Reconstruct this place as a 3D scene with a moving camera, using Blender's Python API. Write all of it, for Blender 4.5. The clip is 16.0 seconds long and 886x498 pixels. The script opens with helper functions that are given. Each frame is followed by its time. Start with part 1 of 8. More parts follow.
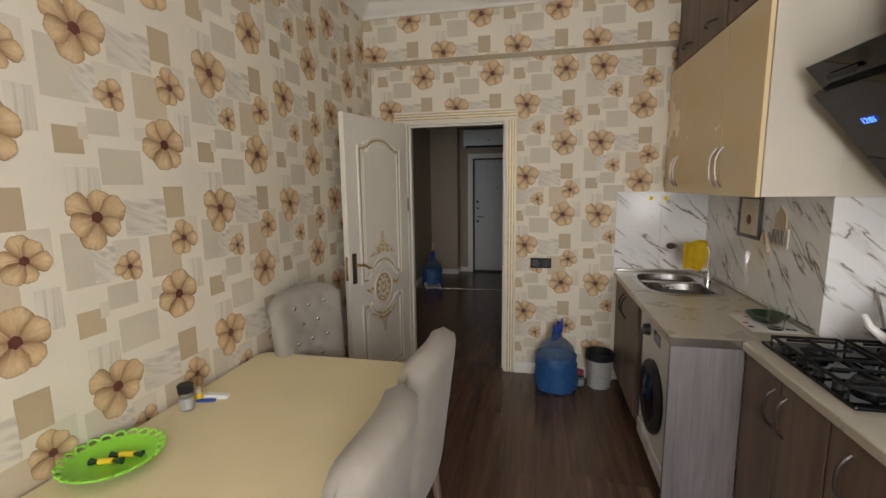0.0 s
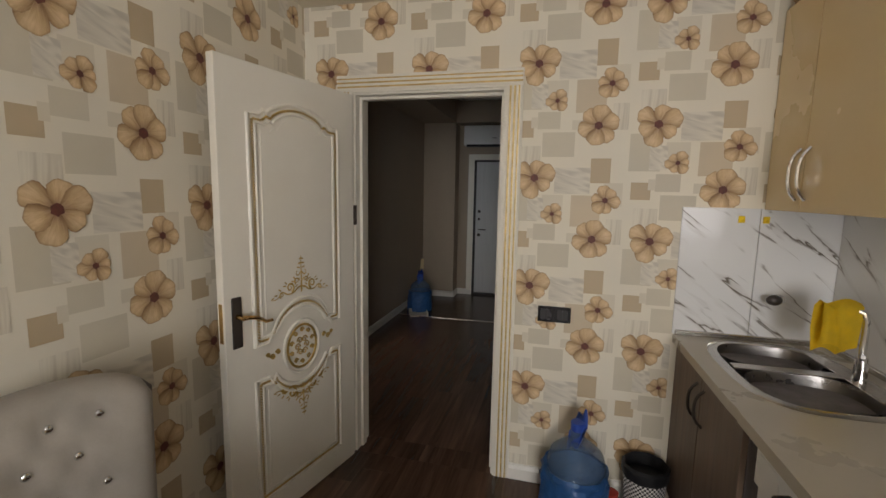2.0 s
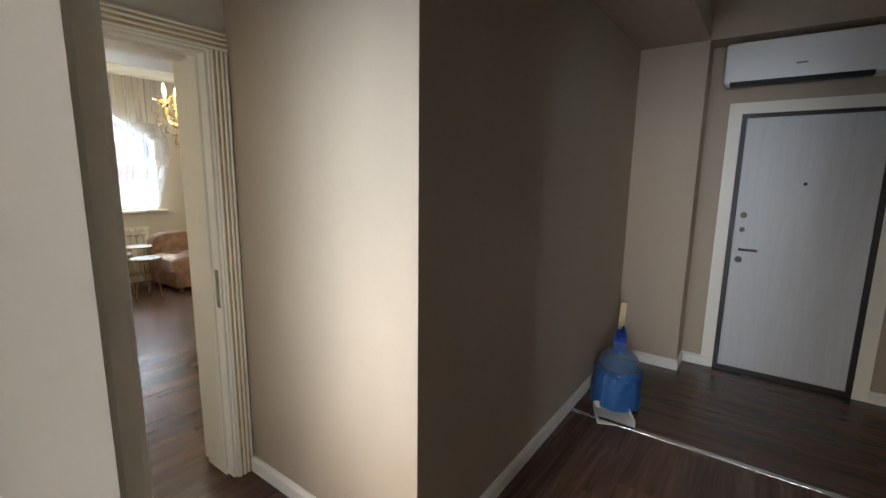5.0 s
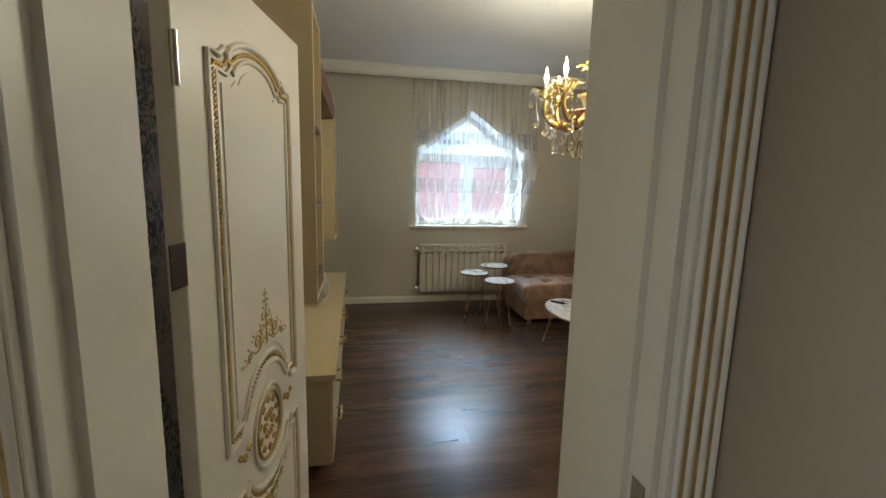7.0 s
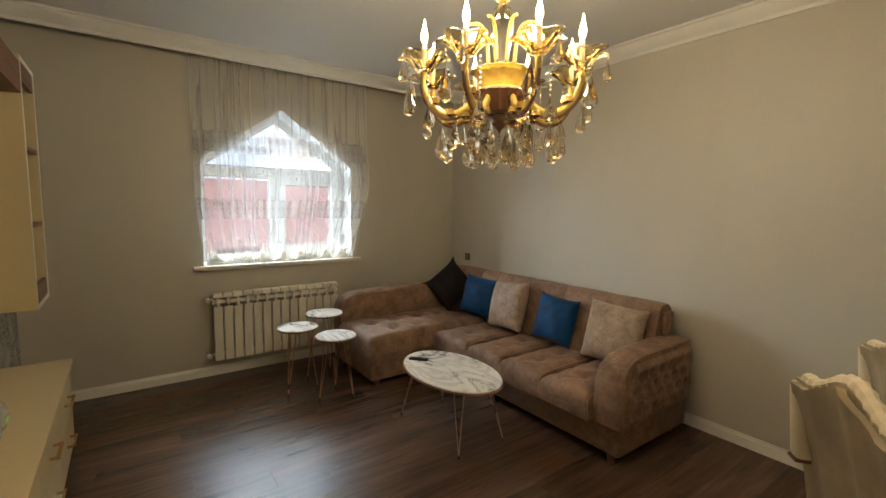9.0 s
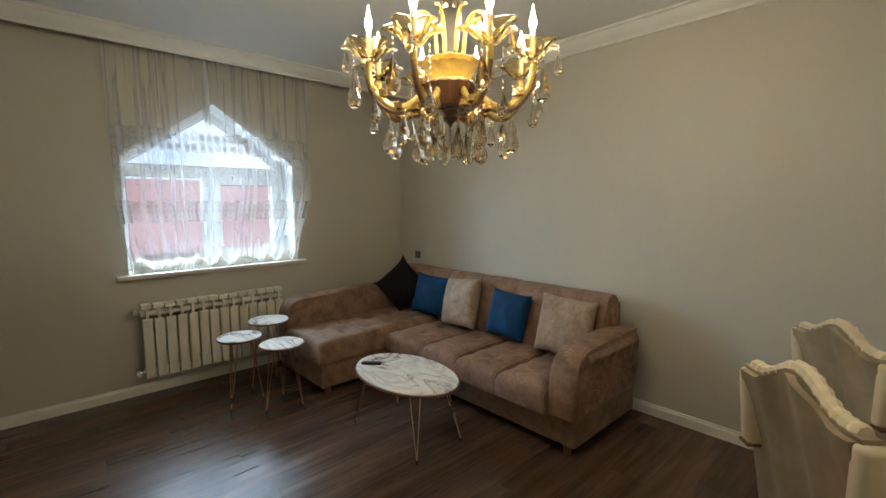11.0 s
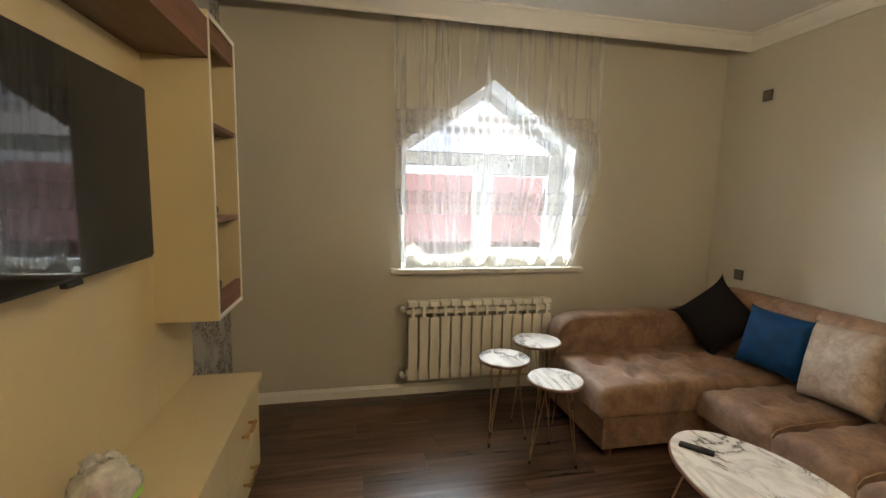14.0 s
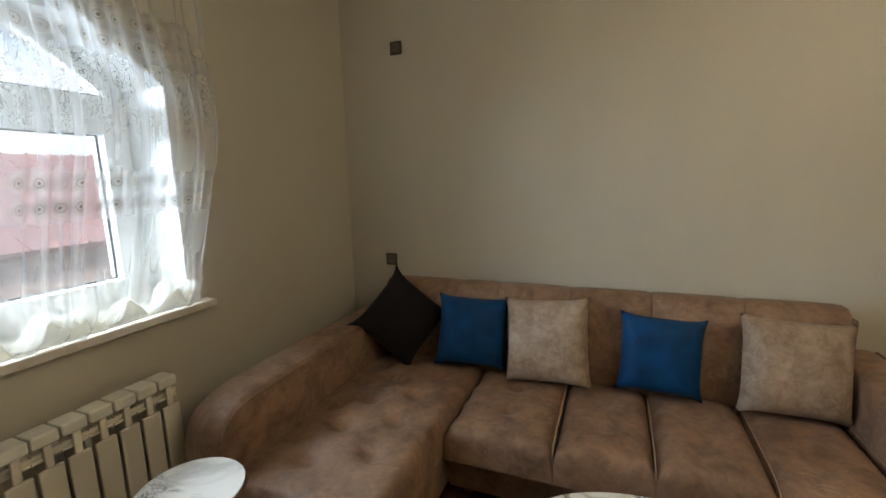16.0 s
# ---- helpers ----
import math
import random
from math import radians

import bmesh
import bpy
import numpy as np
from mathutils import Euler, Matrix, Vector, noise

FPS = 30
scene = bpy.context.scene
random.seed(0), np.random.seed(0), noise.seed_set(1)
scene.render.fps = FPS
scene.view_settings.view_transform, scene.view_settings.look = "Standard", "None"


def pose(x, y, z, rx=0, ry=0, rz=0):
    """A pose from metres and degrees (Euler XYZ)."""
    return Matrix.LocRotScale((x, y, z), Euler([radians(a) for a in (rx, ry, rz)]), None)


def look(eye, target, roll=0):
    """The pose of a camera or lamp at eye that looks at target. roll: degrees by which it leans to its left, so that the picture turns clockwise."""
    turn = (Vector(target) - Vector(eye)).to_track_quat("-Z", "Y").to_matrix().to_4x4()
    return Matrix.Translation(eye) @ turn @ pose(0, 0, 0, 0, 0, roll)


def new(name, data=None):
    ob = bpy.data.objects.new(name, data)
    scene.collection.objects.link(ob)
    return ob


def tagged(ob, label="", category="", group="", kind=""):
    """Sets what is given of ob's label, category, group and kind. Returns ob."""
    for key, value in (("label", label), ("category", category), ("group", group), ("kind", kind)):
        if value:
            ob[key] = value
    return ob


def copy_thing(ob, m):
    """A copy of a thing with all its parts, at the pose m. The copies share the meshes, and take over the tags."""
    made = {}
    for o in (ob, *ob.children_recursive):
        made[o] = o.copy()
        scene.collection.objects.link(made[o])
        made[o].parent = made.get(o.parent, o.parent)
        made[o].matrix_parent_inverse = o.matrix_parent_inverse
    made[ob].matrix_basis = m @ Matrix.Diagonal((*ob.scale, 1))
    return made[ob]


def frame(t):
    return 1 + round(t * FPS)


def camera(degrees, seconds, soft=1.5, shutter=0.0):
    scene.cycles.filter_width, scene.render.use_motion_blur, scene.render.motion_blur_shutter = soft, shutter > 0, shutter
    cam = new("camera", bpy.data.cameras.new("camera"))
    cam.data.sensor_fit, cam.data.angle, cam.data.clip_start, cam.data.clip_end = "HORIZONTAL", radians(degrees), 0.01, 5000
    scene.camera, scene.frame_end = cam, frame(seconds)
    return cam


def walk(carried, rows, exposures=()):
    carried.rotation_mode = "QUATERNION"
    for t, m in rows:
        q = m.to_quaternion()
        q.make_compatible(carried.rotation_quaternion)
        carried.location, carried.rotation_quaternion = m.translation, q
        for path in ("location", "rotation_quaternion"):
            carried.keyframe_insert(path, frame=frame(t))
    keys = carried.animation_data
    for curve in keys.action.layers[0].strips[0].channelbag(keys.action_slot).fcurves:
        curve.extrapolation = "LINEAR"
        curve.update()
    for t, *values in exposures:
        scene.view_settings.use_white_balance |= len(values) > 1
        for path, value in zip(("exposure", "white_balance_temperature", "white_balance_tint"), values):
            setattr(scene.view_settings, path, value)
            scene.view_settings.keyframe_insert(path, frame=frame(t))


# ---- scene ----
cam = camera(90.6, 16.0)
PATH = [
    (0, (0.023, 0.069, 1.525), (-0.407, 2.001, 1.239), -0.7),
    (0.5, (-0.020, 0.263, 1.518), (-0.381, 2.211, 1.245), -0.4),
    (1, (-0.049, 0.583, 1.538), (-0.382, 2.537, 1.268), 0.2),
    (1.5, (0.037, 0.968, 1.519), (-0.348, 2.911, 1.242), 1.1),
    (2, (0.006, 1.341, 1.508), (-0.474, 3.266, 1.252), 1.1),
    (2.5, (-0.116, 1.723, 1.541), (-0.706, 3.618, 1.299), 0.7),
    (3, (-0.194, 2.176, 1.538), (-0.847, 4.049, 1.284), 0.7),
    (3.5, (-0.372, 2.579, 1.523), (-0.992, 4.458, 1.232), -0.1),
    (4, (-0.545, 2.959, 1.527), (-1.211, 4.819, 1.213), -0.2),
    (4.5, (-0.700, 3.356, 1.523), (-1.543, 5.140, 1.194), 0.3),
    (5, (-0.931, 3.684, 1.511), (-2.091, 5.279, 1.176), 0.8),
    (5.2, (-1.010, 3.792, 1.514), (-2.340, 5.245, 1.172), 0.9),
    (5.9, (-1.40, 4.02, 1.52), (-3.06, 5.09, 1.20), 1.0),
    (6.6, (-2.03, 4.19, 1.53), (-3.92, 4.77, 1.22), 1.2),
    (7.3, (-2.602, 4.229, 1.536), (-4.548, 4.570, 1.228), 1.5),
    (7.5, (-2.734, 4.230, 1.527), (-4.677, 4.601, 1.234), 1.7),
    (8, (-3.091, 4.240, 1.523), (-5.008, 4.754, 1.280), 1.2),
    (8.5, (-3.352, 4.318, 1.526), (-5.189, 5.078, 1.308), 1.1),
    (9, (-3.519, 4.414, 1.535), (-5.129, 5.583, 1.336), 0.9),
    (9.2, (-3.562, 4.437, 1.526), (-5.039, 5.773, 1.339), 0.9),
    (10.25, (-3.60, 4.46, 1.535), (-4.80, 6.05, 1.335), 0.2),
    (11.3, (-3.581, 4.428, 1.542), (-5.191, 5.593, 1.320), -0.4),
    (11.5, (-3.567, 4.407, 1.543), (-5.261, 5.446, 1.314), -0.4),
    (12, (-3.554, 4.381, 1.536), (-5.390, 5.135, 1.293), -0.2),
    (12.5, (-3.611, 4.405, 1.524), (-5.500, 5.012, 1.269), 0.2),
    (13, (-3.877, 4.414, 1.509), (-5.777, 4.989, 1.262), 0.4),
    (13.5, (-4.202, 4.472, 1.516), (-6.133, 4.936, 1.280), 0.9),
    (14, (-4.543, 4.589, 1.517), (-6.486, 4.997, 1.280), 1.2),
    (14.5, (-4.924, 4.586, 1.502), (-6.807, 5.210, 1.245), 0.7),
    (15, (-5.318, 4.646, 1.514), (-6.983, 5.715, 1.227), 0.3),
    (15.5, (-5.683, 4.854, 1.513), (-6.942, 6.377, 1.204), -0.4),
    (16, (-6.011, 4.968, 1.509), (-6.737, 6.802, 1.178), -1.4),
]
walk(
    cam,
    [(t, look(eye, target, roll)) for t, eye, target, roll in PATH],
    exposures=[
        (0, -0.08, 6450, 10), (2.0, -0.05, 6500, 10), (3.0, -0.12, 6200, 9), (3.5, -0.18, 6150, 9), (4.0, 0.15, 6050, 9), (4.5, 0.8, 6050, 10), (5.0, 1.5, 6000, 10), (5.2, 1.6, 6100, 10), (6.2, 1.3, 5800, 8),
        (7.3, 0.50, 5750, 5), (8.0, 0.48, 5950, 6), (9.0, 0.42, 6850, 10), (11.5, 0.37, 5800, 6), (12.5, 0.54, 6700, 10), (13.5, 0.72, 6950, 12), (14.5, 0.58, 7050, 12), (15.0, 0.33, 6450, 10), (15.5, 0.16, 6350, 9), (16, 0.24, 6450, 9),
    ],
)
# ---- world and light ----
world = bpy.data.worlds.new("world")
scene.world = world
world.use_nodes = True
nt = world.node_tree
sky = nt.nodes.new("ShaderNodeTexSky")
sky.sky_type = "NISHITA"
sky.sun_disc = False
sky.dust_density = 3.0
sky.ozone_density = 0.6
sky.sun_elevation = radians(38)
sky.sun_rotation = radians(200)
nt.links.new(sky.outputs[0], nt.nodes["Background"].inputs[0])
nt.nodes["Background"].inputs[1].default_value = 0.14
BULB_W = 4.1


def area_lamp(name, m, sx, sy, watts, colour, spread=180):
    d = bpy.data.lights.new(name, "AREA")
    d.shape, d.size, d.size_y, d.energy, d.color = "RECTANGLE", sx, sy, watts, colour
    d.spread = radians(spread)
    ob = new(name, d)
    ob.matrix_world = m
    return ob


sun = bpy.data.lights.new("sun", "SUN")
sun.energy, sun.angle, sun.color = 1.5, radians(10), (1.0, 0.95, 0.88)
new("sun", sun).matrix_world = look((0, 0, 10), (-6, 3.5, 4.5))
area_lamp("living_sky_daylight", look((-10.6, 5.62, 4.5), (-7.9, 5.62, 1.6)), 3.2, 1.9, 580, (0.70, 0.86, 1.0))
area_lamp("living_side_daylight", look((-12.4, 2.3, 2.7), (-7.6, 5.7, 1.45)), 4.0, 2.0, 420, (0.74, 0.87, 1.0))
# Added fill lamp that brightens the hall's outer corner; no room lies behind it.
area_lamp("side_room_daylight", look((-2.0, 3.57, 1.3), (-2.0, 6, 1.3)), 0.5, 1.6, 2.1, (0.78, 0.89, 1.0), 62)
area_lamp("kitchen_window_daylight", look((0.62, -1.66, 1.57), (0.62, 5, 1.35)), 1.1, 1.3, 78, (0.97, 0.96, 0.99))
area_lamp("bathroom_window_daylight", look((1.44, 6.9, 1.65), (0, 6.9, 1.4)), 0.75, 0.85, 10, (0.62, 0.82, 1.0))
# ---- materials ----
def shade(name):
    m = bpy.data.materials.new(name)
    m.use_nodes = True
    t = m.node_tree
    return m, t, t.nodes["Principled BSDF"]


def node(t, kind, **sets):
    n = t.nodes.new(kind)
    for k, v in sets.items():
        n.inputs[k].default_value = v
    return n


def place(t, stretch=(1, 1, 1), turn=(0, 0, 0), by_object=False):
    """World position, stretched; by_object shifts it for each object."""
    g = t.nodes.new("ShaderNodeNewGeometry")
    out = g.outputs["Position"]
    if by_object:
        info = t.nodes.new("ShaderNodeObjectInfo")
        sc = node(t, "ShaderNodeVectorMath")
        sc.operation = "SCALE"
        sc.inputs["Scale"].default_value = 37.0
        t.links.new(info.outputs["Random"], sc.inputs[0])
        add = node(t, "ShaderNodeVectorMath")
        t.links.new(out, add.inputs[0])
        t.links.new(sc.outputs[0], add.inputs[1])
        out = add.outputs[0]
    mp = node(t, "ShaderNodeMapping")
    mp.inputs["Scale"].default_value = stretch
    mp.inputs["Rotation"].default_value = [radians(a) for a in turn]
    t.links.new(out, mp.inputs[0])
    return mp.outputs[0]


def noise_tex(t, vec, scale, detail=4.0, dist=0.0, rough=0.55):
    n = node(t, "ShaderNodeTexNoise", Scale=scale, Detail=detail, Distortion=dist, Roughness=rough)
    t.links.new(vec, n.inputs["Vector"])
    return n.outputs[0]


def ramp(t, fac, stops):
    r = t.nodes.new("ShaderNodeValToRGB")
    e = r.color_ramp.elements
    while len(e) < len(stops):
        e.new(0.5)
    for el, (pos, col) in zip(e, stops):
        el.position = pos
        el.color = (*col, 1) if len(col) == 3 else col
    t.links.new(fac, r.inputs[0])
    return r.outputs[0]


def blend(t, fac, a, b, mode="MIX"):
    m = t.nodes.new("ShaderNodeMix")
    m.data_type, m.blend_type = "RGBA", mode
    for sock, v in ((m.inputs[0], fac), (m.inputs[6], a), (m.inputs[7], b)):
        if isinstance(v, (int, float)):
            sock.default_value = v
        elif isinstance(v, tuple):
            sock.default_value = (*v, 1)
        else:
            t.links.new(v, sock)
    return m.outputs[2]


def bump(t, b, height, strength, distance=0.002):
    n = node(t, "ShaderNodeBump", Strength=strength, Distance=distance)
    t.links.new(height, n.inputs["Height"])
    t.links.new(n.outputs[0], b.inputs["Normal"])


def scaled(c, k):
    return tuple(min(1.0, v * k) for v in c)


def mat(name, col, rough=0.5, metal=0.0, var=0.12, scale=3.0, fine=120.0, relief=0.15, coat=0.0, stretch=(1, 1, 1), sheen=0.0, by_object=False):
    """A plain surface with broad mottling, fine grain and relief."""
    m, t, b = shade(name)
    vec = place(t, stretch, by_object=by_object)
    broad = noise_tex(t, vec, scale, 5)
    small = noise_tex(t, vec, fine, 3)
    patches = ramp(t, broad, [(0.34, (0, 0, 0)), (0.66, (1, 1, 1))])
    c = blend(t, patches, scaled(col, 1 - var), scaled(col, 1 + var))
    c = blend(t, 0.25, c, blend(t, small, scaled(col, 1 - 1.6 * var), scaled(col, 1 + 1.2 * var)))
    t.links.new(c, b.inputs["Base Color"])
    r = ramp(t, broad, [(0.3, (rough * 0.85,) * 3), (0.7, (min(1, rough * 1.15),) * 3)])
    t.links.new(r, b.inputs["Roughness"])
    b.inputs["Metallic"].default_value = metal
    b.inputs["Coat Weight"].default_value = coat
    b.inputs["Sheen Weight"].default_value = sheen
    if relief:
        bump(t, b, small, relief, 0.001)
    return m


def wood(name, dark, light, along="y", rough=0.45, by_object=False, grain=1.0, coat=0.0):
    """Printed wood grain along one axis."""
    m, t, b = shade(name)
    s = {"x": (0.9, 14, 14), "y": (14, 0.9, 14), "z": (14, 14, 0.9)}[along]
    vec = place(t, s, by_object=by_object)
    n1 = noise_tex(t, vec, 1.1 * grain, 6, 1.2, 0.6)
    n2 = noise_tex(t, vec, 6.0 * grain, 4, 0.4)
    mixn = blend(t, 0.35, n1, n2)
    c = ramp(t, mixn, [(0.3, dark), (0.52, tuple((a + b2) / 2 for a, b2 in zip(dark, light))), (0.72, light)])
    if by_object:
        info = t.nodes.new("ShaderNodeObjectInfo")
        tone = ramp(t, info.outputs["Random"], [(0, (0.9, 0.9, 0.9)), (1, (1.08, 1.06, 1.05))])
        c = blend(t, 1.0, c, tone, "MULTIPLY")
    t.links.new(c, b.inputs["Base Color"])
    k = 0.03 if by_object else 0.17
    r = ramp(t, n2, [(0.3, (rough * (1 - k),) * 3), (0.7, (rough * (1 + k),) * 3)])
    t.links.new(r, b.inputs["Roughness"])
    b.inputs["Coat Weight"].default_value = coat
    bump(t, b, n2, 0.02 if by_object else 0.12, 0.001)
    return m


def marble(name, base, vein, scale=2.2, turn=(20, 35, 40), stretch=(1, 1, 1), rough=0.12, width=0.025, soft_vein=0.12):
    m, t, b = shade(name)
    vec = place(t, stretch, turn)
    n = noise_tex(t, vec, scale, 6, 1.6, 0.6)
    thin = ramp(t, n, [(0.5 - width, (0, 0, 0)), (0.5, (1, 1, 1)), (0.5 + width, (0, 0, 0))])
    wide = ramp(t, n, [(0.5 - soft_vein, (0, 0, 0)), (0.5, (0.45, 0.45, 0.45)), (0.5 + soft_vein, (0, 0, 0))])
    patch = noise_tex(t, vec, scale * 0.9, 3)
    gate = ramp(t, patch, [(0.47, (0, 0, 0)), (0.58, (1, 1, 1))])
    c = blend(t, wide, base, tuple((a + 1.5 * v) / 2.5 for a, v in zip(base, vein)))
    c = blend(t, blend(t, 1.0, thin, gate, "MULTIPLY"), c, vein)
    t.links.new(c, b.inputs["Base Color"])
    b.inputs["Roughness"].default_value = rough
    return m


def slanted_marble():
    """White tile with broken dark veins that all run down the same slant."""
    m, t, b = shade("marble_tile")
    g = t.nodes.new("ShaderNodeNewGeometry")
    join = t.nodes.new("ShaderNodeCombineXYZ")
    for k, axis in enumerate(((0.78, -0.78, -0.62), (3.3, -3.3, 4.2))):
        d = t.nodes.new("ShaderNodeVectorMath")
        d.operation = "DOT_PRODUCT"
        t.links.new(g.outputs["Position"], d.inputs[0])
        d.inputs[1].default_value = axis
        t.links.new(d.outputs["Value"], join.inputs[k])
    v = join.outputs[0]
    n = noise_tex(t, v, 1.9, 4, 0.35, 0.5)
    gate = ramp(t, noise_tex(t, v, 2.6, 2, 0.2), [(0.46, (0, 0, 0)), (0.56, (1, 1, 1))])
    thin = ramp(t, n, [(0.478, (0, 0, 0)), (0.494, (1, 1, 1)), (0.503, (1, 1, 1)), (0.512, (0, 0, 0))])
    wide = ramp(t, n, [(0.42, (0, 0, 0)), (0.5, (0.5, 0.5, 0.5)), (0.54, (0, 0, 0))])
    c = blend(t, blend(t, 1.0, wide, gate, "MULTIPLY"), (0.74, 0.735, 0.72), (0.40, 0.37, 0.335))
    c = blend(t, blend(t, 1.0, thin, gate, "MULTIPLY"), c, (0.16, 0.135, 0.11))
    t.links.new(c, b.inputs["Base Color"])
    b.inputs["Roughness"].default_value = 0.1
    return m


def glow(name, col, strength):
    m, t, b = shade(name)
    b.inputs["Base Color"].default_value = (*col, 1)
    b.inputs["Emission Color"].default_value = (*col, 1)
    b.inputs["Emission Strength"].default_value = strength
    return m


def glass(name, col=(1, 1, 1), rough=0.0, ior=1.45):
    m, t, b = shade(name)
    b.inputs["Base Color"].default_value = (*col, 1)
    b.inputs["Roughness"].default_value = rough
    b.inputs["IOR"].default_value = ior
    b.inputs["Transmission Weight"].default_value = 1.0
    return m


def thin_film(name, col, clear, rough=0.3):
    """Thin see-through plastic: partly clear, partly glossy."""
    m, t, b = shade(name)
    b.inputs["Base Color"].default_value = (*col, 1)
    b.inputs["Roughness"].default_value = rough
    n = noise_tex(t, place(t), 30.0, 4)
    r = ramp(t, n, [(0.3, (1 - clear - 0.12,) * 3), (0.7, (1 - clear + 0.12,) * 3)])
    t.links.new(r, b.inputs["Alpha"])
    bump(t, b, n, 0.5, 0.01)
    return m


M = {}
M["paper_base"] = mat("kitchen_wallpaper_base", (0.76, 0.70, 0.57), 0.6, var=0.05, scale=2, fine=300, relief=0.25)
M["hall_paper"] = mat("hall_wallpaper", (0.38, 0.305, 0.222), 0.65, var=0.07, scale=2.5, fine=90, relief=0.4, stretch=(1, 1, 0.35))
M["living_paper"] = mat("living_wallpaper", (0.54, 0.495, 0.405), 0.55, var=0.05, scale=1.6, fine=110, relief=0.35, stretch=(1, 1, 0.4))
M["ceiling"] = mat("ceiling_paint", (0.74, 0.73, 0.70), 0.7, var=0.03, scale=1.5, fine=150)
M["white_trim"] = mat("white_trim", (0.76, 0.73, 0.66), 0.35, var=0.04, scale=4, fine=80, relief=0.08)
M["cornice"] = mat("cornice_plaster", (0.78, 0.75, 0.68), 0.6, var=0.03, scale=5, fine=60)
M["door_white"] = mat("cream_door_lacquer", (0.79, 0.745, 0.64), 0.4, var=0.04, scale=2, fine=50, relief=0.06, coat=0.06)
M["gold"] = mat("gold_patina", (0.55, 0.38, 0.12), 0.38, 0.7, var=0.3, scale=25, fine=220, relief=0.3)
M["gold_soft"] = mat("pale_gold_patina", (0.58, 0.42, 0.17), 0.42, 0.45, var=0.25, scale=25, fine=220, relief=0.2)
M["plank"] = wood("laminate_plank", (0.028, 0.015, 0.010), (0.155, 0.088, 0.056), "y", 0.26, True, 0.5)
M["joint"] = mat("laminate_joint", (0.03, 0.018, 0.012), 0.5)
M["grey_oak"] = wood("brown_oak_laminate", (0.095, 0.062, 0.043), (0.225, 0.16, 0.115), "z", 0.5)
M["grey_panel"] = wood("grey_oak_side_panel", (0.10, 0.09, 0.09), (0.235, 0.21, 0.21), "z", 0.5)
M["worktop"] = mat("beige_worktop", (0.45, 0.405, 0.32), 0.3, var=0.02, scale=6, fine=180, coat=0.1)
M["cream_gloss"] = mat("cream_gloss_board", (0.72, 0.56, 0.31), 0.25, var=0.04, scale=1.2, fine=40, relief=0.05, coat=0.3)
M["cream_tv"] = mat("cream_lacquered_board", (0.60, 0.49, 0.285), 0.35, var=0.04, scale=1.2, fine=60, relief=0.05)
M["white_board"] = mat("white_laminated_board", (0.74, 0.72, 0.66), 0.4, var=0.04, scale=2, fine=60, relief=0.05)
M["steel_white"] = wood("white_grained_door_film", (0.50, 0.50, 0.50), (0.60, 0.60, 0.59), "z", 0.4)
M["cast_iron"] = mat("cast_iron", (0.010, 0.010, 0.010), 0.6, var=0.2, scale=40)
M["cast_iron"].node_tree.nodes["Principled BSDF"].inputs["Specular IOR Level"].default_value = 0.2
M["shelf_brown"] = wood("reddish_brown_board", (0.10, 0.038, 0.02), (0.22, 0.09, 0.05), "x", 0.4)
M["tile"] = slanted_marble()
M["table_marble"] = marble("marble_print", (0.80, 0.77, 0.72), (0.07, 0.05, 0.04), 2.3, (30, 20, 50), (1, 1.7, 1), 0.12, 0.024, 0.09)
M["steel"] = mat("brushed_steel", (0.55, 0.53, 0.5), 0.22, 1.0, var=0.08, scale=12, fine=400)
M["chrome"] = mat("chrome", (0.75, 0.75, 0.76), 0.12, 1.0, var=0.03, relief=0)
M["dark_metal"] = mat("dark_metal", (0.055, 0.045, 0.038), 0.35, 0.4)
# Steel as on the rim, with the bowls' dim reflections put into its colour.
M["bowl_steel"] = mat("dimmed_steel_bowl", (0.17, 0.16, 0.15), 0.3, 1.0, var=0.12, scale=10, fine=300)
M["black_paint"] = mat("dark_brown_steel_paint", (0.02, 0.016, 0.014), 0.5)
M["brass"] = mat("brass", (0.72, 0.48, 0.2), 0.25, 1.0, var=0.1, scale=20)
M["black_gloss"] = mat("black_glass", (0.006, 0.006, 0.007), 0.05, var=0.05, relief=0)
M["black_plastic"] = mat("black_plastic", (0.02, 0.02, 0.021), 0.4, var=0.1)
M["screen"] = mat("tv_screen", (0.006, 0.006, 0.006), 0.03, var=0.02, relief=0)
M["white_plastic"] = mat("white_plastic", (0.78, 0.78, 0.76), 0.3, var=0.02, relief=0.03)
M["pvc"] = mat("white_pvc", (0.80, 0.82, 0.83), 0.28, var=0.02, relief=0.03)
M["radiator"] = mat("ivory_radiator_enamel", (0.76, 0.71, 0.60), 0.35, var=0.04, scale=6)
M["switch"] = mat("bronze_switch", (0.10, 0.088, 0.07), 0.35, 0.5, var=0.1)
M["piping"] = mat("light_piping", (0.36, 0.24, 0.15), 0.7)
M["blue_velvet"] = mat("blue_velvet", (0.001, 0.042, 0.13), 0.6, var=0.4, scale=8, fine=200, relief=0.2)
M["dark_cloth"] = mat("black_brown_cloth", (0.011, 0.008, 0.008), 0.9, var=0.2, scale=15, relief=0.3)
M["grey_velvet"] = mat("grey_beige_velvet", (0.31, 0.275, 0.23), 0.75, var=0.14, scale=7, fine=180, relief=0.3, sheen=0.12)
M["crystal"] = glass("crystal", (0.93, 0.84, 0.68), 0.0, 1.55)
M["amber_glass"] = mat("amber_gold_glass", (0.92, 0.64, 0.18), 0.22, 0.3, var=0.2, scale=30, coat=0.5)
M["rose_brown"] = mat("rose_brown_enamel", (0.30, 0.16, 0.10), 0.3, 0.3, var=0.15, scale=20)
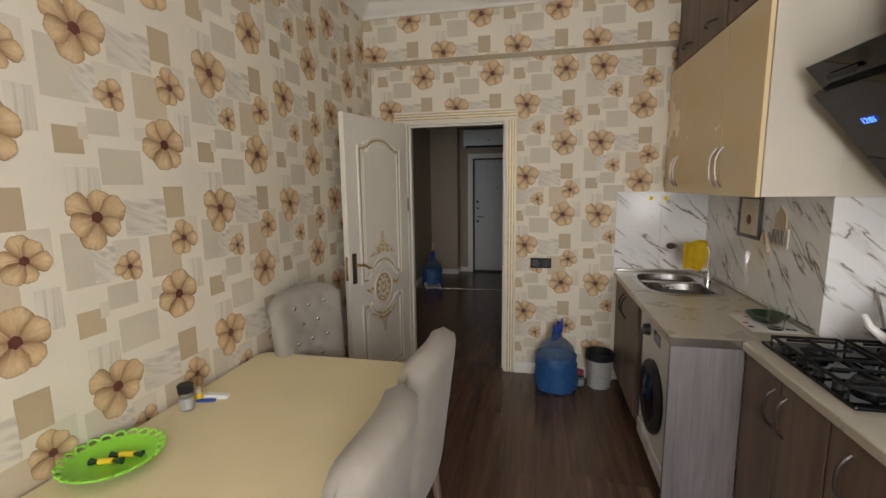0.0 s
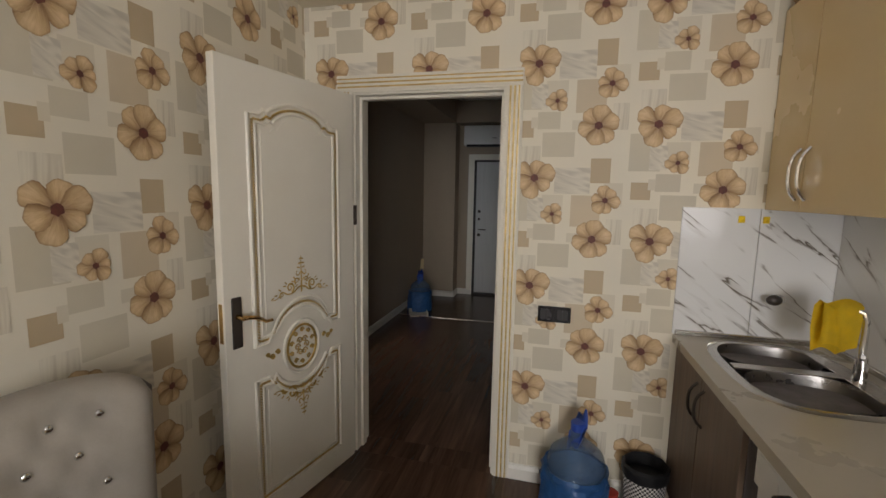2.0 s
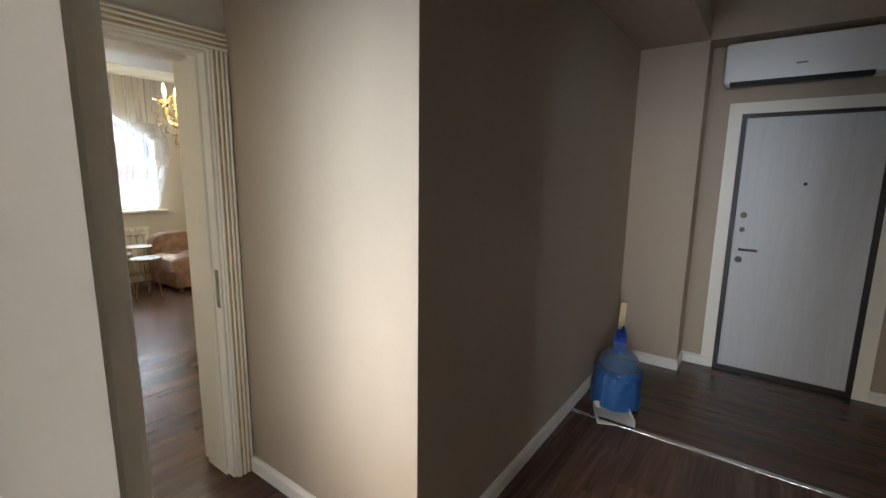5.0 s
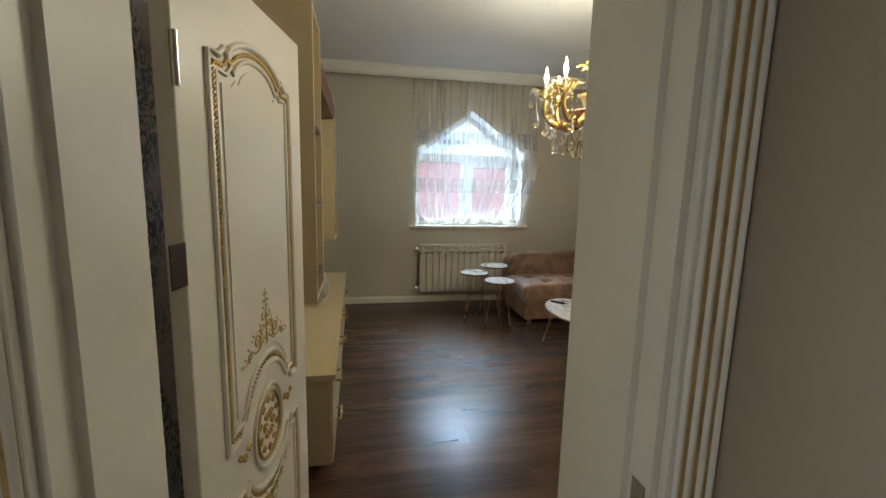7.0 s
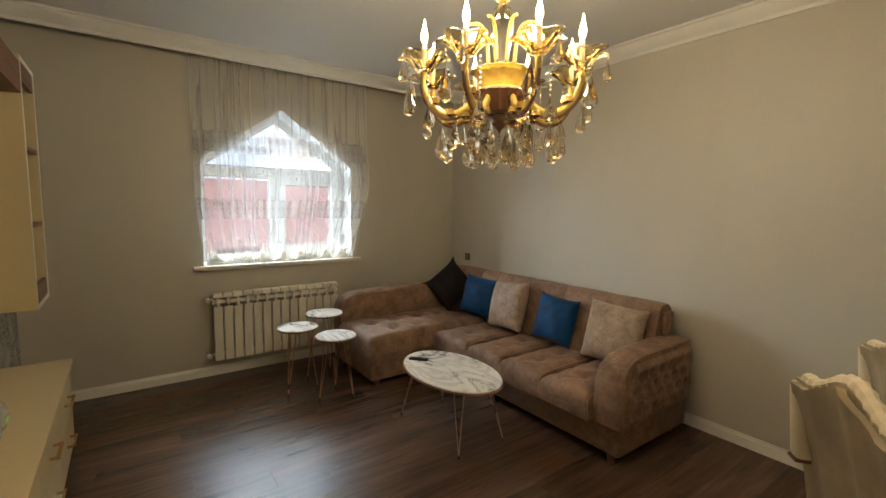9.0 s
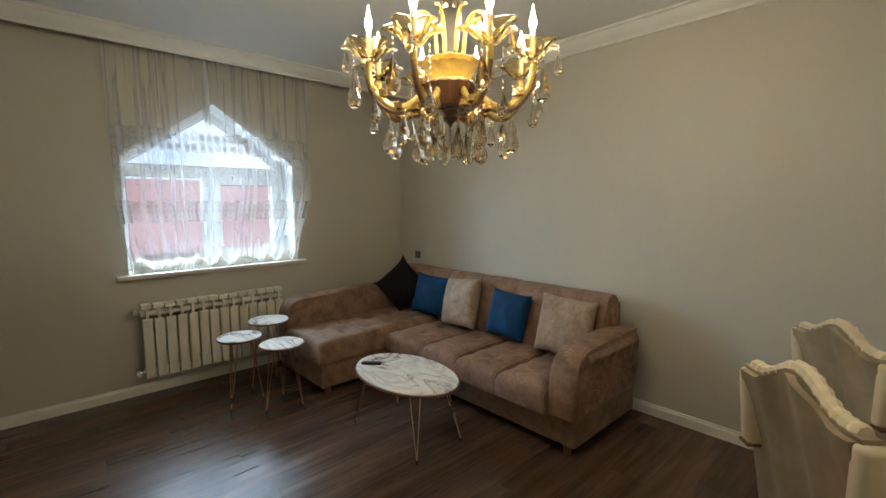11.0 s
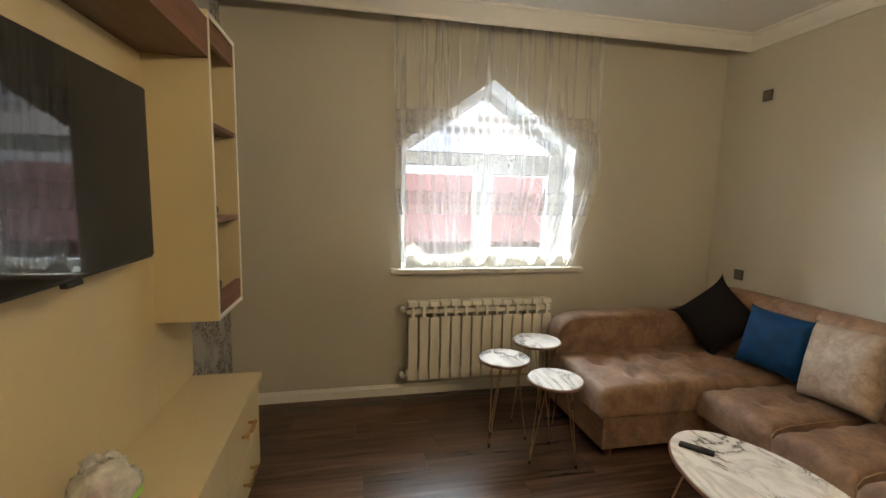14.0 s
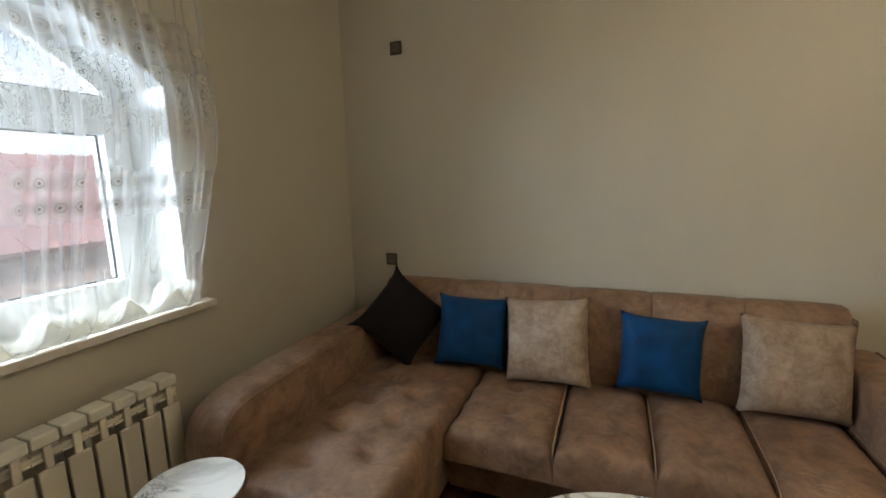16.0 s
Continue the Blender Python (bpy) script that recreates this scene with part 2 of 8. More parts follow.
M["pane"] = glass("window_pane", (1, 1, 1), 0.0, 1.02)
M["clear_glass"] = glass("clear_glass", (0.95, 0.98, 0.97), 0.02)
M["bottle_blue"] = thin_film("blue_bottle_plastic", (0.10, 0.17, 0.28), 0.50, 0.12)
M["bag_blue"] = thin_film("blue_bag_film", (0.025, 0.095, 0.26), 0.13, 0.35)
M["bag_white"] = thin_film("white_bag_film", (0.75, 0.73, 0.70), 0.5, 0.25)
M["blue_cap"] = mat("blue_cap", (0.02, 0.06, 0.32), 0.4)
M["red"] = mat("red_lid", (0.35, 0.03, 0.02), 0.4)
M["yellow_cloth"] = mat("yellow_cloth", (0.80, 0.56, 0.02), 0.85, var=0.12, scale=20, fine=300, relief=0.5)
M["green_plastic"] = mat("lime_green_plastic", (0.27, 0.66, 0.05), 0.3, var=0.06)
M["dark_green"] = mat("dark_green_glass", (0.02, 0.055, 0.03), 0.12, var=0.1)
M["towel_blue"] = mat("blue_towel", (0.03, 0.13, 0.48), 0.9, var=0.15, scale=20, relief=0.5)
M["bath_tile"] = mat("bathroom_tile", (0.62, 0.74, 0.80), 0.2, var=0.05)
M["bone"] = mat("ivory_carved_lacquer", (0.70, 0.60, 0.42), 0.4, var=0.08, scale=8, fine=60)
M["old_gold"] = mat("aged_gold_fabric", (0.38, 0.30, 0.19), 0.55, 0.1, var=0.2, scale=10)
M["white_paper"] = mat("white_paper", (0.75, 0.74, 0.70), 0.7)
M["sill"] = mat("beige_stone_sill", (0.62, 0.55, 0.47), 0.3, var=0.10, scale=9)
M["red_roof"] = mat("red_roof_sheet", (0.55, 0.33, 0.32), 0.6, var=0.1, scale=1)
M["pink_wall"] = mat("pink_rendered_wall", (0.72, 0.56, 0.50), 0.8, var=0.12)
M["stucco"] = mat("pale_stucco", (0.74, 0.68, 0.56), 0.8, var=0.08)
M["soil"] = mat("yard_ground", (0.22, 0.20, 0.17), 0.9, var=0.2, scale=0.6)
M["sq_tan"] = mat("print_tan", (0.51, 0.40, 0.255), 0.6, var=0.06, fine=200, relief=0.2)
M["sq_sage"] = mat("print_sage", (0.61, 0.55, 0.425), 0.6, var=0.06, fine=200, relief=0.2)
M["sq_grey"] = mat("print_grey", (0.665, 0.605, 0.48), 0.6, var=0.06, fine=200, relief=0.2)
M["fl_core"] = mat("print_flower_core", (0.13, 0.04, 0.028), 0.6, var=0.25, scale=60)


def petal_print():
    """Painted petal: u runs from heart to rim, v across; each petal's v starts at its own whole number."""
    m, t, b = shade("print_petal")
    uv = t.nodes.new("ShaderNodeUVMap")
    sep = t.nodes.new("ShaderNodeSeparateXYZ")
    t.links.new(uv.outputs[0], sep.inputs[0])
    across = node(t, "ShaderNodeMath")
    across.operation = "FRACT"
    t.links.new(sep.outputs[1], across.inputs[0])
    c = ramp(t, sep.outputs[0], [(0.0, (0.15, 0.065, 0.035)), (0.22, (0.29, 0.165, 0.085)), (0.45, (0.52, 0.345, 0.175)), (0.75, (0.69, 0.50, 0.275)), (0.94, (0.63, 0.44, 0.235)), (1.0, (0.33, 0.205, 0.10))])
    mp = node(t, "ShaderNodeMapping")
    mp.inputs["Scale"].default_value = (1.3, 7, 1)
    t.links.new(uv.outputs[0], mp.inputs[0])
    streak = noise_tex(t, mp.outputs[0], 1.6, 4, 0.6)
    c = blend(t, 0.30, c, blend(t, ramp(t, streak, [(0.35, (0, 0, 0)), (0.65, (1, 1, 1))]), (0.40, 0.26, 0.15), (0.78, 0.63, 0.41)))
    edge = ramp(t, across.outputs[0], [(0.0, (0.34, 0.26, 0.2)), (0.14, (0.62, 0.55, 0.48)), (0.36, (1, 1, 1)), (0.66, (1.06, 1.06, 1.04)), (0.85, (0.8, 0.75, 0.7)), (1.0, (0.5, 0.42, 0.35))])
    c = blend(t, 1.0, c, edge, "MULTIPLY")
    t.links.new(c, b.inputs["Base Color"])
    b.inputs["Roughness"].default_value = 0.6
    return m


def soft_patch(name, stretch, turn, size, ground, mark):
    """A printed patch of soft grey brush bands, laid out by its own UV."""
    m, t, b = shade(name)
    uv = t.nodes.new("ShaderNodeUVMap")
    mp = node(t, "ShaderNodeMapping")
    mp.inputs["Scale"].default_value = stretch
    lean = node(t, "ShaderNodeMapping")
    lean.inputs["Rotation"].default_value = (0, 0, radians(turn))
    t.links.new(uv.outputs[0], lean.inputs[0])
    t.links.new(lean.outputs[0], mp.inputs[0])
    n = noise_tex(t, mp.outputs[0], size, 1, 0.6)
    c = ramp(t, n, [(0.36, ground), (0.5, tuple((p + q) / 2 for p, q in zip(ground, mark))), (0.62, mark)])
    t.links.new(c, b.inputs["Base Color"])
    b.inputs["Roughness"].default_value = 0.6
    return m


M["print_drape"] = soft_patch("print_drape", (0.8, 3.0, 1), 20, 1.7, (0.72, 0.665, 0.55), (0.56, 0.51, 0.42))
M["print_stripes"] = soft_patch("print_stripes", (3.6, 0.3, 1), 4, 1.5, (0.74, 0.685, 0.56), (0.60, 0.54, 0.43))
M["sq_warm"] = mat("print_warm_beige", (0.60, 0.50, 0.355), 0.6, var=0.06, fine=200, relief=0.2)
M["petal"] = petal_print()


def foliage_paper():
    """Silver paper with dark mottled ornament."""
    m, t, b = shade("silver_dark_wallpaper")
    v = place(t)
    n = noise_tex(t, v, 26, 3, 2.5)
    gate = noise_tex(t, v, 5, 2)
    k = ramp(t, n, [(0.47, (0, 0, 0)), (0.53, (1, 1, 1))])
    g = ramp(t, gate, [(0.42, (0, 0, 0)), (0.52, (1, 1, 1))])
    c = blend(t, blend(t, 1.0, k, g, "MULTIPLY"), (0.50, 0.49, 0.48), (0.10, 0.085, 0.09))
    t.links.new(c, b.inputs["Base Color"])
    b.inputs["Roughness"].default_value = 0.4
    b.inputs["Metallic"].default_value = 0.2
    return m


M["silver_paper"] = foliage_paper()


def tulle():
    """Sheer white curtain with two rows of embroidered rings in each band, denser at its foot and side seam."""
    m, t, b = shade("white_tulle")
    out = t.nodes["Material Output"]
    uv = t.nodes.new("ShaderNodeUVMap")
    sep = t.nodes.new("ShaderNodeSeparateXYZ")
    t.links.new(uv.outputs[0], sep.inputs[0])

    def calc(op, a, b=None):
        n = t.nodes.new("ShaderNodeMath")
        n.operation = op
        for sock, v in zip(n.inputs, (a, b)):
            if isinstance(v, (int, float)):
                sock.default_value = v
            elif v is not None:
                t.links.new(v, sock)
        return n.outputs[0]

    along, z = sep.outputs[0], sep.outputs[1]
    unit = calc("DIVIDE", z, 3.0)
    fx = calc("SUBTRACT", calc("FRACT", calc("DIVIDE", along, 0.098)), 0.5)
    fz = calc("SUBTRACT", calc("FRACT", calc("DIVIDE", calc("SUBTRACT", z, 1.395), 0.08)), 0.5)
    far = calc("SQRT", calc("ADD", calc("MULTIPLY", fx, fx), calc("MULTIPLY", fz, fz)))
    wob = calc("ADD", far, calc("MULTIPLY", calc("SUBTRACT", noise_tex(t, uv.outputs[0], 60, 2), 0.5), 0.16))
    rings = ramp(t, wob, [(0.05, (1, 1, 1)), (0.09, (0.25, 0.25, 0.25)), (0.19, (0.9, 0.9, 0.9)), (0.24, (0.3, 0.3, 0.3)), (0.33, (0.75, 0.75, 0.75)), (0.38, (0.2, 0.2, 0.2)), (0.5, (0.12, 0.12, 0.12))])
    bands = ramp(t, unit, [(1.388 / 3, (0, 0, 0)), (1.395 / 3, (1, 1, 1)), (1.555 / 3, (1, 1, 1)), (1.562 / 3, (0, 0, 0)), (1.948 / 3, (0, 0, 0)), (1.955 / 3, (1, 1, 1)), (2.115 / 3, (1, 1, 1)), (2.125 / 3, (0, 0, 0))])
    gate = ramp(t, noise_tex(t, uv.outputs[0], 5.5, 1), [(0.36, (0.35, 0.35, 0.35)), (0.46, (1, 1, 1))])
    lace = blend(t, 1.0, blend(t, 1.0, bands, rings, "MULTIPLY"), gate, "MULTIPLY")
    mp = node(t, "ShaderNodeMapping")
    mp.inputs["Scale"].default_value = (24, 15, 1)
    t.links.new(uv.outputs[0], mp.inputs[0])
    lines = noise_tex(t, mp.outputs[0], 1.0, 2, 2.5)
    curls = ramp(t, lines, [(0.465, (0, 0, 0)), (0.49, (1, 1, 1)), (0.51, (1, 1, 1)), (0.535, (0, 0, 0))])
    high = ramp(t, unit, [(1.66 / 3, (0, 0, 0)), (1.72 / 3, (0.5, 0.5, 0.5)), (1.94 / 3, (1, 1, 1)), (1.96 / 3, (0, 0, 0))])
    curls = blend(t, 1.0, blend(t, 1.0, curls, high, "MULTIPLY"), gate, "MULTIPLY")
    foot = ramp(t, unit, [(0.985 / 3, (1, 1, 1)), (1.13 / 3, (0.2, 0.2, 0.2)), (1.3 / 3, (0, 0, 0))])
    mq = node(t, "ShaderNodeMapping")
    mq.inputs["Scale"].default_value = (11, 0.35, 1)
    t.links.new(uv.outputs[0], mq.inputs[0])
    fold = ramp(t, noise_tex(t, mq.outputs[0], 1.0, 2, 0.15), [(0.40, (0.15, 0.15, 0.15)), (0.52, (0.35, 0.35, 0.35)), (0.60, (1, 1, 1)), (0.66, (0.4, 0.4, 0.4))])
    seam = ramp(t, calc("DIVIDE", along, 2.6), [(0.0, (1, 1, 1)), (0.006, (0, 0, 0)), (0.99, (0, 0, 0)), (0.994, (1, 1, 1))])
    dens = blend(t, 1.0, blend(t, 0.85, (0, 0, 0), lace), blend(t, 0.38, (0, 0, 0), foot), "ADD")
    dens = blend(t, 1.0, dens, blend(t, 0.45, (0, 0, 0), curls), "ADD")
    dens = blend(t, 1.0, dens, blend(t, 0.3, (0, 0, 0), seam), "ADD")
    dens = blend(t, 1.0, dens, blend(t, 0.14, (0, 0, 0), fold), "ADD")
    dens = blend(t, 1.0, dens, (0.21, 0.21, 0.21), "ADD")
    # Pale embroidery made dark: its backlit shade against the sky is in the colour.
    thread = blend(t, lace, (0.84, 0.84, 0.83), (0.19, 0.155, 0.11))
    thread = blend(t, curls, thread, (0.2, 0.18, 0.16))
    thread = blend(t, blend(t, 0.6, (0, 0, 0), foot), thread, (0.80, 0.74, 0.60))
    dif = t.nodes.new("ShaderNodeBsdfDiffuse")
    tra = t.nodes.new("ShaderNodeBsdfTranslucent")
    clear = t.nodes.new("ShaderNodeBsdfTransparent")
    t.links.new(thread, dif.inputs[0])
    t.links.new(thread, tra.inputs[0])
    both = t.nodes.new("ShaderNodeMixShader")
    both.inputs[0].default_value = 0.32
    t.links.new(dif.outputs[0], both.inputs[1])
    t.links.new(tra.outputs[0], both.inputs[2])
    mixs = t.nodes.new("ShaderNodeMixShader")
    t.links.new(dens, mixs.inputs[0])
    t.links.new(clear.outputs[0], mixs.inputs[1])
    t.links.new(both.outputs[0], mixs.inputs[2])
    t.links.new(mixs.outputs[0], out.inputs[0])
    return m


M["tulle"] = tulle()


def suede_cloth(name, dark, light, crease, size):
    """Nubuck: two sizes of cloudy mottling with pale worn creases."""
    m, t, b = shade(name)
    v = place(t)
    cloud = noise_tex(t, v, size, 8, 0.4, 0.68)
    speck = noise_tex(t, v, size * 4.5, 5, 0.2, 0.7)
    k = ramp(t, blend(t, 0.28, cloud, speck), [(0.38, (0, 0, 0)), (0.62, (1, 1, 1))])
    c = blend(t, k, dark, light)
    line = ramp(t, noise_tex(t, v, size * 0.7, 5, 1.1), [(0.485, (0, 0, 0)), (0.5, (1, 1, 1)), (0.515, (0, 0, 0))])
    gate = ramp(t, noise_tex(t, v, size * 0.45, 2), [(0.56, (0, 0, 0)), (0.68, (0.6, 0.6, 0.6))])
    c = blend(t, blend(t, 1.0, line, gate, "MULTIPLY"), c, crease)
    t.links.new(c, b.inputs["Base Color"])
    b.inputs["Roughness"].default_value = 0.6
    b.inputs["Specular IOR Level"].default_value = 0.35
    b.inputs["Sheen Weight"].default_value = 0.05
    bump(t, b, cloud, 0.3, 0.006)
    return m


M["suede"] = suede_cloth("brown_suede", (0.145, 0.082, 0.050), (0.32, 0.192, 0.119), (0.46, 0.33, 0.24), 7)
M["suede_light"] = suede_cloth("beige_suede", (0.24, 0.165, 0.115), (0.45, 0.34, 0.25), (0.55, 0.45, 0.35), 10)
for nm in ("black_gloss", "blue_velvet", "black_plastic", "dark_cloth"):
    M[nm].node_tree.nodes["Principled BSDF"].inputs["Specular IOR Level"].default_value = 0.22
M["petal_glass"] = glass("petal_glass", (1.0, 0.80, 0.42), 0.08, 1.4)
M["ivory_board"] = mat("ivory_laminated_board", (0.60, 0.545, 0.44), 0.4, var=0.05, scale=2, fine=60, relief=0.05)


def checks():
    """Small black and white checks."""
    m, t, b = shade("checked_print")
    c = node(t, "ShaderNodeTexChecker", Scale=1.0)
    c.inputs["Color1"].default_value = (0.02, 0.02, 0.02, 1)
    c.inputs["Color2"].default_value = (0.7, 0.69, 0.66, 1)
    uv = t.nodes.new("ShaderNodeUVMap")
    mp = node(t, "ShaderNodeMapping")
    mp.inputs["Scale"].default_value = (60, 24, 1)
    t.links.new(uv.outputs[0], mp.inputs[0])
    t.links.new(mp.outputs[0], c.inputs[0])
    t.links.new(c.outputs[0], b.inputs["Base Color"])
    b.inputs["Roughness"].default_value = 0.5
    return m


M["checks"] = checks()


# ---- shaping helpers ----
def part(name, bm, material, parent=None, label="", smooth=False, kind="", sharp=35):
    me = bpy.data.meshes.new(name)
    bmesh.ops.recalc_face_normals(bm, faces=bm.faces)
    bm.to_mesh(me)
    bm.free()
    me.materials.append(material)
    if smooth:
        me.polygons.foreach_set("use_smooth", [True] * len(me.polygons))
        me.set_sharp_from_angle(angle=radians(sharp))
    ob = new(name, me)
    if parent is not None:
        ob.parent = parent
    return tagged(ob, label=label, kind=kind)


def thing(name, label, category, group="", kind=""):
    return tagged(new(name), label, category, group, kind)


def cube(lo, hi, bev=0.0, seg=2, bm=None):
    bm = bm or bmesh.new()
    c = [(a + b) / 2 for a, b in zip(lo, hi)]
    s = [abs(b - a) for a, b in zip(lo, hi)]
    vs = bmesh.ops.create_cube(bm, size=1, matrix=Matrix.LocRotScale(c, None, s))["verts"]
    if bev:
        es = list({e for v in vs for e in v.link_edges})
        bmesh.ops.bevel(bm, geom=es, offset=min(bev, min(s) * 0.49), segments=seg, affect="EDGES", profile=0.5)
    return bm


def rod(p0, p1, r0, r1=None, n=14, bm=None):
    bm = bm or bmesh.new()
    a, b = Vector(p0), Vector(p1)
    q = (b - a).to_track_quat("Z", "Y")
    bmesh.ops.create_cone(bm, cap_ends=True, segments=n, radius1=r0, radius2=r0 if r1 is None else r1, depth=(b - a).length, matrix=Matrix.LocRotScale((a + b) / 2, q, None))
    return bm


def ball(c, r, scale=(1, 1, 1), u=14, v=8, bm=None):
    bm = bm or bmesh.new()
    bmesh.ops.create_uvsphere(bm, u_segments=u, v_segments=v, radius=r, matrix=Matrix.LocRotScale(c, None, scale))
    return bm


def lathe(prof, n=24, c=(0, 0, 0), bm=None, wave=None):
    """Turns (radius, z) pairs about the upright axis at c; wave(angle, i) scales the radius."""
    bm = bm or bmesh.new()
    rings = []
    for i, (r, z) in enumerate(prof):
        ring = []
        for k in range(n):
            a = 2 * math.pi * k / n
            rr = r * (wave(a, i) if wave else 1)
            ring.append(bm.verts.new((c[0] + rr * math.cos(a), c[1] + rr * math.sin(a), c[2] + z)))
        rings.append(ring)
    for lo, hi in zip(rings, rings[1:]):
        for k in range(n):
            bm.faces.new((lo[k], lo[(k + 1) % n], hi[(k + 1) % n], hi[k]))
    for ring, r in ((rings[0], prof[0][0]), (rings[-1], prof[-1][0])):
        if r > 1e-4:
            bm.faces.new(ring)
    return bm


def tube(pts, r, n=8, closed=False, bm=None, taper=None):
    """A round bar along the points."""
    bm = bm or bmesh.new()
    pts = [Vector(p) for p in pts]
    rings, up = [], None
    for i, p in enumerate(pts):
        a = pts[i - 1] if i or closed else p
        b = pts[(i + 1) % len(pts)] if i + 1 < len(pts) or closed else p
        d = (b - a).normalized()
        if up is None:
            up = d.orthogonal().normalized()
        up = (up - d * up.dot(d)).normalized()
        side = d.cross(up)
        rr = r * (taper(i / max(1, len(pts) - 1)) if taper else 1)
        rings.append([bm.verts.new(p + rr * (math.cos(2 * math.pi * k / n) * up + math.sin(2 * math.pi * k / n) * side)) for k in range(n)])
    for a, b in zip(rings, rings[1:] + ([rings[0]] if closed else [])):
        for k in range(n):
            bm.faces.new((a[k], a[(k + 1) % n], b[(k + 1) % n], b[k]))
    if not closed:
        bm.faces.new(rings[0])
        bm.faces.new(rings[-1])
    return bm


def flowing(pts, k=5):
    """A smooth curve through the points."""
    pts = [Vector(p) for p in pts]
    ends = [2 * pts[0] - pts[1]] + pts + [2 * pts[-1] - pts[-2]]
    out = []
    for a, b, c, d in zip(ends, ends[1:], ends[2:], ends[3:]):
        for i in range(k):
            u = i / k
            out.append(0.5 * (2 * b + (c - a) * u + (2 * a - 5 * b + 4 * c - d) * u * u + (3 * b - a - 3 * c + d) * u ** 3))
    return out + [pts[-1]]


def prism(poly, lift, m=Matrix(), bm=None):
    """A flat outline in x and y, given a thickness along z, then moved by m."""
    bm = bm or bmesh.new()
    lo = [bm.verts.new(m @ Vector((x, y, 0))) for x, y in poly]
    hi = [bm.verts.new(m @ Vector((x, y, lift))) for x, y in poly]
    bm.faces.new(lo)
    bm.faces.new(hi)
    for k in range(len(poly)):
        bm.faces.new((lo[k], lo[(k + 1) % len(poly)], hi[(k + 1) % len(poly)], hi[k]))
    return bm


def sweep(profile, path, bm=None, closed=False):
    """Carries a profile of (out, up) pairs along level points; out is to the left of the way."""
    bm = bm or bmesh.new()
    rows = []
    pts = [Vector(p) for p in path]
    for i, p in enumerate(pts):
        d0 = (p - pts[i - 1]).normalized() if i or closed else None
        d1 = (pts[(i + 1) % len(pts)] - p).normalized() if i + 1 < len(pts) or closed else None
        d0, d1 = d0 or d1, d1 or d0
        n0, n1 = Vector((-d0.y, d0.x, 0)), Vector((-d1.y, d1.x, 0))
        nn = (n0 + n1).normalized()
        nn = nn / max(0.3, nn.dot(n0))
        rows.append([bm.verts.new(p + nn * o + Vector((0, 0, u))) for o, u in profile])
    for a, b in zip(rows, rows[1:] + ([rows[0]] if closed else [])):
        for k in range(len(profile)):
            bm.faces.new((a[k], a[(k + 1) % len(profile)], b[(k + 1) % len(profile)], b[k]))
    if not closed:
        bm.faces.new(rows[0])
        bm.faces.new(rows[-1])
    return bm


def pillow(w, h, thick, m=Matrix(), n=14, bm=None, pinch=0.10):
    """A stuffed square cushion lying in x and y."""
    bm = bm or bmesh.new()
    for side in (1, -1):
        g = {}
        for i in range(n + 1):
            for j in range(n + 1):
                u, v = 2 * i / n - 1, 2 * j / n - 1
                px = u * (1 - pinch * 0.55 * (1 - v ** 4) * abs(u) ** 2)
                py = v * (1 - pinch * 0.55 * (1 - u ** 4) * abs(v) ** 2)
                z = side * thick / 2 * (max(0.0, (1 - u ** 4) * (1 - v ** 4))) ** 0.6
                z += side * (0.005 * math.sin(7 * u + 3 * v) + 0.012 * noise.noise((3.2 * u, 3.2 * v, w * 9 + side))) * (1 - u * u) * (1 - v * v)
                g[i, j] = bm.verts.new(m @ Vector((px * w / 2, py * h / 2, z)))
        for i in range(n):
            for j in range(n):
                bm.faces.new((g[i, j], g[i + 1, j], g[i + 1, j + 1], g[i, j + 1]))
    bmesh.ops.remove_doubles(bm, verts=bm.verts, dist=0.0005)
    return bm


def padded(lo, hi, puff=0.02, tufts=(), bm=None, nx=16, ny=16, bev=0.03):
    """An upholstered block: a soft box whose top swells and dips at the tufts (x, y, depth, reach)."""
    bm = bm or bmesh.new()
    g = {}
    for i in range(nx + 1):
        for j in range(ny + 1):
            u, v = i / nx, j / ny
            x, y = lo[0] + u * (hi[0] - lo[0]), lo[1] + v * (hi[1] - lo[1])
            e = min(u * (hi[0] - lo[0]), (1 - u) * (hi[0] - lo[0]), v * (hi[1] - lo[1]), (1 - v) * (hi[1] - lo[1]))
            z = hi[2] + puff * (4 * u * (1 - u) * 4 * v * (1 - v)) ** 0.5
            if e < bev:
                z -= bev - math.sqrt(max(0.0, bev * bev - (bev - e) ** 2))
            for tx, ty, dep, reach in tufts:
                d2 = ((x - tx) ** 2 + (y - ty) ** 2) / reach ** 2
                z -= dep * math.exp(-d2)
            g[i, j] = bm.verts.new((x, y, z))
    low = {}
    rim = [(i, 0) for i in range(nx)] + [(nx, j) for j in range(ny)] + [(i, ny) for i in range(nx, 0, -1)] + [(0, j) for j in range(ny, 0, -1)]
    for k in rim:
        low[k] = bm.verts.new((g[k].co.x, g[k].co.y, lo[2]))
    for i in range(nx):
        for j in range(ny):
            bm.faces.new((g[i, j], g[i + 1, j], g[i + 1, j + 1], g[i, j + 1]))
    for a, b in zip(rim, rim[1:] + rim[:1]):
        bm.faces.new((g[a], low[a], low[b], g[b]))
    bm.faces.new([low[k] for k in rim])
    return bm


def bent(bm, m):
    bmesh.ops.transform(bm, matrix=m, verts=bm.verts)
    return bm
# ---- the shell of the flat ----
KX0, KX1, KX2, KY = -1.33, 1.20, 1.46, 3.55
HX0, HX1, HY = -1.82, -0.07, 7.70
LX0, LX1, LY0, LY1 = -7.76, -3.215, 3.76, 7.62
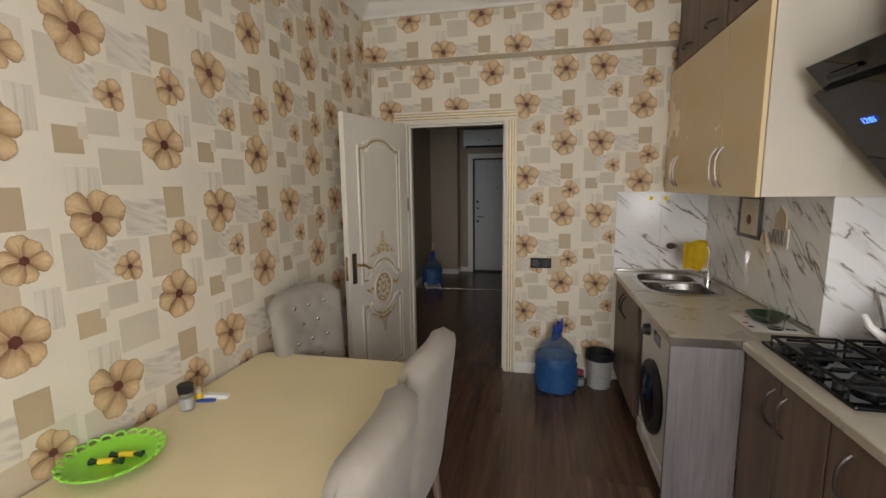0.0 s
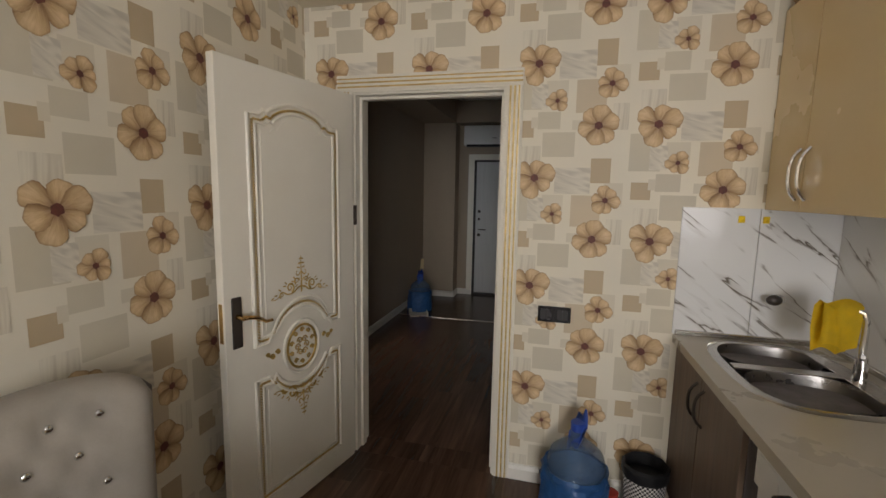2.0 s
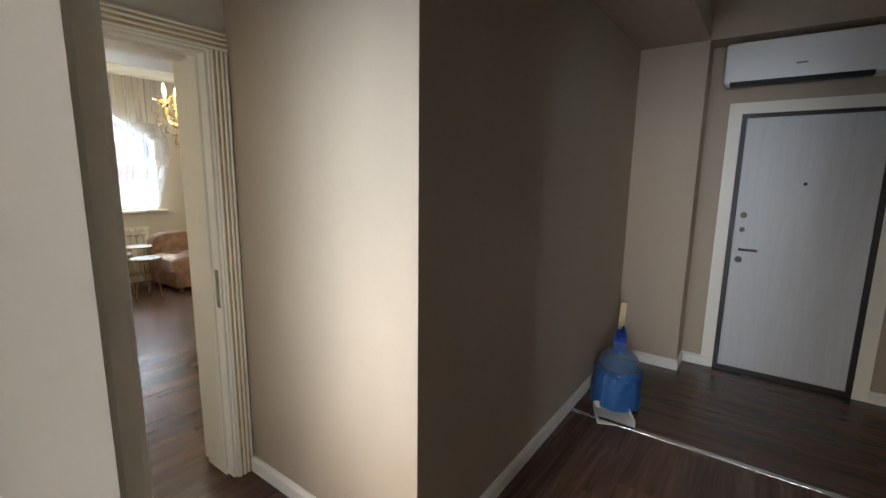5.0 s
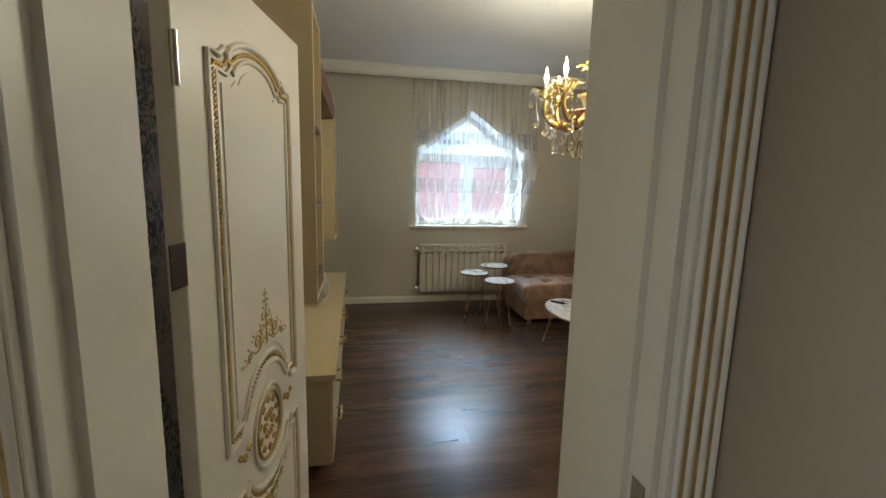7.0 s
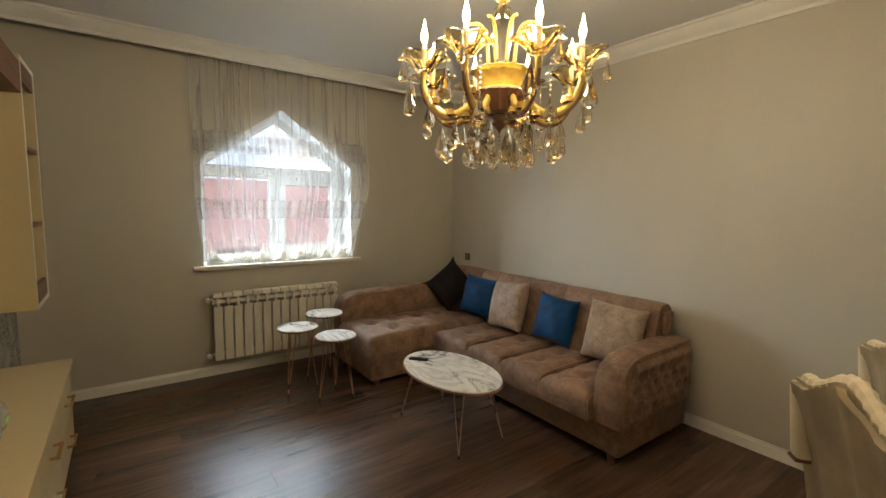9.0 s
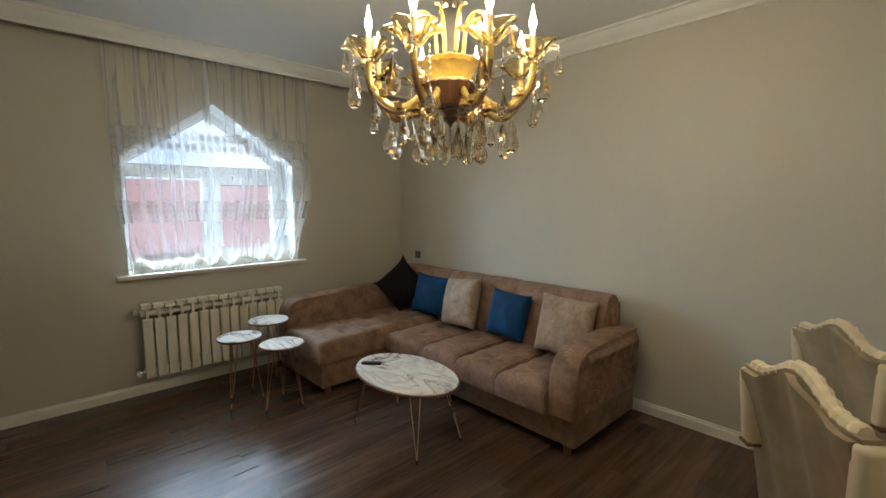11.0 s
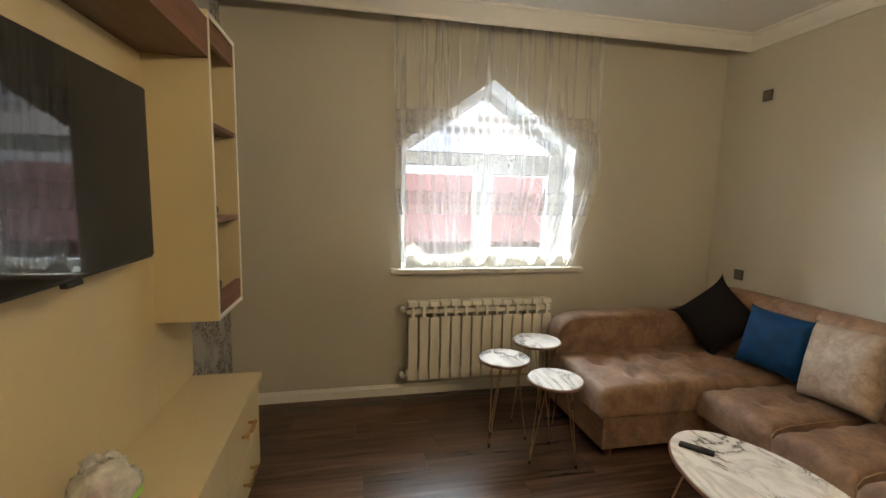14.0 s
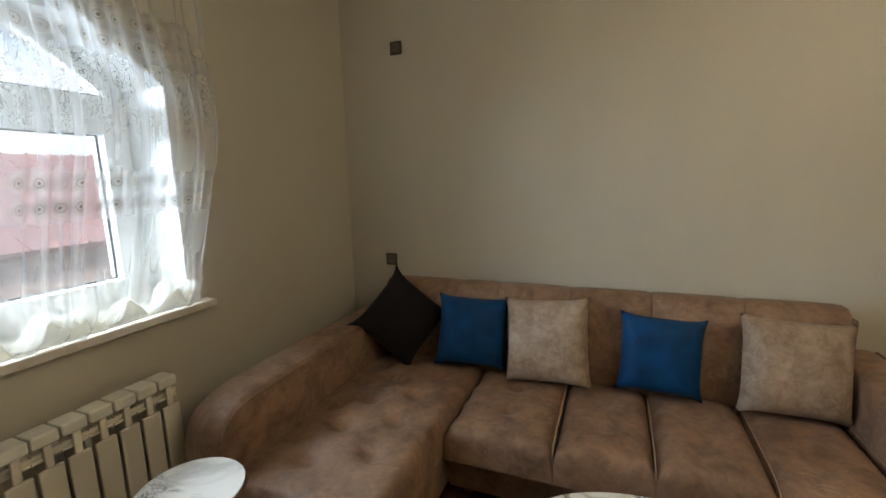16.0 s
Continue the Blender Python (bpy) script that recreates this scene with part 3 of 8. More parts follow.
KH, HH, LH = 2.88, 2.78, 2.78


def struct(name, bm, material, label="", smooth=False):
    return tagged(part(name, bm, material, None, label, smooth), kind="structure")


def boxes(*spans):
    bm = bmesh.new()
    for lo, hi in spans:
        cube(lo, hi, bm=bm)
    return bm


struct("floor", boxes(((-8.1, 3.6, -0.12), (0.0, 7.85, -0.012)), ((-1.4, -1.7, -0.12), (1.55, 3.6, -0.012)), ((0.0, 6.2, -0.12), (1.5, 7.85, -0.004))), M["joint"], "dark underlay beneath brown laminate floor planks")
struct("wall_kitchen_west", boxes(((KX0 - 0.15, -1.6, 0), (KX0, KY, KH))), M["paper_base"], "cream wallpapered kitchen wall with flower print")
struct("wall_kitchen_north", boxes(((-1.48, KY, 0), (-1.05, 3.714, KH)), ((-0.245, KY, 0), (1.6, 3.714, KH)), ((-1.05, KY, 2.02), (-0.245, 3.714, KH))), M["paper_base"], "cream wallpapered kitchen wall around the door")
struct("wall_kitchen_east", boxes(((KX1, 2.17, 0), (1.6, KY, KH)), ((KX2, -1.6, 0), (1.6, 2.17, KH))), M["white_board"], "white kitchen wall behind the cabinets")
struct("wall_kitchen_south", boxes(((-1.48, -1.75, 0), (-0.8, -1.6, KH)), ((1.2, -1.75, 0), (1.6, -1.6, KH)), ((-0.8, -1.75, 0), (1.2, -1.6, 0.9)), ((-0.8, -1.75, 2.25), (1.2, -1.6, KH))), M["paper_base"], "cream kitchen wall with the window")
struct("soffit_kitchen", boxes(((KX0, 3.41, 2.462), (KX1, KY, KH))), M["paper_base"], "wallpapered boxed beam above the kitchen door")
struct("ceiling_kitchen", boxes(((-1.48, -1.75, KH), (1.6, 3.714, KH + 0.1))), M["ceiling"], "white painted kitchen ceiling")
# The opening between x -2.62 and -1.72 is unseen, added for the fill lamp.
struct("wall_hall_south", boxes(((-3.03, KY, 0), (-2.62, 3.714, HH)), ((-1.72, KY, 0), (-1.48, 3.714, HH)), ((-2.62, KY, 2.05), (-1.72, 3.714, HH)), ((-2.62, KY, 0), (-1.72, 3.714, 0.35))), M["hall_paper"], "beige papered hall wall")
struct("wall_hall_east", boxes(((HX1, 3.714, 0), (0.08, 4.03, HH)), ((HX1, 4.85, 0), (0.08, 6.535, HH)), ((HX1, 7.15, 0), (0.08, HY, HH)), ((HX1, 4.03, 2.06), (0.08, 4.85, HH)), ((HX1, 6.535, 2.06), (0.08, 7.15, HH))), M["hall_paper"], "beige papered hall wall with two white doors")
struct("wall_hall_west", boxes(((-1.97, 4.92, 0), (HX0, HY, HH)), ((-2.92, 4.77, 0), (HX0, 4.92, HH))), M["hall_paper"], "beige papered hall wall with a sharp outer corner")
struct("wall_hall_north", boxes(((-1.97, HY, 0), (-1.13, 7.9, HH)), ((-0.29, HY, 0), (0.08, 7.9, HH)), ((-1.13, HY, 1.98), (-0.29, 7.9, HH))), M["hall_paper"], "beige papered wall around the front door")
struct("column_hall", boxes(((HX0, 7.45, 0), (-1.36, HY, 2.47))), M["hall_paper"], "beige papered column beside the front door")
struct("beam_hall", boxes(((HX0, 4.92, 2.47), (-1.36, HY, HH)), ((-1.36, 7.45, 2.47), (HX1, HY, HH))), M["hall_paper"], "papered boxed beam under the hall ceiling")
struct("ceiling_hall", boxes(((-2.92, 3.714, HH), (0.08, 7.9, HH + 0.1))), M["ceiling"], "dim white hall ceiling")
struct("wall_living_east", boxes(((LX1, 3.714, 0), (-2.92, 3.86, LH)), ((LX1, 4.685, 0), (-2.92, 7.77, LH)), ((LX1, 3.86, 2.02), (-2.92, 4.685, LH))), M["living_paper"], "warm grey papered wall with the living room door")
struct("wall_living_south", boxes(((-8.11, KY, 0), (LX1, LY0, LH + 0.1))), M["silver_paper"], "silver wallpaper with dark ornament behind the television unit")
struct("wall_living_north", boxes(((-8.11, LY1, 0), (LX1, LY1 + 0.15, LH + 0.1))), M["living_paper"], "warm grey papered wall behind the sofa")
struct("ceiling_living", boxes(((-7.46, LY0, LH), (LX1, LY1, LH + 0.1)), ((LX0, LY0, 2.87), (-7.46, LY1, 2.97))), M["ceiling"], "white painted living room ceiling with curtain niche")

# the window wall, with its gabled opening cut through
WY0, WY1, WZ0, WZS, WZA = 4.945, 6.31, 0.985, 1.90, 2.385
WYM = (WY0 + WY1) / 2


def wall_with_gable():
    bm = bmesh.new()
    x0, x1 = -8.11, LX0
    top = 2.97
    outlines = [
        [(LY0, 0), (LY1, 0), (LY1, WZ0), (LY0, WZ0)],
        [(LY0, WZ0), (WY0, WZ0), (WY0, WZS), (WYM, WZA), (WYM, top), (LY0, top)],
        [(WY1, WZ0), (LY1, WZ0), (LY1, top), (WYM, top), (WYM, WZA), (WY1, WZS)],
    ]
    m = Matrix(((0, 0, 1, x0), (1, 0, 0, 0), (0, 1, 0, 0), (0, 0, 0, 1)))
    for o in outlines:
        prism(o, x1 - x0, m, bm)
    return bm


struct("wall_living_west", wall_with_gable(), M["living_paper"], "warm grey papered wall with a gabled window opening")


def reveal():
    """White lining of the gabled opening."""
    bm = bmesh.new()
    m = Matrix(((0, 0, 1, -8.06), (1, 0, 0, 0), (0, 1, 0, 0), (0, 0, 0, 1)))
    d = 0.302
    k = 0.004
    prism([(WY0, WZ0), (WY0 + k, WZ0), (WY0 + k, WZS), (WY0, WZS)], d, m, bm)
    prism([(WY1 - k, WZ0), (WY1, WZ0), (WY1, WZS), (WY1 - k, WZS)], d, m, bm)
    prism([(WY0, WZS), (WY0 + k, WZS - k), (WYM, WZA - k), (WYM, WZA)], d, m, bm)
    prism([(WYM, WZA), (WYM, WZA - k), (WY1 - k, WZS - k), (WY1, WZS)], d, m, bm)
    return bm


struct("window_lining", reveal(), M["pvc"], "white plastic lining inside the gabled window opening")

CORNICE = [(0, 0), (0.018, 0), (0.022, 0.02), (0.045, 0.035), (0.075, 0.06), (0.085, 0.085), (0.1, 0.09), (0.1, 0.105), (0, 0.105)]
SKIRT = [(0, 0), (0.016, 0), (0.016, 0.06), (0.008, 0.075), (0.008, 0.082), (0, 0.082)]
struct("cornice_kitchen", sweep(CORNICE, [(KX1, 3.41, KH - 0.105), (KX0, 3.41, KH - 0.105), (KX0, -1.6, KH - 0.105), (KX2, -1.6, KH - 0.105)]), M["cornice"], "white moulded plaster cornice under the kitchen ceiling", True)
struct("cornice_living", sweep(CORNICE, [(LX1, LY0, LH - 0.105), (LX1, LY1, LH - 0.105), (-7.54, LY1, LH - 0.105), (-7.54, LY0, LH - 0.105)], closed=True), M["cornice"], "white moulded plaster cornice with a curtain gap behind", True)
bm = sweep(SKIRT, [(LX1, 4.78, 0), (LX1, LY1, 0), (LX0, LY1, 0), (LX0, LY0, 0), (LX1, LY0, 0)])
struct("baseboard_living", bm, M["white_trim"], "cream skirting board round the living room")
bm = sweep(SKIRT, [(0.6, KY, 0), (-0.16, KY, 0)])
sweep(SKIRT, [(-1.14, KY, 0), (KX0, KY, 0), (KX0, -1.6, 0)], bm)
struct("baseboard_kitchen", bm, M["white_trim"], "white skirting board on the kitchen walls")
bm = sweep(SKIRT, [(-1.14, 7.70, 0), (-1.36, 7.70, 0), (-1.36, 7.45, 0), (HX0, 7.45, 0), (HX0, 4.77, 0), (-2.92, 4.77, 0)])
sweep(SKIRT, [(HX1, 4.87, 0), (HX1, 6.52, 0)], bm)
sweep(SKIRT, [(HX1, 7.16, 0), (HX1, 7.70, 0), (-0.21, 7.70, 0)], bm)
sweep(SKIRT, [(-2.92, 3.714, 0), (-1.13, 3.714, 0)], bm)
struct("baseboard_hall", bm, M["white_trim"], "white skirting board along the hall walls")
struct("trim_floor", cube((HX0, 6.33, 0.0), (HX1, 6.365, 0.006), 0.002), M["steel"], "thin metal strip across the hall floor")


# ---- printed wallpaper ----
def clip(poly, rect):
    u0, v0, u1, v1 = rect
    for ax, lim, sgn in ((0, u0, 1), (0, u1, -1), (1, v0, 1), (1, v1, -1)):
        out = []
        for i, q in enumerate(poly):
            p = poly[i - 1]
            a, b = sgn * (p[ax] - lim), sgn * (q[ax] - lim)
            if (a >= 0) != (b >= 0):
                k = a / (a - b)
                out.append(tuple(p[j] + k * (q[j] - p[j]) for j in range(len(q))))
            if b >= 0:
                out.append(q)
        poly = out
        if len(poly) < 3:
            return []
    return poly


SQUARES = [
    (0.245, -0.155, 0.135, 0.15, "sq_warm"), (0.106, 0.158, 0.15, 0.115, "sq_sage"), (-0.047, -0.125, 0.135, 0.17, "sq_sage"), (0.09, -0.125, 0.10, 0.09, "sq_grey"),
    (0.058, -0.262, 0.105, 0.08, "sq_sage"), (0.365, -0.075, 0.085, 0.11, "sq_grey"), (-0.055, 0.232, 0.086, 0.08, "sq_tan"), (0.304, 0.036, 0.09, 0.115, "sq_tan"),
    (0.19, -0.285, 0.05, 0.045, "sq_grey"), (-0.01, 0.262, 0.03, 0.05, "sq_grey"),
]
PATCHES = [(0.178, -0.012, 0.165, 0.125, "print_drape"), (-0.028, 0.098, 0.105, 0.11, "print_stripes"), (0.378, -0.25, 0.07, 0.12, "print_stripes"), (0.01, -0.15, 0.075, 0.11, "print_drape")]
FLOWERS = [(0, 0, 0.096, 6, 0.35), (0.283, 0.244, 0.094, 6, 1.3), (0.092, -0.172, 0.052, 6, 2.2), (0.332, -0.102, 0.068, 6, 0.8)]


def wall_print(name, frame_m, rects, origin, period, drop, label):
    """Prints laid a hair above a wall whose (u, v) plane frame_m carries into the room."""
    du, dv = period
    pools = {}

    def put(kind, poly, lift, uv=None):
        for rect in rects:
            pts = [(*p, *(uv[i] if uv else (0, 0))) for i, p in enumerate(poly)]
            got = clip(pts, rect)
            if got:
                pools.setdefault(kind, []).append([(frame_m @ Vector((g[0], g[1], lift)), (g[2], g[3])) for g in got])

    u_lo, u_hi = min(r[0] for r in rects), max(r[2] for r in rects)
    for ku in range(int((u_lo - origin[0]) / du) - 2, int((u_hi - origin[0]) / du) + 2):
        for kv in range(-6, 6):
            cu = origin[0] + ku * du
            cv = origin[1] + kv * dv + drop(ku) * dv
            if cv < -0.8 or cv > 3.6:
                continue
            for i, (x, z, w, h, kind) in enumerate(SQUARES):
                put(kind, [(cu + x - w / 2, cv + z - h / 2), (cu + x + w / 2, cv + z - h / 2), (cu + x + w / 2, cv + z + h / 2), (cu + x - w / 2, cv + z + h / 2)], 0.0006 + 0.00009 * i)
            for i, (x, z, w, h, kind) in enumerate(PATCHES):
                put(kind, [(cu + x - w / 2, cv + z - h / 2), (cu + x + w / 2, cv + z - h / 2), (cu + x + w / 2, cv + z + h / 2), (cu + x - w / 2, cv + z + h / 2)], 0.0016 + 0.0001 * i, [(0, 0), (1, 0), (1, 1), (0, 1)])
            for fx, fz, r, n, turn in FLOWERS:
                x0, z0 = cu + fx, cv + fz
                order = sorted(range(n), key=lambda p: (p * 5 + 2) % n)
                for layer, p in enumerate(order):
                    a0 = turn + 2 * math.pi * p / n + 0.10 * math.sin(4.1 * p + turn)
                    fan = 10
                    size = r * (0.99 + 0.09 * math.sin(3.1 * p + turn * 5))
                    wide = 1.32 + 0.16 * math.sin(2.3 * p + turn)
                    rim = []
                    for s in range(fan + 1):
                        k = s / fan
                        a = a0 + (k - 0.5) * 2 * math.pi / n * wide
                        rr = size * (0.55 + 0.45 * math.sin(math.pi * k) ** 0.42 + 0.022 * math.sin(19 * k + 2 * p))
                        rim.append((x0 + rr * math.cos(a), z0 + rr * math.sin(a)))
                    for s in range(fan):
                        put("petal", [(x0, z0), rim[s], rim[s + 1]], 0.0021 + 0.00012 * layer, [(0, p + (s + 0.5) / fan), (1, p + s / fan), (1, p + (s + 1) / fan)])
                put("fl_core", [(x0 + 0.19 * r * (1 + 0.12 * math.sin(3 * k)) * math.cos(2 * math.pi * k / 12), z0 + 0.19 * r * (1 + 0.12 * math.sin(3 * k)) * math.sin(2 * math.pi * k / 12)) for k in range(12)], 0.0032)
    me = bpy.data.meshes.new(name)
    kinds = list(pools)
    verts, faces, mats, coords = [], [], [], []
    for i, kind in enumerate(kinds):
        me.materials.append(M[kind])
        for poly in pools[kind]:
            faces.append(list(range(len(verts), len(verts) + len(poly))))
            verts += [tuple(p) for p, _ in poly]
            coords += [c for _, uv in poly for c in uv]
            mats.append(i)
    me.from_pydata(verts, [], faces)
    me.polygons.foreach_set("material_index", mats)
    me.uv_layers.new(name="UVMap").data.foreach_set("uv", coords)
    return tagged(new(name, me), label, kind="structure")


west_m = Matrix(((0, 0, 1, KX0), (1, 0, 0, 0), (0, 1, 0, 0), (0, 0, 0, 1)))
wall_print("wallpaper_print_west", west_m, [(-1.6, 0.085, KY, 2.775)], (1.172, 1.44), (0.545, 0.557), lambda k: 0.0, "cream wallpaper printed with tan flowers and squares")
north_m = Matrix(((1, 0, 0, 0), (0, 0, -1, KY), (0, 1, 0, 0), (0, 0, 0, 1)))
wall_print("wallpaper_print_north", north_m, [(KX0, 0.085, -1.135, 2.462), (-1.135, 2.085, -0.16, 2.462), (-0.16, 0.085, 0.575, 2.462), (0.575, 1.465, KX1, 2.462)], (-0.093, 1.565), (0.54, 0.533), lambda k: 0.5 if k >= 1 else 0.04, "cream wallpaper printed with tan flowers and squares")
soffit_m = Matrix(((1, 0, 0, 0), (0, 0, -1, 3.41), (0, 1, 0, 0), (0, 0, 0, 1)))
wall_print("wallpaper_print_soffit", soffit_m, [(KX0, 2.464, KX1, 2.775)], (-0.16, 2.50), (0.54, 0.533), lambda k: 0.0, "cream flower wallpaper on the boxed beam")


# ---- doors ----
def door_casing(name, width, height, depth, label, plain_back=False):
    """Fluted cream casing with gold lines on both faces, and the lining between; opening from x = 0 to width, wall from y = 0 to depth."""
    root = thing(name, label, "door frame", kind="structure")
    for side in (0, 1):
        y0, s = (0.0, -1) if side == 0 else (depth, 1)
        for nm, lo, hi in (("jamb", (-0.085, 0), (0.002, height + 0.002)), ("jamb", (width - 0.002, 0), (width + 0.085, height + 0.002)), ("head", (-0.085, height - 0.002), (width + 0.085, height + 0.085))):
            if side and plain_back:
                part(nm, cube((lo[0], y0, lo[1]), (hi[0], y0 + 0.008, hi[1]), 0.002), M["door_white"], root)
                continue
            bm = cube((lo[0], min(y0, y0 + s * 0.016), lo[1]), (hi[0], max(y0, y0 + s * 0.016), hi[1]), 0.004)
            upright = nm == "jamb"
            a, b = (lo[0], hi[0]) if upright else (lo[1], hi[1])
            for f in (0.18, 0.42, 0.66, 0.88):
                c = a + f * (b - a)
                if upright:
                    cube((c - 0.006, min(y0 + s * 0.014, y0 + s * 0.024), lo[1]), (c + 0.006, max(y0 + s * 0.014, y0 + s * 0.024), hi[1]), 0.004, 1, bm)
                else:
                    cube((lo[0], min(y0 + s * 0.014, y0 + s * 0.024), c - 0.006), (hi[0], max(y0 + s * 0.014, y0 + s * 0.024), c + 0.006), 0.004, 1, bm)
            board = part(nm, bm, M["door_white"], root)
            gl = bmesh.new()
            for f in (0.30, 0.54, 0.77):
                c = a + f * (b - a)
                if upright:
                    cube((c - 0.0055, min(y0 + s * 0.015, y0 + s * 0.019), lo[1] + 0.002), (c + 0.0055, max(y0 + s * 0.015, y0 + s * 0.019), hi[1]), bm=gl)
                else:
                    cube((lo[0] + 0.004, min(y0 + s * 0.015, y0 + s * 0.019), c - 0.0055), (hi[0] - 0.004, max(y0 + s * 0.015, y0 + s * 0.019), c + 0.0055), bm=gl)
            part("gold_line", gl, M["gold_soft"], board, "gold line")
    part("lining", boxes(((-0.002, 0.002, 0), (0.012, depth - 0.002, height)), ((width - 0.012, 0.002, 0), (width + 0.002, depth - 0.002, height)), ((0.012, 0.002, height - 0.012), (width - 0.012, depth - 0.002, height))), M["door_white"], root)
    part("stop", boxes(((0.012, 0.055, 0), (0.026, depth - 0.065, height - 0.012)), ((width - 0.026, 0.055, 0), (width - 0.012, depth - 0.065, height - 0.012)), ((0.026, 0.055, height - 0.026), (width - 0.026, depth - 0.065, height - 0.012))), M["door_white"], root)
    part("strike_plate", cube((width - 0.0145, 0.012, 0.88), (width - 0.0115, 0.045, 1.06), 0.001), M["steel"], root, "steel strike plate")
    return root


def arc(x0, z0, rx, rz, a0, a1, n):
    return [(x0 + rx * math.cos(radians(a0 + (a1 - a0) * i / n)), z0 + rz * math.sin(radians(a0 + (a1 - a0) * i / n))) for i in range(n + 1)]


def panel_outline(inset, upper, w, edge=0.125):
    """Outline of a carved panel in x and z; the inner end bows round the oval medallion."""
    x0, x1, xm = edge + inset, edge + 0.53 - inset, edge + 0.265
    if upper:
        bot, top = 0.845 + inset, 1.805 - inset
        crown = [(x1, top), (x1 - 0.05, top), (x1 - 0.075, top + 0.02)] + arc(xm, top - 0.02, x1 - xm - 0.08, 0.085, 20, 160, 10) + [(x0 + 0.075, top + 0.02), (x0 + 0.05, top), (x0, top)]
        foot = [(x0, bot), (x0 + 0.065, bot), (x0 + 0.085, bot + 0.03)] + arc(xm, 0.80, 0.175 + 0.4 * inset, 0.17 + inset, 155, 25, 10) + [(x1 - 0.085, bot + 0.03), (x1 - 0.065, bot), (x1, bot)]
        return crown + foot
    bot, top = 0.13 + inset, 0.695 - inset
    return [(x1, top), (x1 - 0.065, top), (x1 - 0.085, top - 0.03)] + arc(xm, 0.755, 0.175 + 0.4 * inset, 0.155 + inset, -25, -155, 10) + [(x0 + 0.085, top - 0.03), (x0 + 0.065, top), (x0, top), (x0, bot), (x1, bot)]


def scroll(cx, cz, r, turns, sgn, y):
    return [(cx + sgn * r * (1 - 0.85 * k / 14) * math.cos(turns * 2 * math.pi * k / 14), y, cz + r * (1 - 0.85 * k / 14) * math.sin(turns * 2 * math.pi * k / 14)) for k in range(15)]


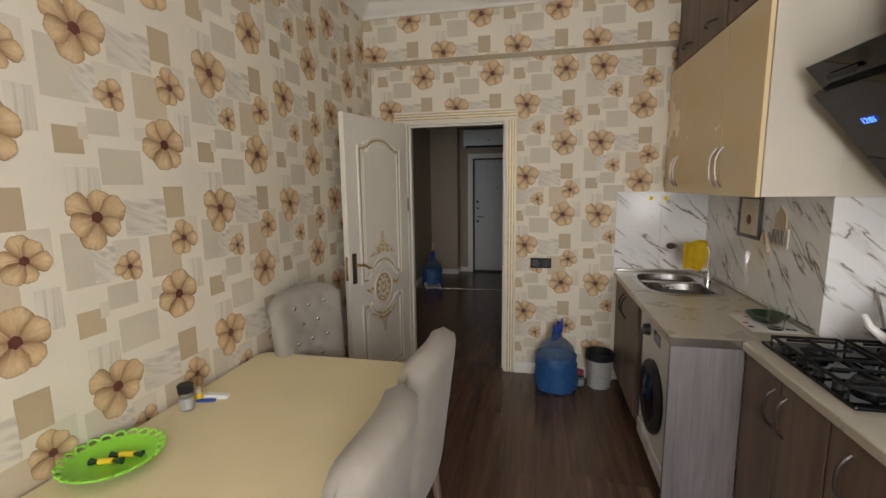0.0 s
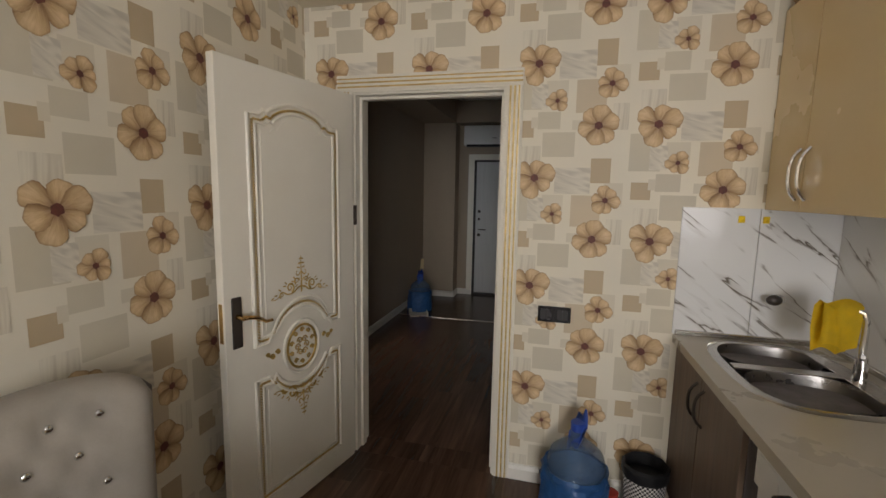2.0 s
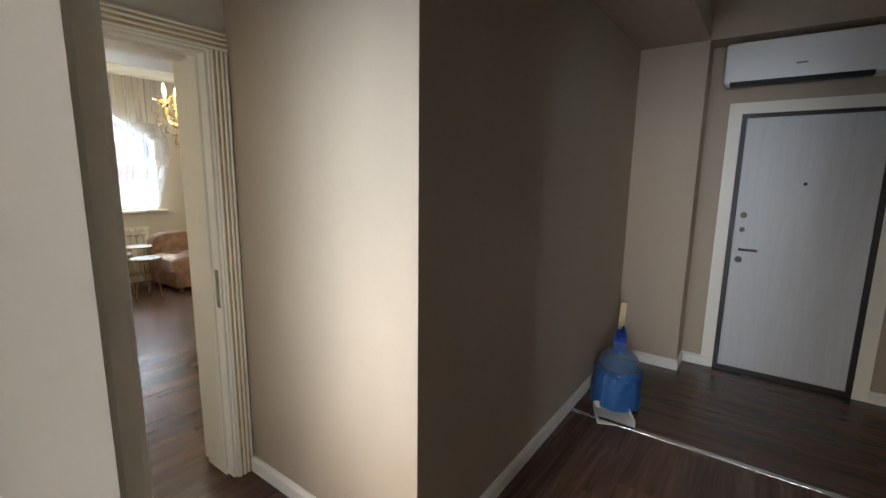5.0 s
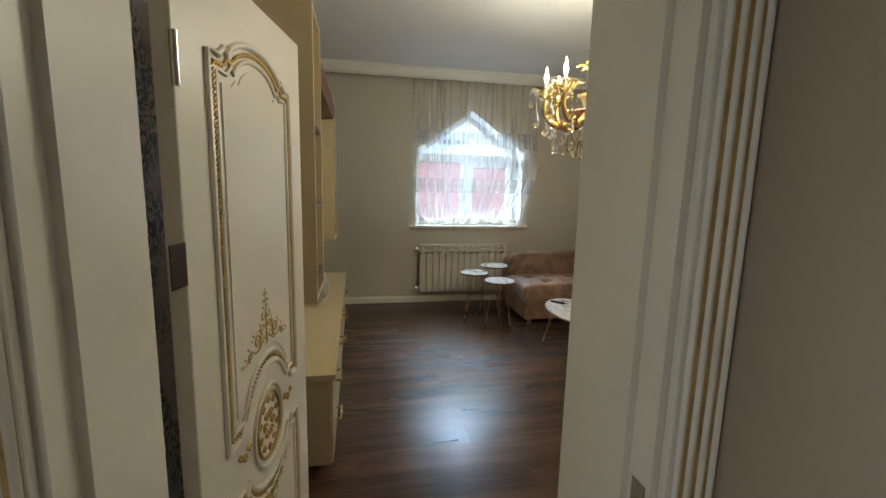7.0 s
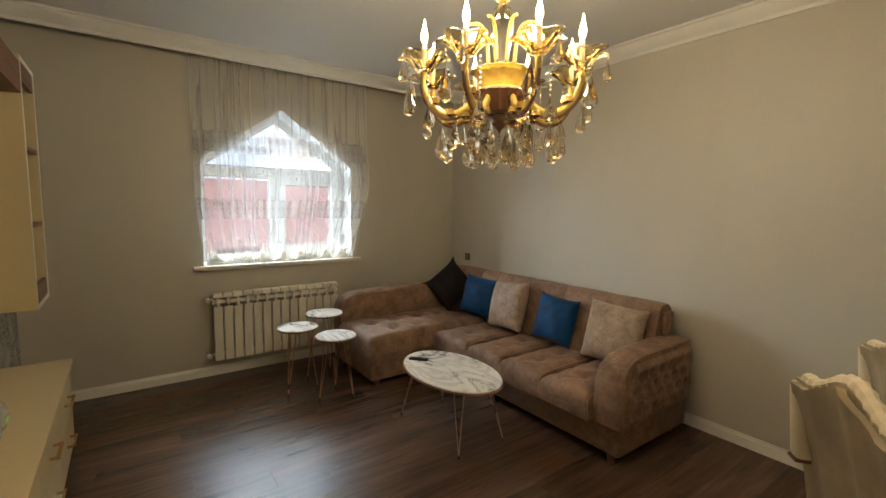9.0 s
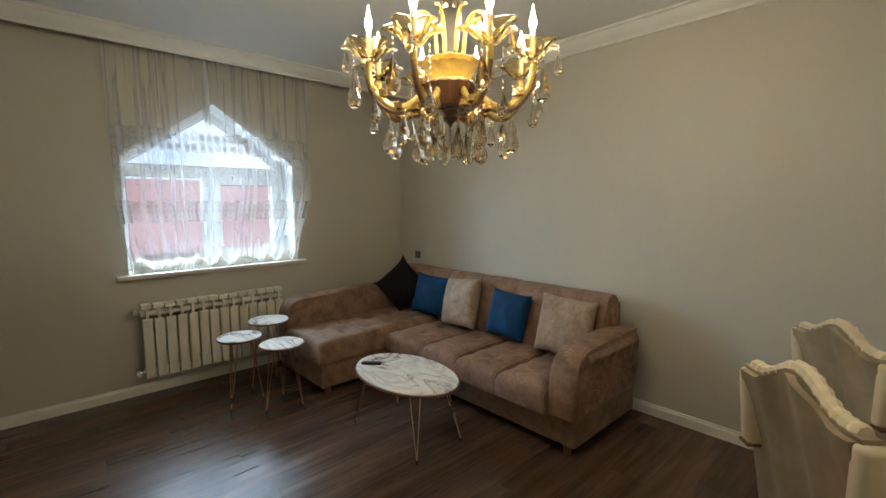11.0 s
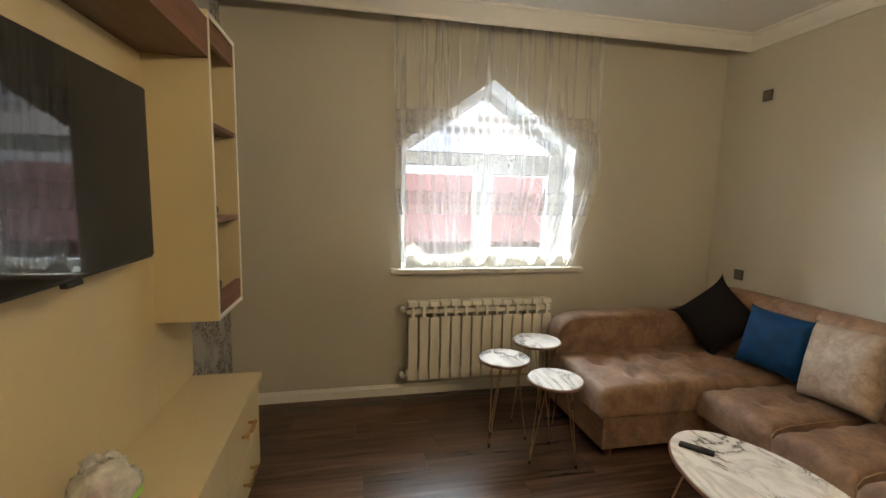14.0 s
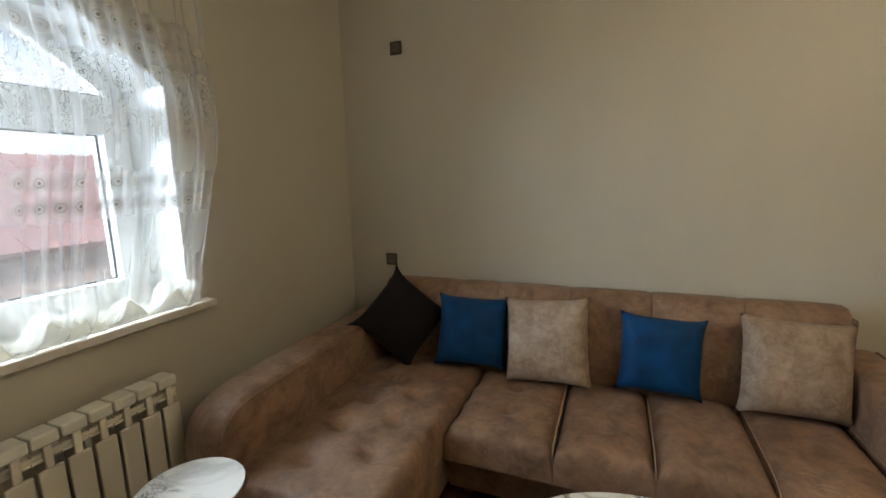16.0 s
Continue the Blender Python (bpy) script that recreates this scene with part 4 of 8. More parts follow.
def door_leaf(name, label, mirrored=False, handles=True):
    """Carved cream leaf: hinge edge at the origin, leaf along x, faces at y = 0 and 0.04."""
    w, h = 0.79, 2.0
    root = thing(name, label, "door", kind="structure")
    edge = 0.055 if mirrored else 0.125
    flip = (lambda x: w - x) if mirrored else (lambda x: x)
    part("panel_board", cube((0, 0, 0.008), (w, 0.04, h), 0.003), M["door_white"], root)
    for side in (0, 1):
        y, s = (0.0, -1) if side == 0 else (0.04, 1)
        for upper in (True, False):
            o = panel_outline(0.0, upper, w, edge)
            part("moulding", tube([(flip(x), y + s * 0.002, z) for x, z in o], 0.009, 8, True), M["door_white"], root, smooth=True)
            o = panel_outline(0.020, upper, w, edge)
            loop = [Vector((flip(x), y + s * 0.004, z)) for x, z in o]
            rope = bmesh.new()
            for a, b in zip(loop, loop[1:] + loop[:1]):
                k = max(1, round((b - a).length / 0.0122))
                twist = Matrix.Rotation(radians(48) - math.atan2(b.z - a.z, b.x - a.x), 3, "Y")
                for i in range(k):
                    bmesh.ops.create_icosphere(rope, subdivisions=1, radius=0.0064, matrix=Matrix.LocRotScale(a.lerp(b, (i + 0.5) / k), twist, (1.35, 0.75, 0.62)))
            part("rope_bead", rope, M["gold"], root, "gold rope beading", True)
            o = panel_outline(0.036, upper, w, edge)
            part("moulding", tube([(flip(x), y + s * 0.001, z) for x, z in o], 0.007, 8, True), M["door_white"], root, smooth=True)
            o = panel_outline(0.060, upper, w, edge)
            m = Matrix(((1, 0, 0, 0), (0, 0, s, y), (0, 1, 0, 0), (0, 0, 0, 1)))
            part("raised_field", prism([(flip(x), z) for x, z in o], 0.004, m), M["door_white"], root)
        xm, zm = flip(edge + 0.265), 0.775
        for rx, rz, r in ((0.112, 0.125, 0.007), (0.09, 0.102, 0.006)):
            part("oval_ring", tube([(xm + rx * math.cos(2 * math.pi * k / 36), y + s * 0.002, zm + rz * math.sin(2 * math.pi * k / 36)) for k in range(36)], r, 7, True), M["gold"] if rx < 0.1 else M["door_white"], root, smooth=True)
        orn = bmesh.new()
        ys = y + s * 0.002
        for k in range(6):
            a = 2 * math.pi * k / 6
            cx, cz = xm + 0.048 * math.cos(a), zm + 0.054 * math.sin(a)
            tube(scroll(0.62 * cx + 0.38 * xm, 0.62 * cz + 0.38 * zm, 0.018, 1.3, 1 if k % 2 else -1, ys), 0.003, 5, bm=orn)
        for base, up in ((1.035, 1), (0.60, -1)):
            def spot(px, pz):
                return (xm + px, ys, base + up * pz)

            def curl(cx, cz, r, sgn, r0=0.0042):
                tube([spot(cx + sgn * r * (1 - 0.8 * k / 16) * math.cos(2.8 * math.pi * k / 16 - 1.2), cz + r * (1 - 0.8 * k / 16) * math.sin(2.8 * math.pi * k / 16 - 1.2)) for k in range(17)], r0, 5, bm=orn, taper=lambda q: 1.25 - 0.6 * q)

            for sx in (-1, 1):
                curl(sx * 0.028, 0.058, 0.015, sx)
                curl(sx * 0.068, 0.032, 0.024, -sx, 0.0052)
                curl(sx * 0.118, 0.006, 0.013, sx)
                tube(flowing([spot(0, 0.03), spot(sx * 0.025, 0.022), spot(sx * 0.05, 0.006), spot(sx * 0.085, 0.004), spot(sx * 0.115, 0.02), spot(sx * 0.14, -0.004), spot(sx * 0.168, -0.008)], 3), 0.0048, 5, bm=orn, taper=lambda q: 1.2 - 0.6 * q)
                tube(flowing([spot(0, 0.10), spot(sx * 0.018, 0.082), spot(sx * 0.03, 0.09), spot(sx * 0.024, 0.105)], 3), 0.004, 5, bm=orn)
                for px, pz, turn in ((0.016, 0.118, 0.3), (0.044, 0.074, 0.9), (0.052, 0.058, 0.4), (0.092, 0.056, 0.7), (0.10, 0.044, 0.2), (0.128, 0.03, 0.6), (0.15, 0.01, 0.1), (0.17, -0.002, -0.4), (0.03, 0.034, -0.6), (0.012, 0.062, 1.2)):
                    bmesh.ops.create_icosphere(orn, subdivisions=1, radius=0.0085, matrix=Matrix.LocRotScale(spot(sx * px, pz), Matrix.Rotation(-sx * up * turn, 3, "Y"), (1.5, 0.5, 0.6)))
            tube([spot(0, 0.012 + 0.02 * k) for k in range(9)], 0.005, 5, bm=orn, taper=lambda q: 1.3 - 0.7 * q)
            for pz, wide in ((0.135, 0.018), (0.156, 0.012)):
                tube([spot(-wide, pz), spot(0, pz + 0.004), spot(wide, pz)], 0.005, 5, bm=orn)
            bmesh.ops.create_icosphere(orn, subdivisions=1, radius=0.009, matrix=Matrix.LocRotScale(spot(0, 0.008), None, (0.8, 0.5, 1.3)))
        for sx in (-1, 1):
            for cx, cz, r in ((0.145, 0.79, 0.013), (0.175, 0.775, 0.014), (0.20, 0.79, 0.010)):
                tube(scroll(xm + sx * cx, cz, r, 1.25, sx, ys), 0.0042, 5, bm=orn)
        for k in range(10):
            a = 2 * math.pi * (k + 0.5) / 10
            tube(scroll(xm + 0.068 * math.cos(a), zm + 0.078 * math.sin(a), 0.013, 1.2, 1 if k % 2 else -1, ys), 0.0036, 5, bm=orn)
        part("carved_ornament", orn, M["gold"], root, "gold carved scrolls", True)
        if not handles:
            continue
        hx = w - 0.052
        plate = part("handle_plate", cube((hx - 0.022, min(y, y + s * 0.008), 0.87), (hx + 0.022, max(y, y + s * 0.008), 1.08), 0.003), M["dark_metal"], root, "bronze handle plate")
        part("lever", tube([(hx, y + s * 0.006, 1.0), (hx, y + s * 0.045, 1.0), (hx - 0.02, y + s * 0.052, 1.0), (hx - 0.06, y + s * 0.055, 0.99), (hx - 0.1, y + s * 0.053, 0.965), (hx - 0.135, y + s * 0.05, 0.962)], 0.009, 8, taper=lambda k: 1.15 - 0.4 * k), M["brass"], plate, "curved brass lever", True)
    if handles:
        part("latch_plate", cube((w - 0.001, 0.01, 0.9), (w + 0.0025, 0.03, 1.06), 0.001), M["brass"], root, "brass latch plate")
    else:
        for z in (0.845, 0.90, 0.95):
            part("latch_hole", rod((w - 0.001, 0.02, z), (w + 0.001, 0.02, z), 0.009), M["black_plastic"], root, "dark latch hole")
    for z in (0.25, 1.75):
        part("hinge", rod((-0.004, -0.006, z - 0.05), (-0.004, -0.006, z + 0.05), 0.008), M["steel"], root, "steel hinge", True)
    return root


c1 = door_casing("door_frame_kitchen", 0.805, 2.02, 0.164, "cream fluted door casing with gold lines", True)
c1.matrix_basis = pose(-1.05, KY, 0)
c2 = door_casing("door_frame_living", 0.825, 2.02, 0.295, "cream fluted door casing with gold lines")
c2.matrix_basis = pose(-2.92, 3.86, 0, 0, 0, 90)
d1 = door_leaf("door_1", "open cream carved kitchen door with gold ornament")
d1.matrix_basis = pose(-1.072, KY - 0.033, 0, 0, 0, 257)
d2 = door_leaf("door_2", "open cream carved living room door without a handle", False, False)
d2.matrix_basis = pose(-3.335, 3.886, 0, 0, 0, 170)
part("hinge_plate", cube((-0.05, 0.0, 1.31), (0.004, 0.004, 1.40), 0.001), M["dark_metal"], d2, "dark brass hinge plate")
hinge_leaf = part("hinge_leaf", cube((0.0115, -0.044, 1.325), (0.0135, 0.008, 1.43), 0.0008), M["steel"], c1, "steel hinge leaf")
for z in (1.34, 1.3775, 1.415):
    part("screw", rod((0.0125, -0.03 if z != 1.3775 else -0.012, z), (0.0142, -0.03 if z != 1.3775 else -0.012, z), 0.005), M["dark_metal"], hinge_leaf)


def front_door():
    root = thing("door_3", "closed white steel front door with dark frame", "door", kind="structure")
    part("dark_frame", boxes(((-1.13, 7.69, 0), (-1.10, 7.78, 1.98)), ((-0.32, 7.69, 0), (-0.29, 7.78, 1.98)), ((-1.10, 7.69, 1.955), (-0.32, 7.78, 1.98)), ((-1.10, 7.69, 0), (-0.32, 7.80, 0.03))), M["black_paint"], root, "dark brown steel frame")
    leaf = part("leaf", cube((-1.097, 7.708, 0.034), (-0.323, 7.78, 1.952), 0.004), M["steel_white"], root, "white wood-textured leaf")
    for z, r in ((1.24, 0.022), (1.13, 0.018), (0.90, 0.024)):
        part("lock", rod((-1.045, 7.712, z), (-1.045, 7.69, z), r), M["dark_metal"], leaf, "dark lock rosette", True)
    part("handle", tube([(-1.045, 7.71, 0.98), (-1.045, 7.668, 0.98), (-1.015, 7.66, 0.98), (-0.935, 7.662, 0.98)], 0.009, 8), M["dark_metal"], leaf, "dark lever handle", True)
    part("peephole", rod((-0.71, 7.71, 1.48), (-0.71, 7.700, 1.48), 0.012), M["dark_metal"], leaf, "small peephole", True)
    part("casing", boxes(((-1.215, 7.688, 0), (-1.131, 7.70, 2.06)), ((-0.289, 7.688, 0), (-0.205, 7.70, 2.06)), ((-1.131, 7.688, 1.981), (-0.289, 7.70, 2.06))), M["door_white"], root, "cream casing boards")
    return root


front_door()


def pvc_door(name, w, h, label):
    """White plastic door: glazed above, panel below; leaf along x from the origin, 0.06 thick."""
    root = thing(name, label, "door", kind="structure")
    rails = boxes(((0, 0, 0.01), (0.09, 0.06, h)), ((w - 0.09, 0, 0.01), (w, 0.06, h)), ((0.09, 0, h - 0.09), (w - 0.09, 0.06, h)), ((0.09, 0, 0.01), (w - 0.09, 0.06, 0.12)), ((0.09, 0, 0.68), (w - 0.09, 0.06, 0.80)))
    part("sash", rails, M["pvc"], root)
    part("seal", boxes(((0.088, 0.022, 0.118), (0.096, 0.038, h - 0.088)), ((w - 0.096, 0.022, 0.118), (w - 0.088, 0.038, h - 0.088)), ((0.09, 0.022, 0.796), (w - 0.09, 0.038, 0.806)), ((0.09, 0.022, 0.674), (w - 0.09, 0.038, 0.684))), M["black_plastic"], root, "black rubber seal")
    part("upper_pane", cube((0.09, 0.024, 0.80), (w - 0.09, 0.036, h - 0.09)), M["frost"], root, "frosted pane")
    part("lower_panel", cube((0.09, 0.02, 0.12), (w - 0.09, 0.04, 0.68)), M["pvc"], root)
    for y, s in ((0.0, -1), (0.06, 1)):
        pl = part("handle_plate", cube((w - 0.06, min(y, y + s * 0.01), 0.88), (w - 0.03, max(y, y + s * 0.01), 1.06), 0.004), M["white_plastic"], root)
        part("lever", tube([(w - 0.045, y, 1.0), (w - 0.045, y + s * 0.045, 1.0), (w - 0.07, y + s * 0.055, 1.0), (w - 0.15, y + s * 0.055, 1.0)], 0.011, 8), M["white_plastic"], pl, smooth=True)
    return root


M["frost"] = mat("frosted_pane", (0.62, 0.66, 0.74), 0.15, var=0.03)
p1 = pvc_door("door_4", 0.74, 2.0, "closed white plastic door with frosted pane")
p1.matrix_basis = pose(HX1 + 0.01, 4.07, 0, 0, 0, 90) @ Matrix.Translation((0, -0.05, 0))
struct("door_frame_store", boxes(((HX1 - 0.012, 4.02, 0), (0.07, 4.068, 2.06)), ((HX1 - 0.012, 4.812, 0), (0.07, 4.86, 2.06)), ((HX1 - 0.012, 4.068, 2.004), (0.07, 4.812, 2.06))), M["pvc"], "white plastic door frame")
p2 = copy_thing(p1, pose(HX1 - 0.015, 7.115, 0, 0, 0, 255))
p2.name = "door_5"
p2.scale = (0.74, 1, 1)
tagged(p2, "open white plastic bathroom door seen edge on")
struct("door_frame_bathroom", boxes(((HX1 - 0.012, 6.525, 0), (0.07, 6.565, 2.06)), ((HX1 - 0.012, 7.12, 0), (0.07, 7.16, 2.06)), ((HX1 - 0.012, 6.565, 2.02), (0.07, 7.12, 2.06)), ((HX1 - 0.012, 6.565, 0), (0.07, 7.12, 0.03))), M["pvc"], "white plastic bathroom door frame")

# the tiled bathroom seen through the gap
struct("wall_bathroom", boxes(((0.08, 7.6, 0), (1.5, 7.7, 2.5)), ((0.08, 6.1, 0), (1.5, 6.2, 2.5)), ((1.4, 6.2, 0), (1.5, 7.6, 1.2)), ((1.4, 6.2, 2.1), (1.5, 7.6, 2.5)), ((1.4, 6.2, 1.2), (1.5, 6.5, 2.1)), ((1.4, 7.3, 1.2), (1.5, 7.6, 2.1))), M["bath_tile"], "pale tiled bathroom wall")
struct("ceiling_bathroom", boxes(((0.08, 6.1, 2.5), (1.5, 7.7, 2.6))), M["ceiling"], "white bathroom ceiling")
# ---- kitchen ----
def bow_handle(p, length, out, upright, material, parent, label, r=0.006):
    """A bow handle; p is its middle, out the way it stands off."""
    p, o = Vector(p), Vector(out)
    d = Vector((0, 0, 1)) if upright else Vector((0, 1, 0)) if abs(o.x) > 0.5 else Vector((1, 0, 0))
    pts = [p + d * (length * (k / 8 - 0.5)) + o * (0.032 * (1 - (abs(k - 4) / 4) ** 3)) for k in range(9)]
    return part("handle", tube(pts, r, 8), material, parent, label, True)


def base_unit(name, x, y0, y1, splits, label, handles=(), z0=0.10, z1=0.83):
    root = thing(name, label, "cabinet", "kitchen base cabinets")
    part("carcass", cube((x + 0.02, y0 + 0.002, z0), (x + 0.58, y1 - 0.002, z1), 0.002), M["grey_panel"], root, "grey oak carcass")
    part("plinth", cube((x + 0.05, y0 + 0.004, 0.0), (x + 0.07, y1 - 0.004, z0)), M["grey_oak"], root)
    ys = [y0, *splits, y1]
    for i, (a, b) in enumerate(zip(ys, ys[1:])):
        d = part("door", cube((x, a + 0.003, z0 + 0.005), (x + 0.018, b - 0.003, z1 - 0.004), 0.002), M["grey_oak"], root, "brown oak door")
        if i < len(handles):
            bow_handle((x, handles[i], 0.70), 0.15, (-1, 0, 0), True, M["dark_metal"], d, "dark bow handle")
    return root


base_unit("sink_cabinet", 0.60, 2.78, 3.545, [3.17], "brown oak base cabinet below the sink", (3.21, 3.13))
base_unit("stove_cabinet", 0.875, 1.50, 2.045, [1.77], "brown oak base cabinet below the gas hob", (1.81, 1.73))
base_unit("base_cabinet", 0.875, 0.9, 1.495, [], "brown oak base cabinet along the wall", (1.40,))
base_unit("base_cabinet", 0.875, 0.3, 0.895, [], "brown oak base cabinet along the wall", (0.80,))
base_unit("base_cabinet", 0.875, -0.3, 0.295, [], "brown oak base cabinet along the wall", (0.20,))
part("side_panel", cube((0.585, 2.052, 0.0), (0.872, 2.075, 0.828), 0.002), M["grey_panel"], thing("end_panel", "grey oak panel closing the washing machine bay", "panel"))

# worktops, the deeper one with a rounded sink cut into it
top = thing("worktop", "beige laminated worktop around the sink", "worktop")


def sink_shape(k, grow=0.0):
    """Rounded outline of the double sink in plan."""
    a = 2 * math.pi * k / 40
    c, s = math.cos(a), math.sin(a)
    e = 0.62
    return (0.895 + (0.235 + grow) * math.copysign(abs(c) ** e, c), 3.16 + (0.345 + grow) * math.copysign(abs(s) ** e, s))


def slab_with_hole(lo, hi, hole):
    """A slab whose top and underside run from its edge to the hole's rim."""
    bm = bmesh.new()
    n = len(hole)
    rings = []
    for z in (lo[2], hi[2]):
        inner = [bm.verts.new((x, y, z)) for x, y in hole]
        outer = []
        cx, cy = sum(p[0] for p in hole) / n, sum(p[1] for p in hole) / n
        for x, y in hole:
            dx, dy = x - cx, y - cy
            k = min((hi[0] - cx) / dx if dx > 1e-9 else 1e9, (lo[0] - cx) / dx if dx < -1e-9 else 1e9, (hi[1] - cy) / dy if dy > 1e-9 else 1e9, (lo[1] - cy) / dy if dy < -1e-9 else 1e9)
            outer.append(bm.verts.new((cx + k * dx, cy + k * dy, z)))
        rings.append((inner, outer))
    for inner, outer in rings:
        for k in range(n):
            bm.faces.new((inner[k], inner[(k + 1) % n], outer[(k + 1) % n], outer[k]))
    for j in (0, 1):
        for k in range(n):
            bm.faces.new((rings[0][j][k], rings[0][j][(k + 1) % n], rings[1][j][(k + 1) % n], rings[1][j][k]))
    return bm


part("slab", slab_with_hole((0.58, 2.78, 0.832), (1.198, 3.548, 0.868), [sink_shape(k, -0.012) for k in range(40)]), M["worktop"], top)
part("slab", cube((0.58, 2.05, 0.832), (1.198, 2.78, 0.868)), M["worktop"], top)
part("edge_strip", cube((0.578, 2.046, 0.83), (0.872, 2.0505, 0.87), 0.001), M["steel"], top, "aluminium end strip")
part("wall_strip", cube((1.178, 2.19, 0.868), (1.198, 3.53, 0.893), 0.005), M["steel"], top, "grey sealing strip")
part("wall_strip", cube((0.585, 3.53, 0.868), (1.178, 3.548, 0.893), 0.005), M["steel"], top, "grey sealing strip")
top2 = thing("worktop", "beige laminated worktop around the gas hob", "worktop")
part("slab", cube((0.855, -0.9, 0.832), (1.458, 2.045, 0.868), 0.006, 3), M["worktop"], top2)

sink = thing("kitchen_sink", "stainless steel double bowl sink with drainer rim", "sink")
rim = bmesh.new()
inner = [sink_shape(k, -0.03) for k in range(40)]
outer = [sink_shape(k, 0.005) for k in range(40)]
vi = [rim.verts.new((*p, 0.872)) for p in inner]
vm = [rim.verts.new(((a[0] + b[0]) / 2, (a[1] + b[1]) / 2, 0.876)) for a, b in zip(inner, outer)]
vo = [rim.verts.new((*p, 0.869)) for p in outer]
for k in range(40):
    j = (k + 1) % 40
    rim.faces.new((vi[k], vi[j], vm[j], vm[k]))
    rim.faces.new((vm[k], vm[j], vo[j], vo[k]))
part("rim", rim, M["steel"], sink, smooth=True)


def bowl(cx, cy, rx, ry, depth):
    bm = bmesh.new()
    rows = []
    for f, z in ((1.0, 0.871), (0.97, 0.855), (0.93, 0.77), (0.86, 0.735), (0.6, 0.728), (0.12, 0.724)):
        rows.append([bm.verts.new((cx + rx * f * math.copysign(abs(math.cos(2 * math.pi * k / 28)) ** 0.7, math.cos(2 * math.pi * k / 28)), cy + ry * f * math.copysign(abs(math.sin(2 * math.pi * k / 28)) ** 0.7, math.sin(2 * math.pi * k / 28)), z)) for k in range(28)])
    for a, b in zip(rows, rows[1:]):
        for k in range(28):
            bm.faces.new((a[k], a[(k + 1) % 28], b[(k + 1) % 28], b[k]))
    bm.faces.new(rows[-1])
    return bm


part("bowl", bowl(0.875, 3.335, 0.178, 0.132, 0.15), M["bowl_steel"], sink, "steel bowl", True)
part("bowl", bowl(0.875, 3.005, 0.178, 0.152, 0.15), M["bowl_steel"], sink, "steel bowl", True)


def deck_between():
    """The flat steel between the two bowls and the rim."""
    bm = bmesh.new()
    cube((0.70, 3.154, 0.868), (1.07, 3.206, 0.873), 0.002, bm=bm)
    cube((1.05, 2.92, 0.867), (1.10, 3.42, 0.872), 0.002, bm=bm)
    return bm


part("deck", deck_between(), M["steel"], sink)
tap = thing("kitchen_tap", "chrome kitchen tap with a tall straight spout", "tap")
part("body", rod((1.085, 3.14, 0.872), (1.085, 3.14, 0.96), 0.022, 0.018), M["chrome"], tap, smooth=True)
part("spout", tube([(1.085, 3.14, 0.95), (1.085, 3.145, 1.09), (1.08, 3.15, 1.115), (1.06, 3.16, 1.124), (1.02, 3.175, 1.118), (0.985, 3.185, 1.105)], 0.011, 10), M["chrome"], tap, smooth=True)
part("lever", tube([(1.085, 3.14, 0.955), (1.06, 3.10, 0.965), (1.04, 3.06, 0.985)], 0.007, 8), M["chrome"], tap, smooth=True)
wt = thing("wall_valve", "chrome wall valve above the sink", "valve")
part("body", rod((0.98, 3.548, 1.075), (0.98, 3.49, 1.075), 0.016), M["chrome"], wt, smooth=True)
part("knob", ball((0.945, 3.475, 1.075), 0.026, (1.2, 0.8, 0.9)), M["dark_metal"], wt, smooth=True)
part("pipe", rod((0.98, 3.50, 1.075), (0.95, 3.48, 1.075), 0.011), M["chrome"], wt, smooth=True)


def hung_cloth(x0, x1, y, z_top, z_low, over):
    """A cloth folded over a bar, with soft pleats."""
    bm = bmesh.new()
    rows = []
    prof = [(-0.022, z_low), (-0.024, (z_top + z_low) / 2), (-0.018, z_top - 0.01), (0, z_top + 0.008), (0.018, z_top - 0.01), (0.026, (z_top + z_low) / 2 - 0.01), (0.022, z_low - over)]
    for i in range(17):
        u = i / 16
        row = []
        for j, (dy, z) in enumerate(prof):
            row.append(bm.verts.new((x0 + u * (x1 - x0) + 0.008 * math.sin(5 * u + j), y + dy * 1.1 + 0.007 * math.sin(11 * u + 0.8 * j) * (1 if j != 3 else 0.2), z + 0.010 * math.sin(7 * u + j))))
        rows.append(row)
    for a, b in zip(rows, rows[1:]):
        for k in range(len(prof) - 1):
            bm.faces.new((a[k], a[k + 1], b[k + 1], b[k]))
    bmesh.ops.solidify(bm, geom=bm.faces, thickness=0.003)
    return bm


tagged(part("dish_cloth", hung_cloth(0.955, 1.075, 3.175, 1.142, 0.985, 0.03), M["yellow_cloth"], smooth=True, label="yellow dish cloth hung over the tap spout"), category="cloth")

# washing machine
wm = thing("washing_machine", "white front-loading washing machine with black porthole", "washing machine")
part("body", cube((0.615, 2.10, 0.06), (1.15, 2.70, 0.828), 0.012, 3), M["white_plastic"], wm)
for a, b in ((0.65, 2.14), (0.65, 2.66), (1.1, 2.14), (1.1, 2.66)):
    part("foot", rod((a, b, 0), (a, b, 0.07), 0.022), M["black_plastic"], wm)
part("control_panel", cube((0.603, 2.103, 0.70), (0.618, 2.697, 0.825), 0.005), M["white_plastic"], wm)
part("dial", rod((0.604, 2.50, 0.755), (0.572, 2.50, 0.755), 0.033, 0.028, 24), M["black_plastic"], wm, "black programme dial", True)
part("display", cube((0.6, 2.28, 0.73), (0.606, 2.40, 0.79), 0.002), M["black_gloss"], wm, "black display")
part("drawer", cube((0.6, 2.56, 0.725), (0.606, 2.68, 0.80), 0.003), M["white_plastic"], wm, "detergent drawer")


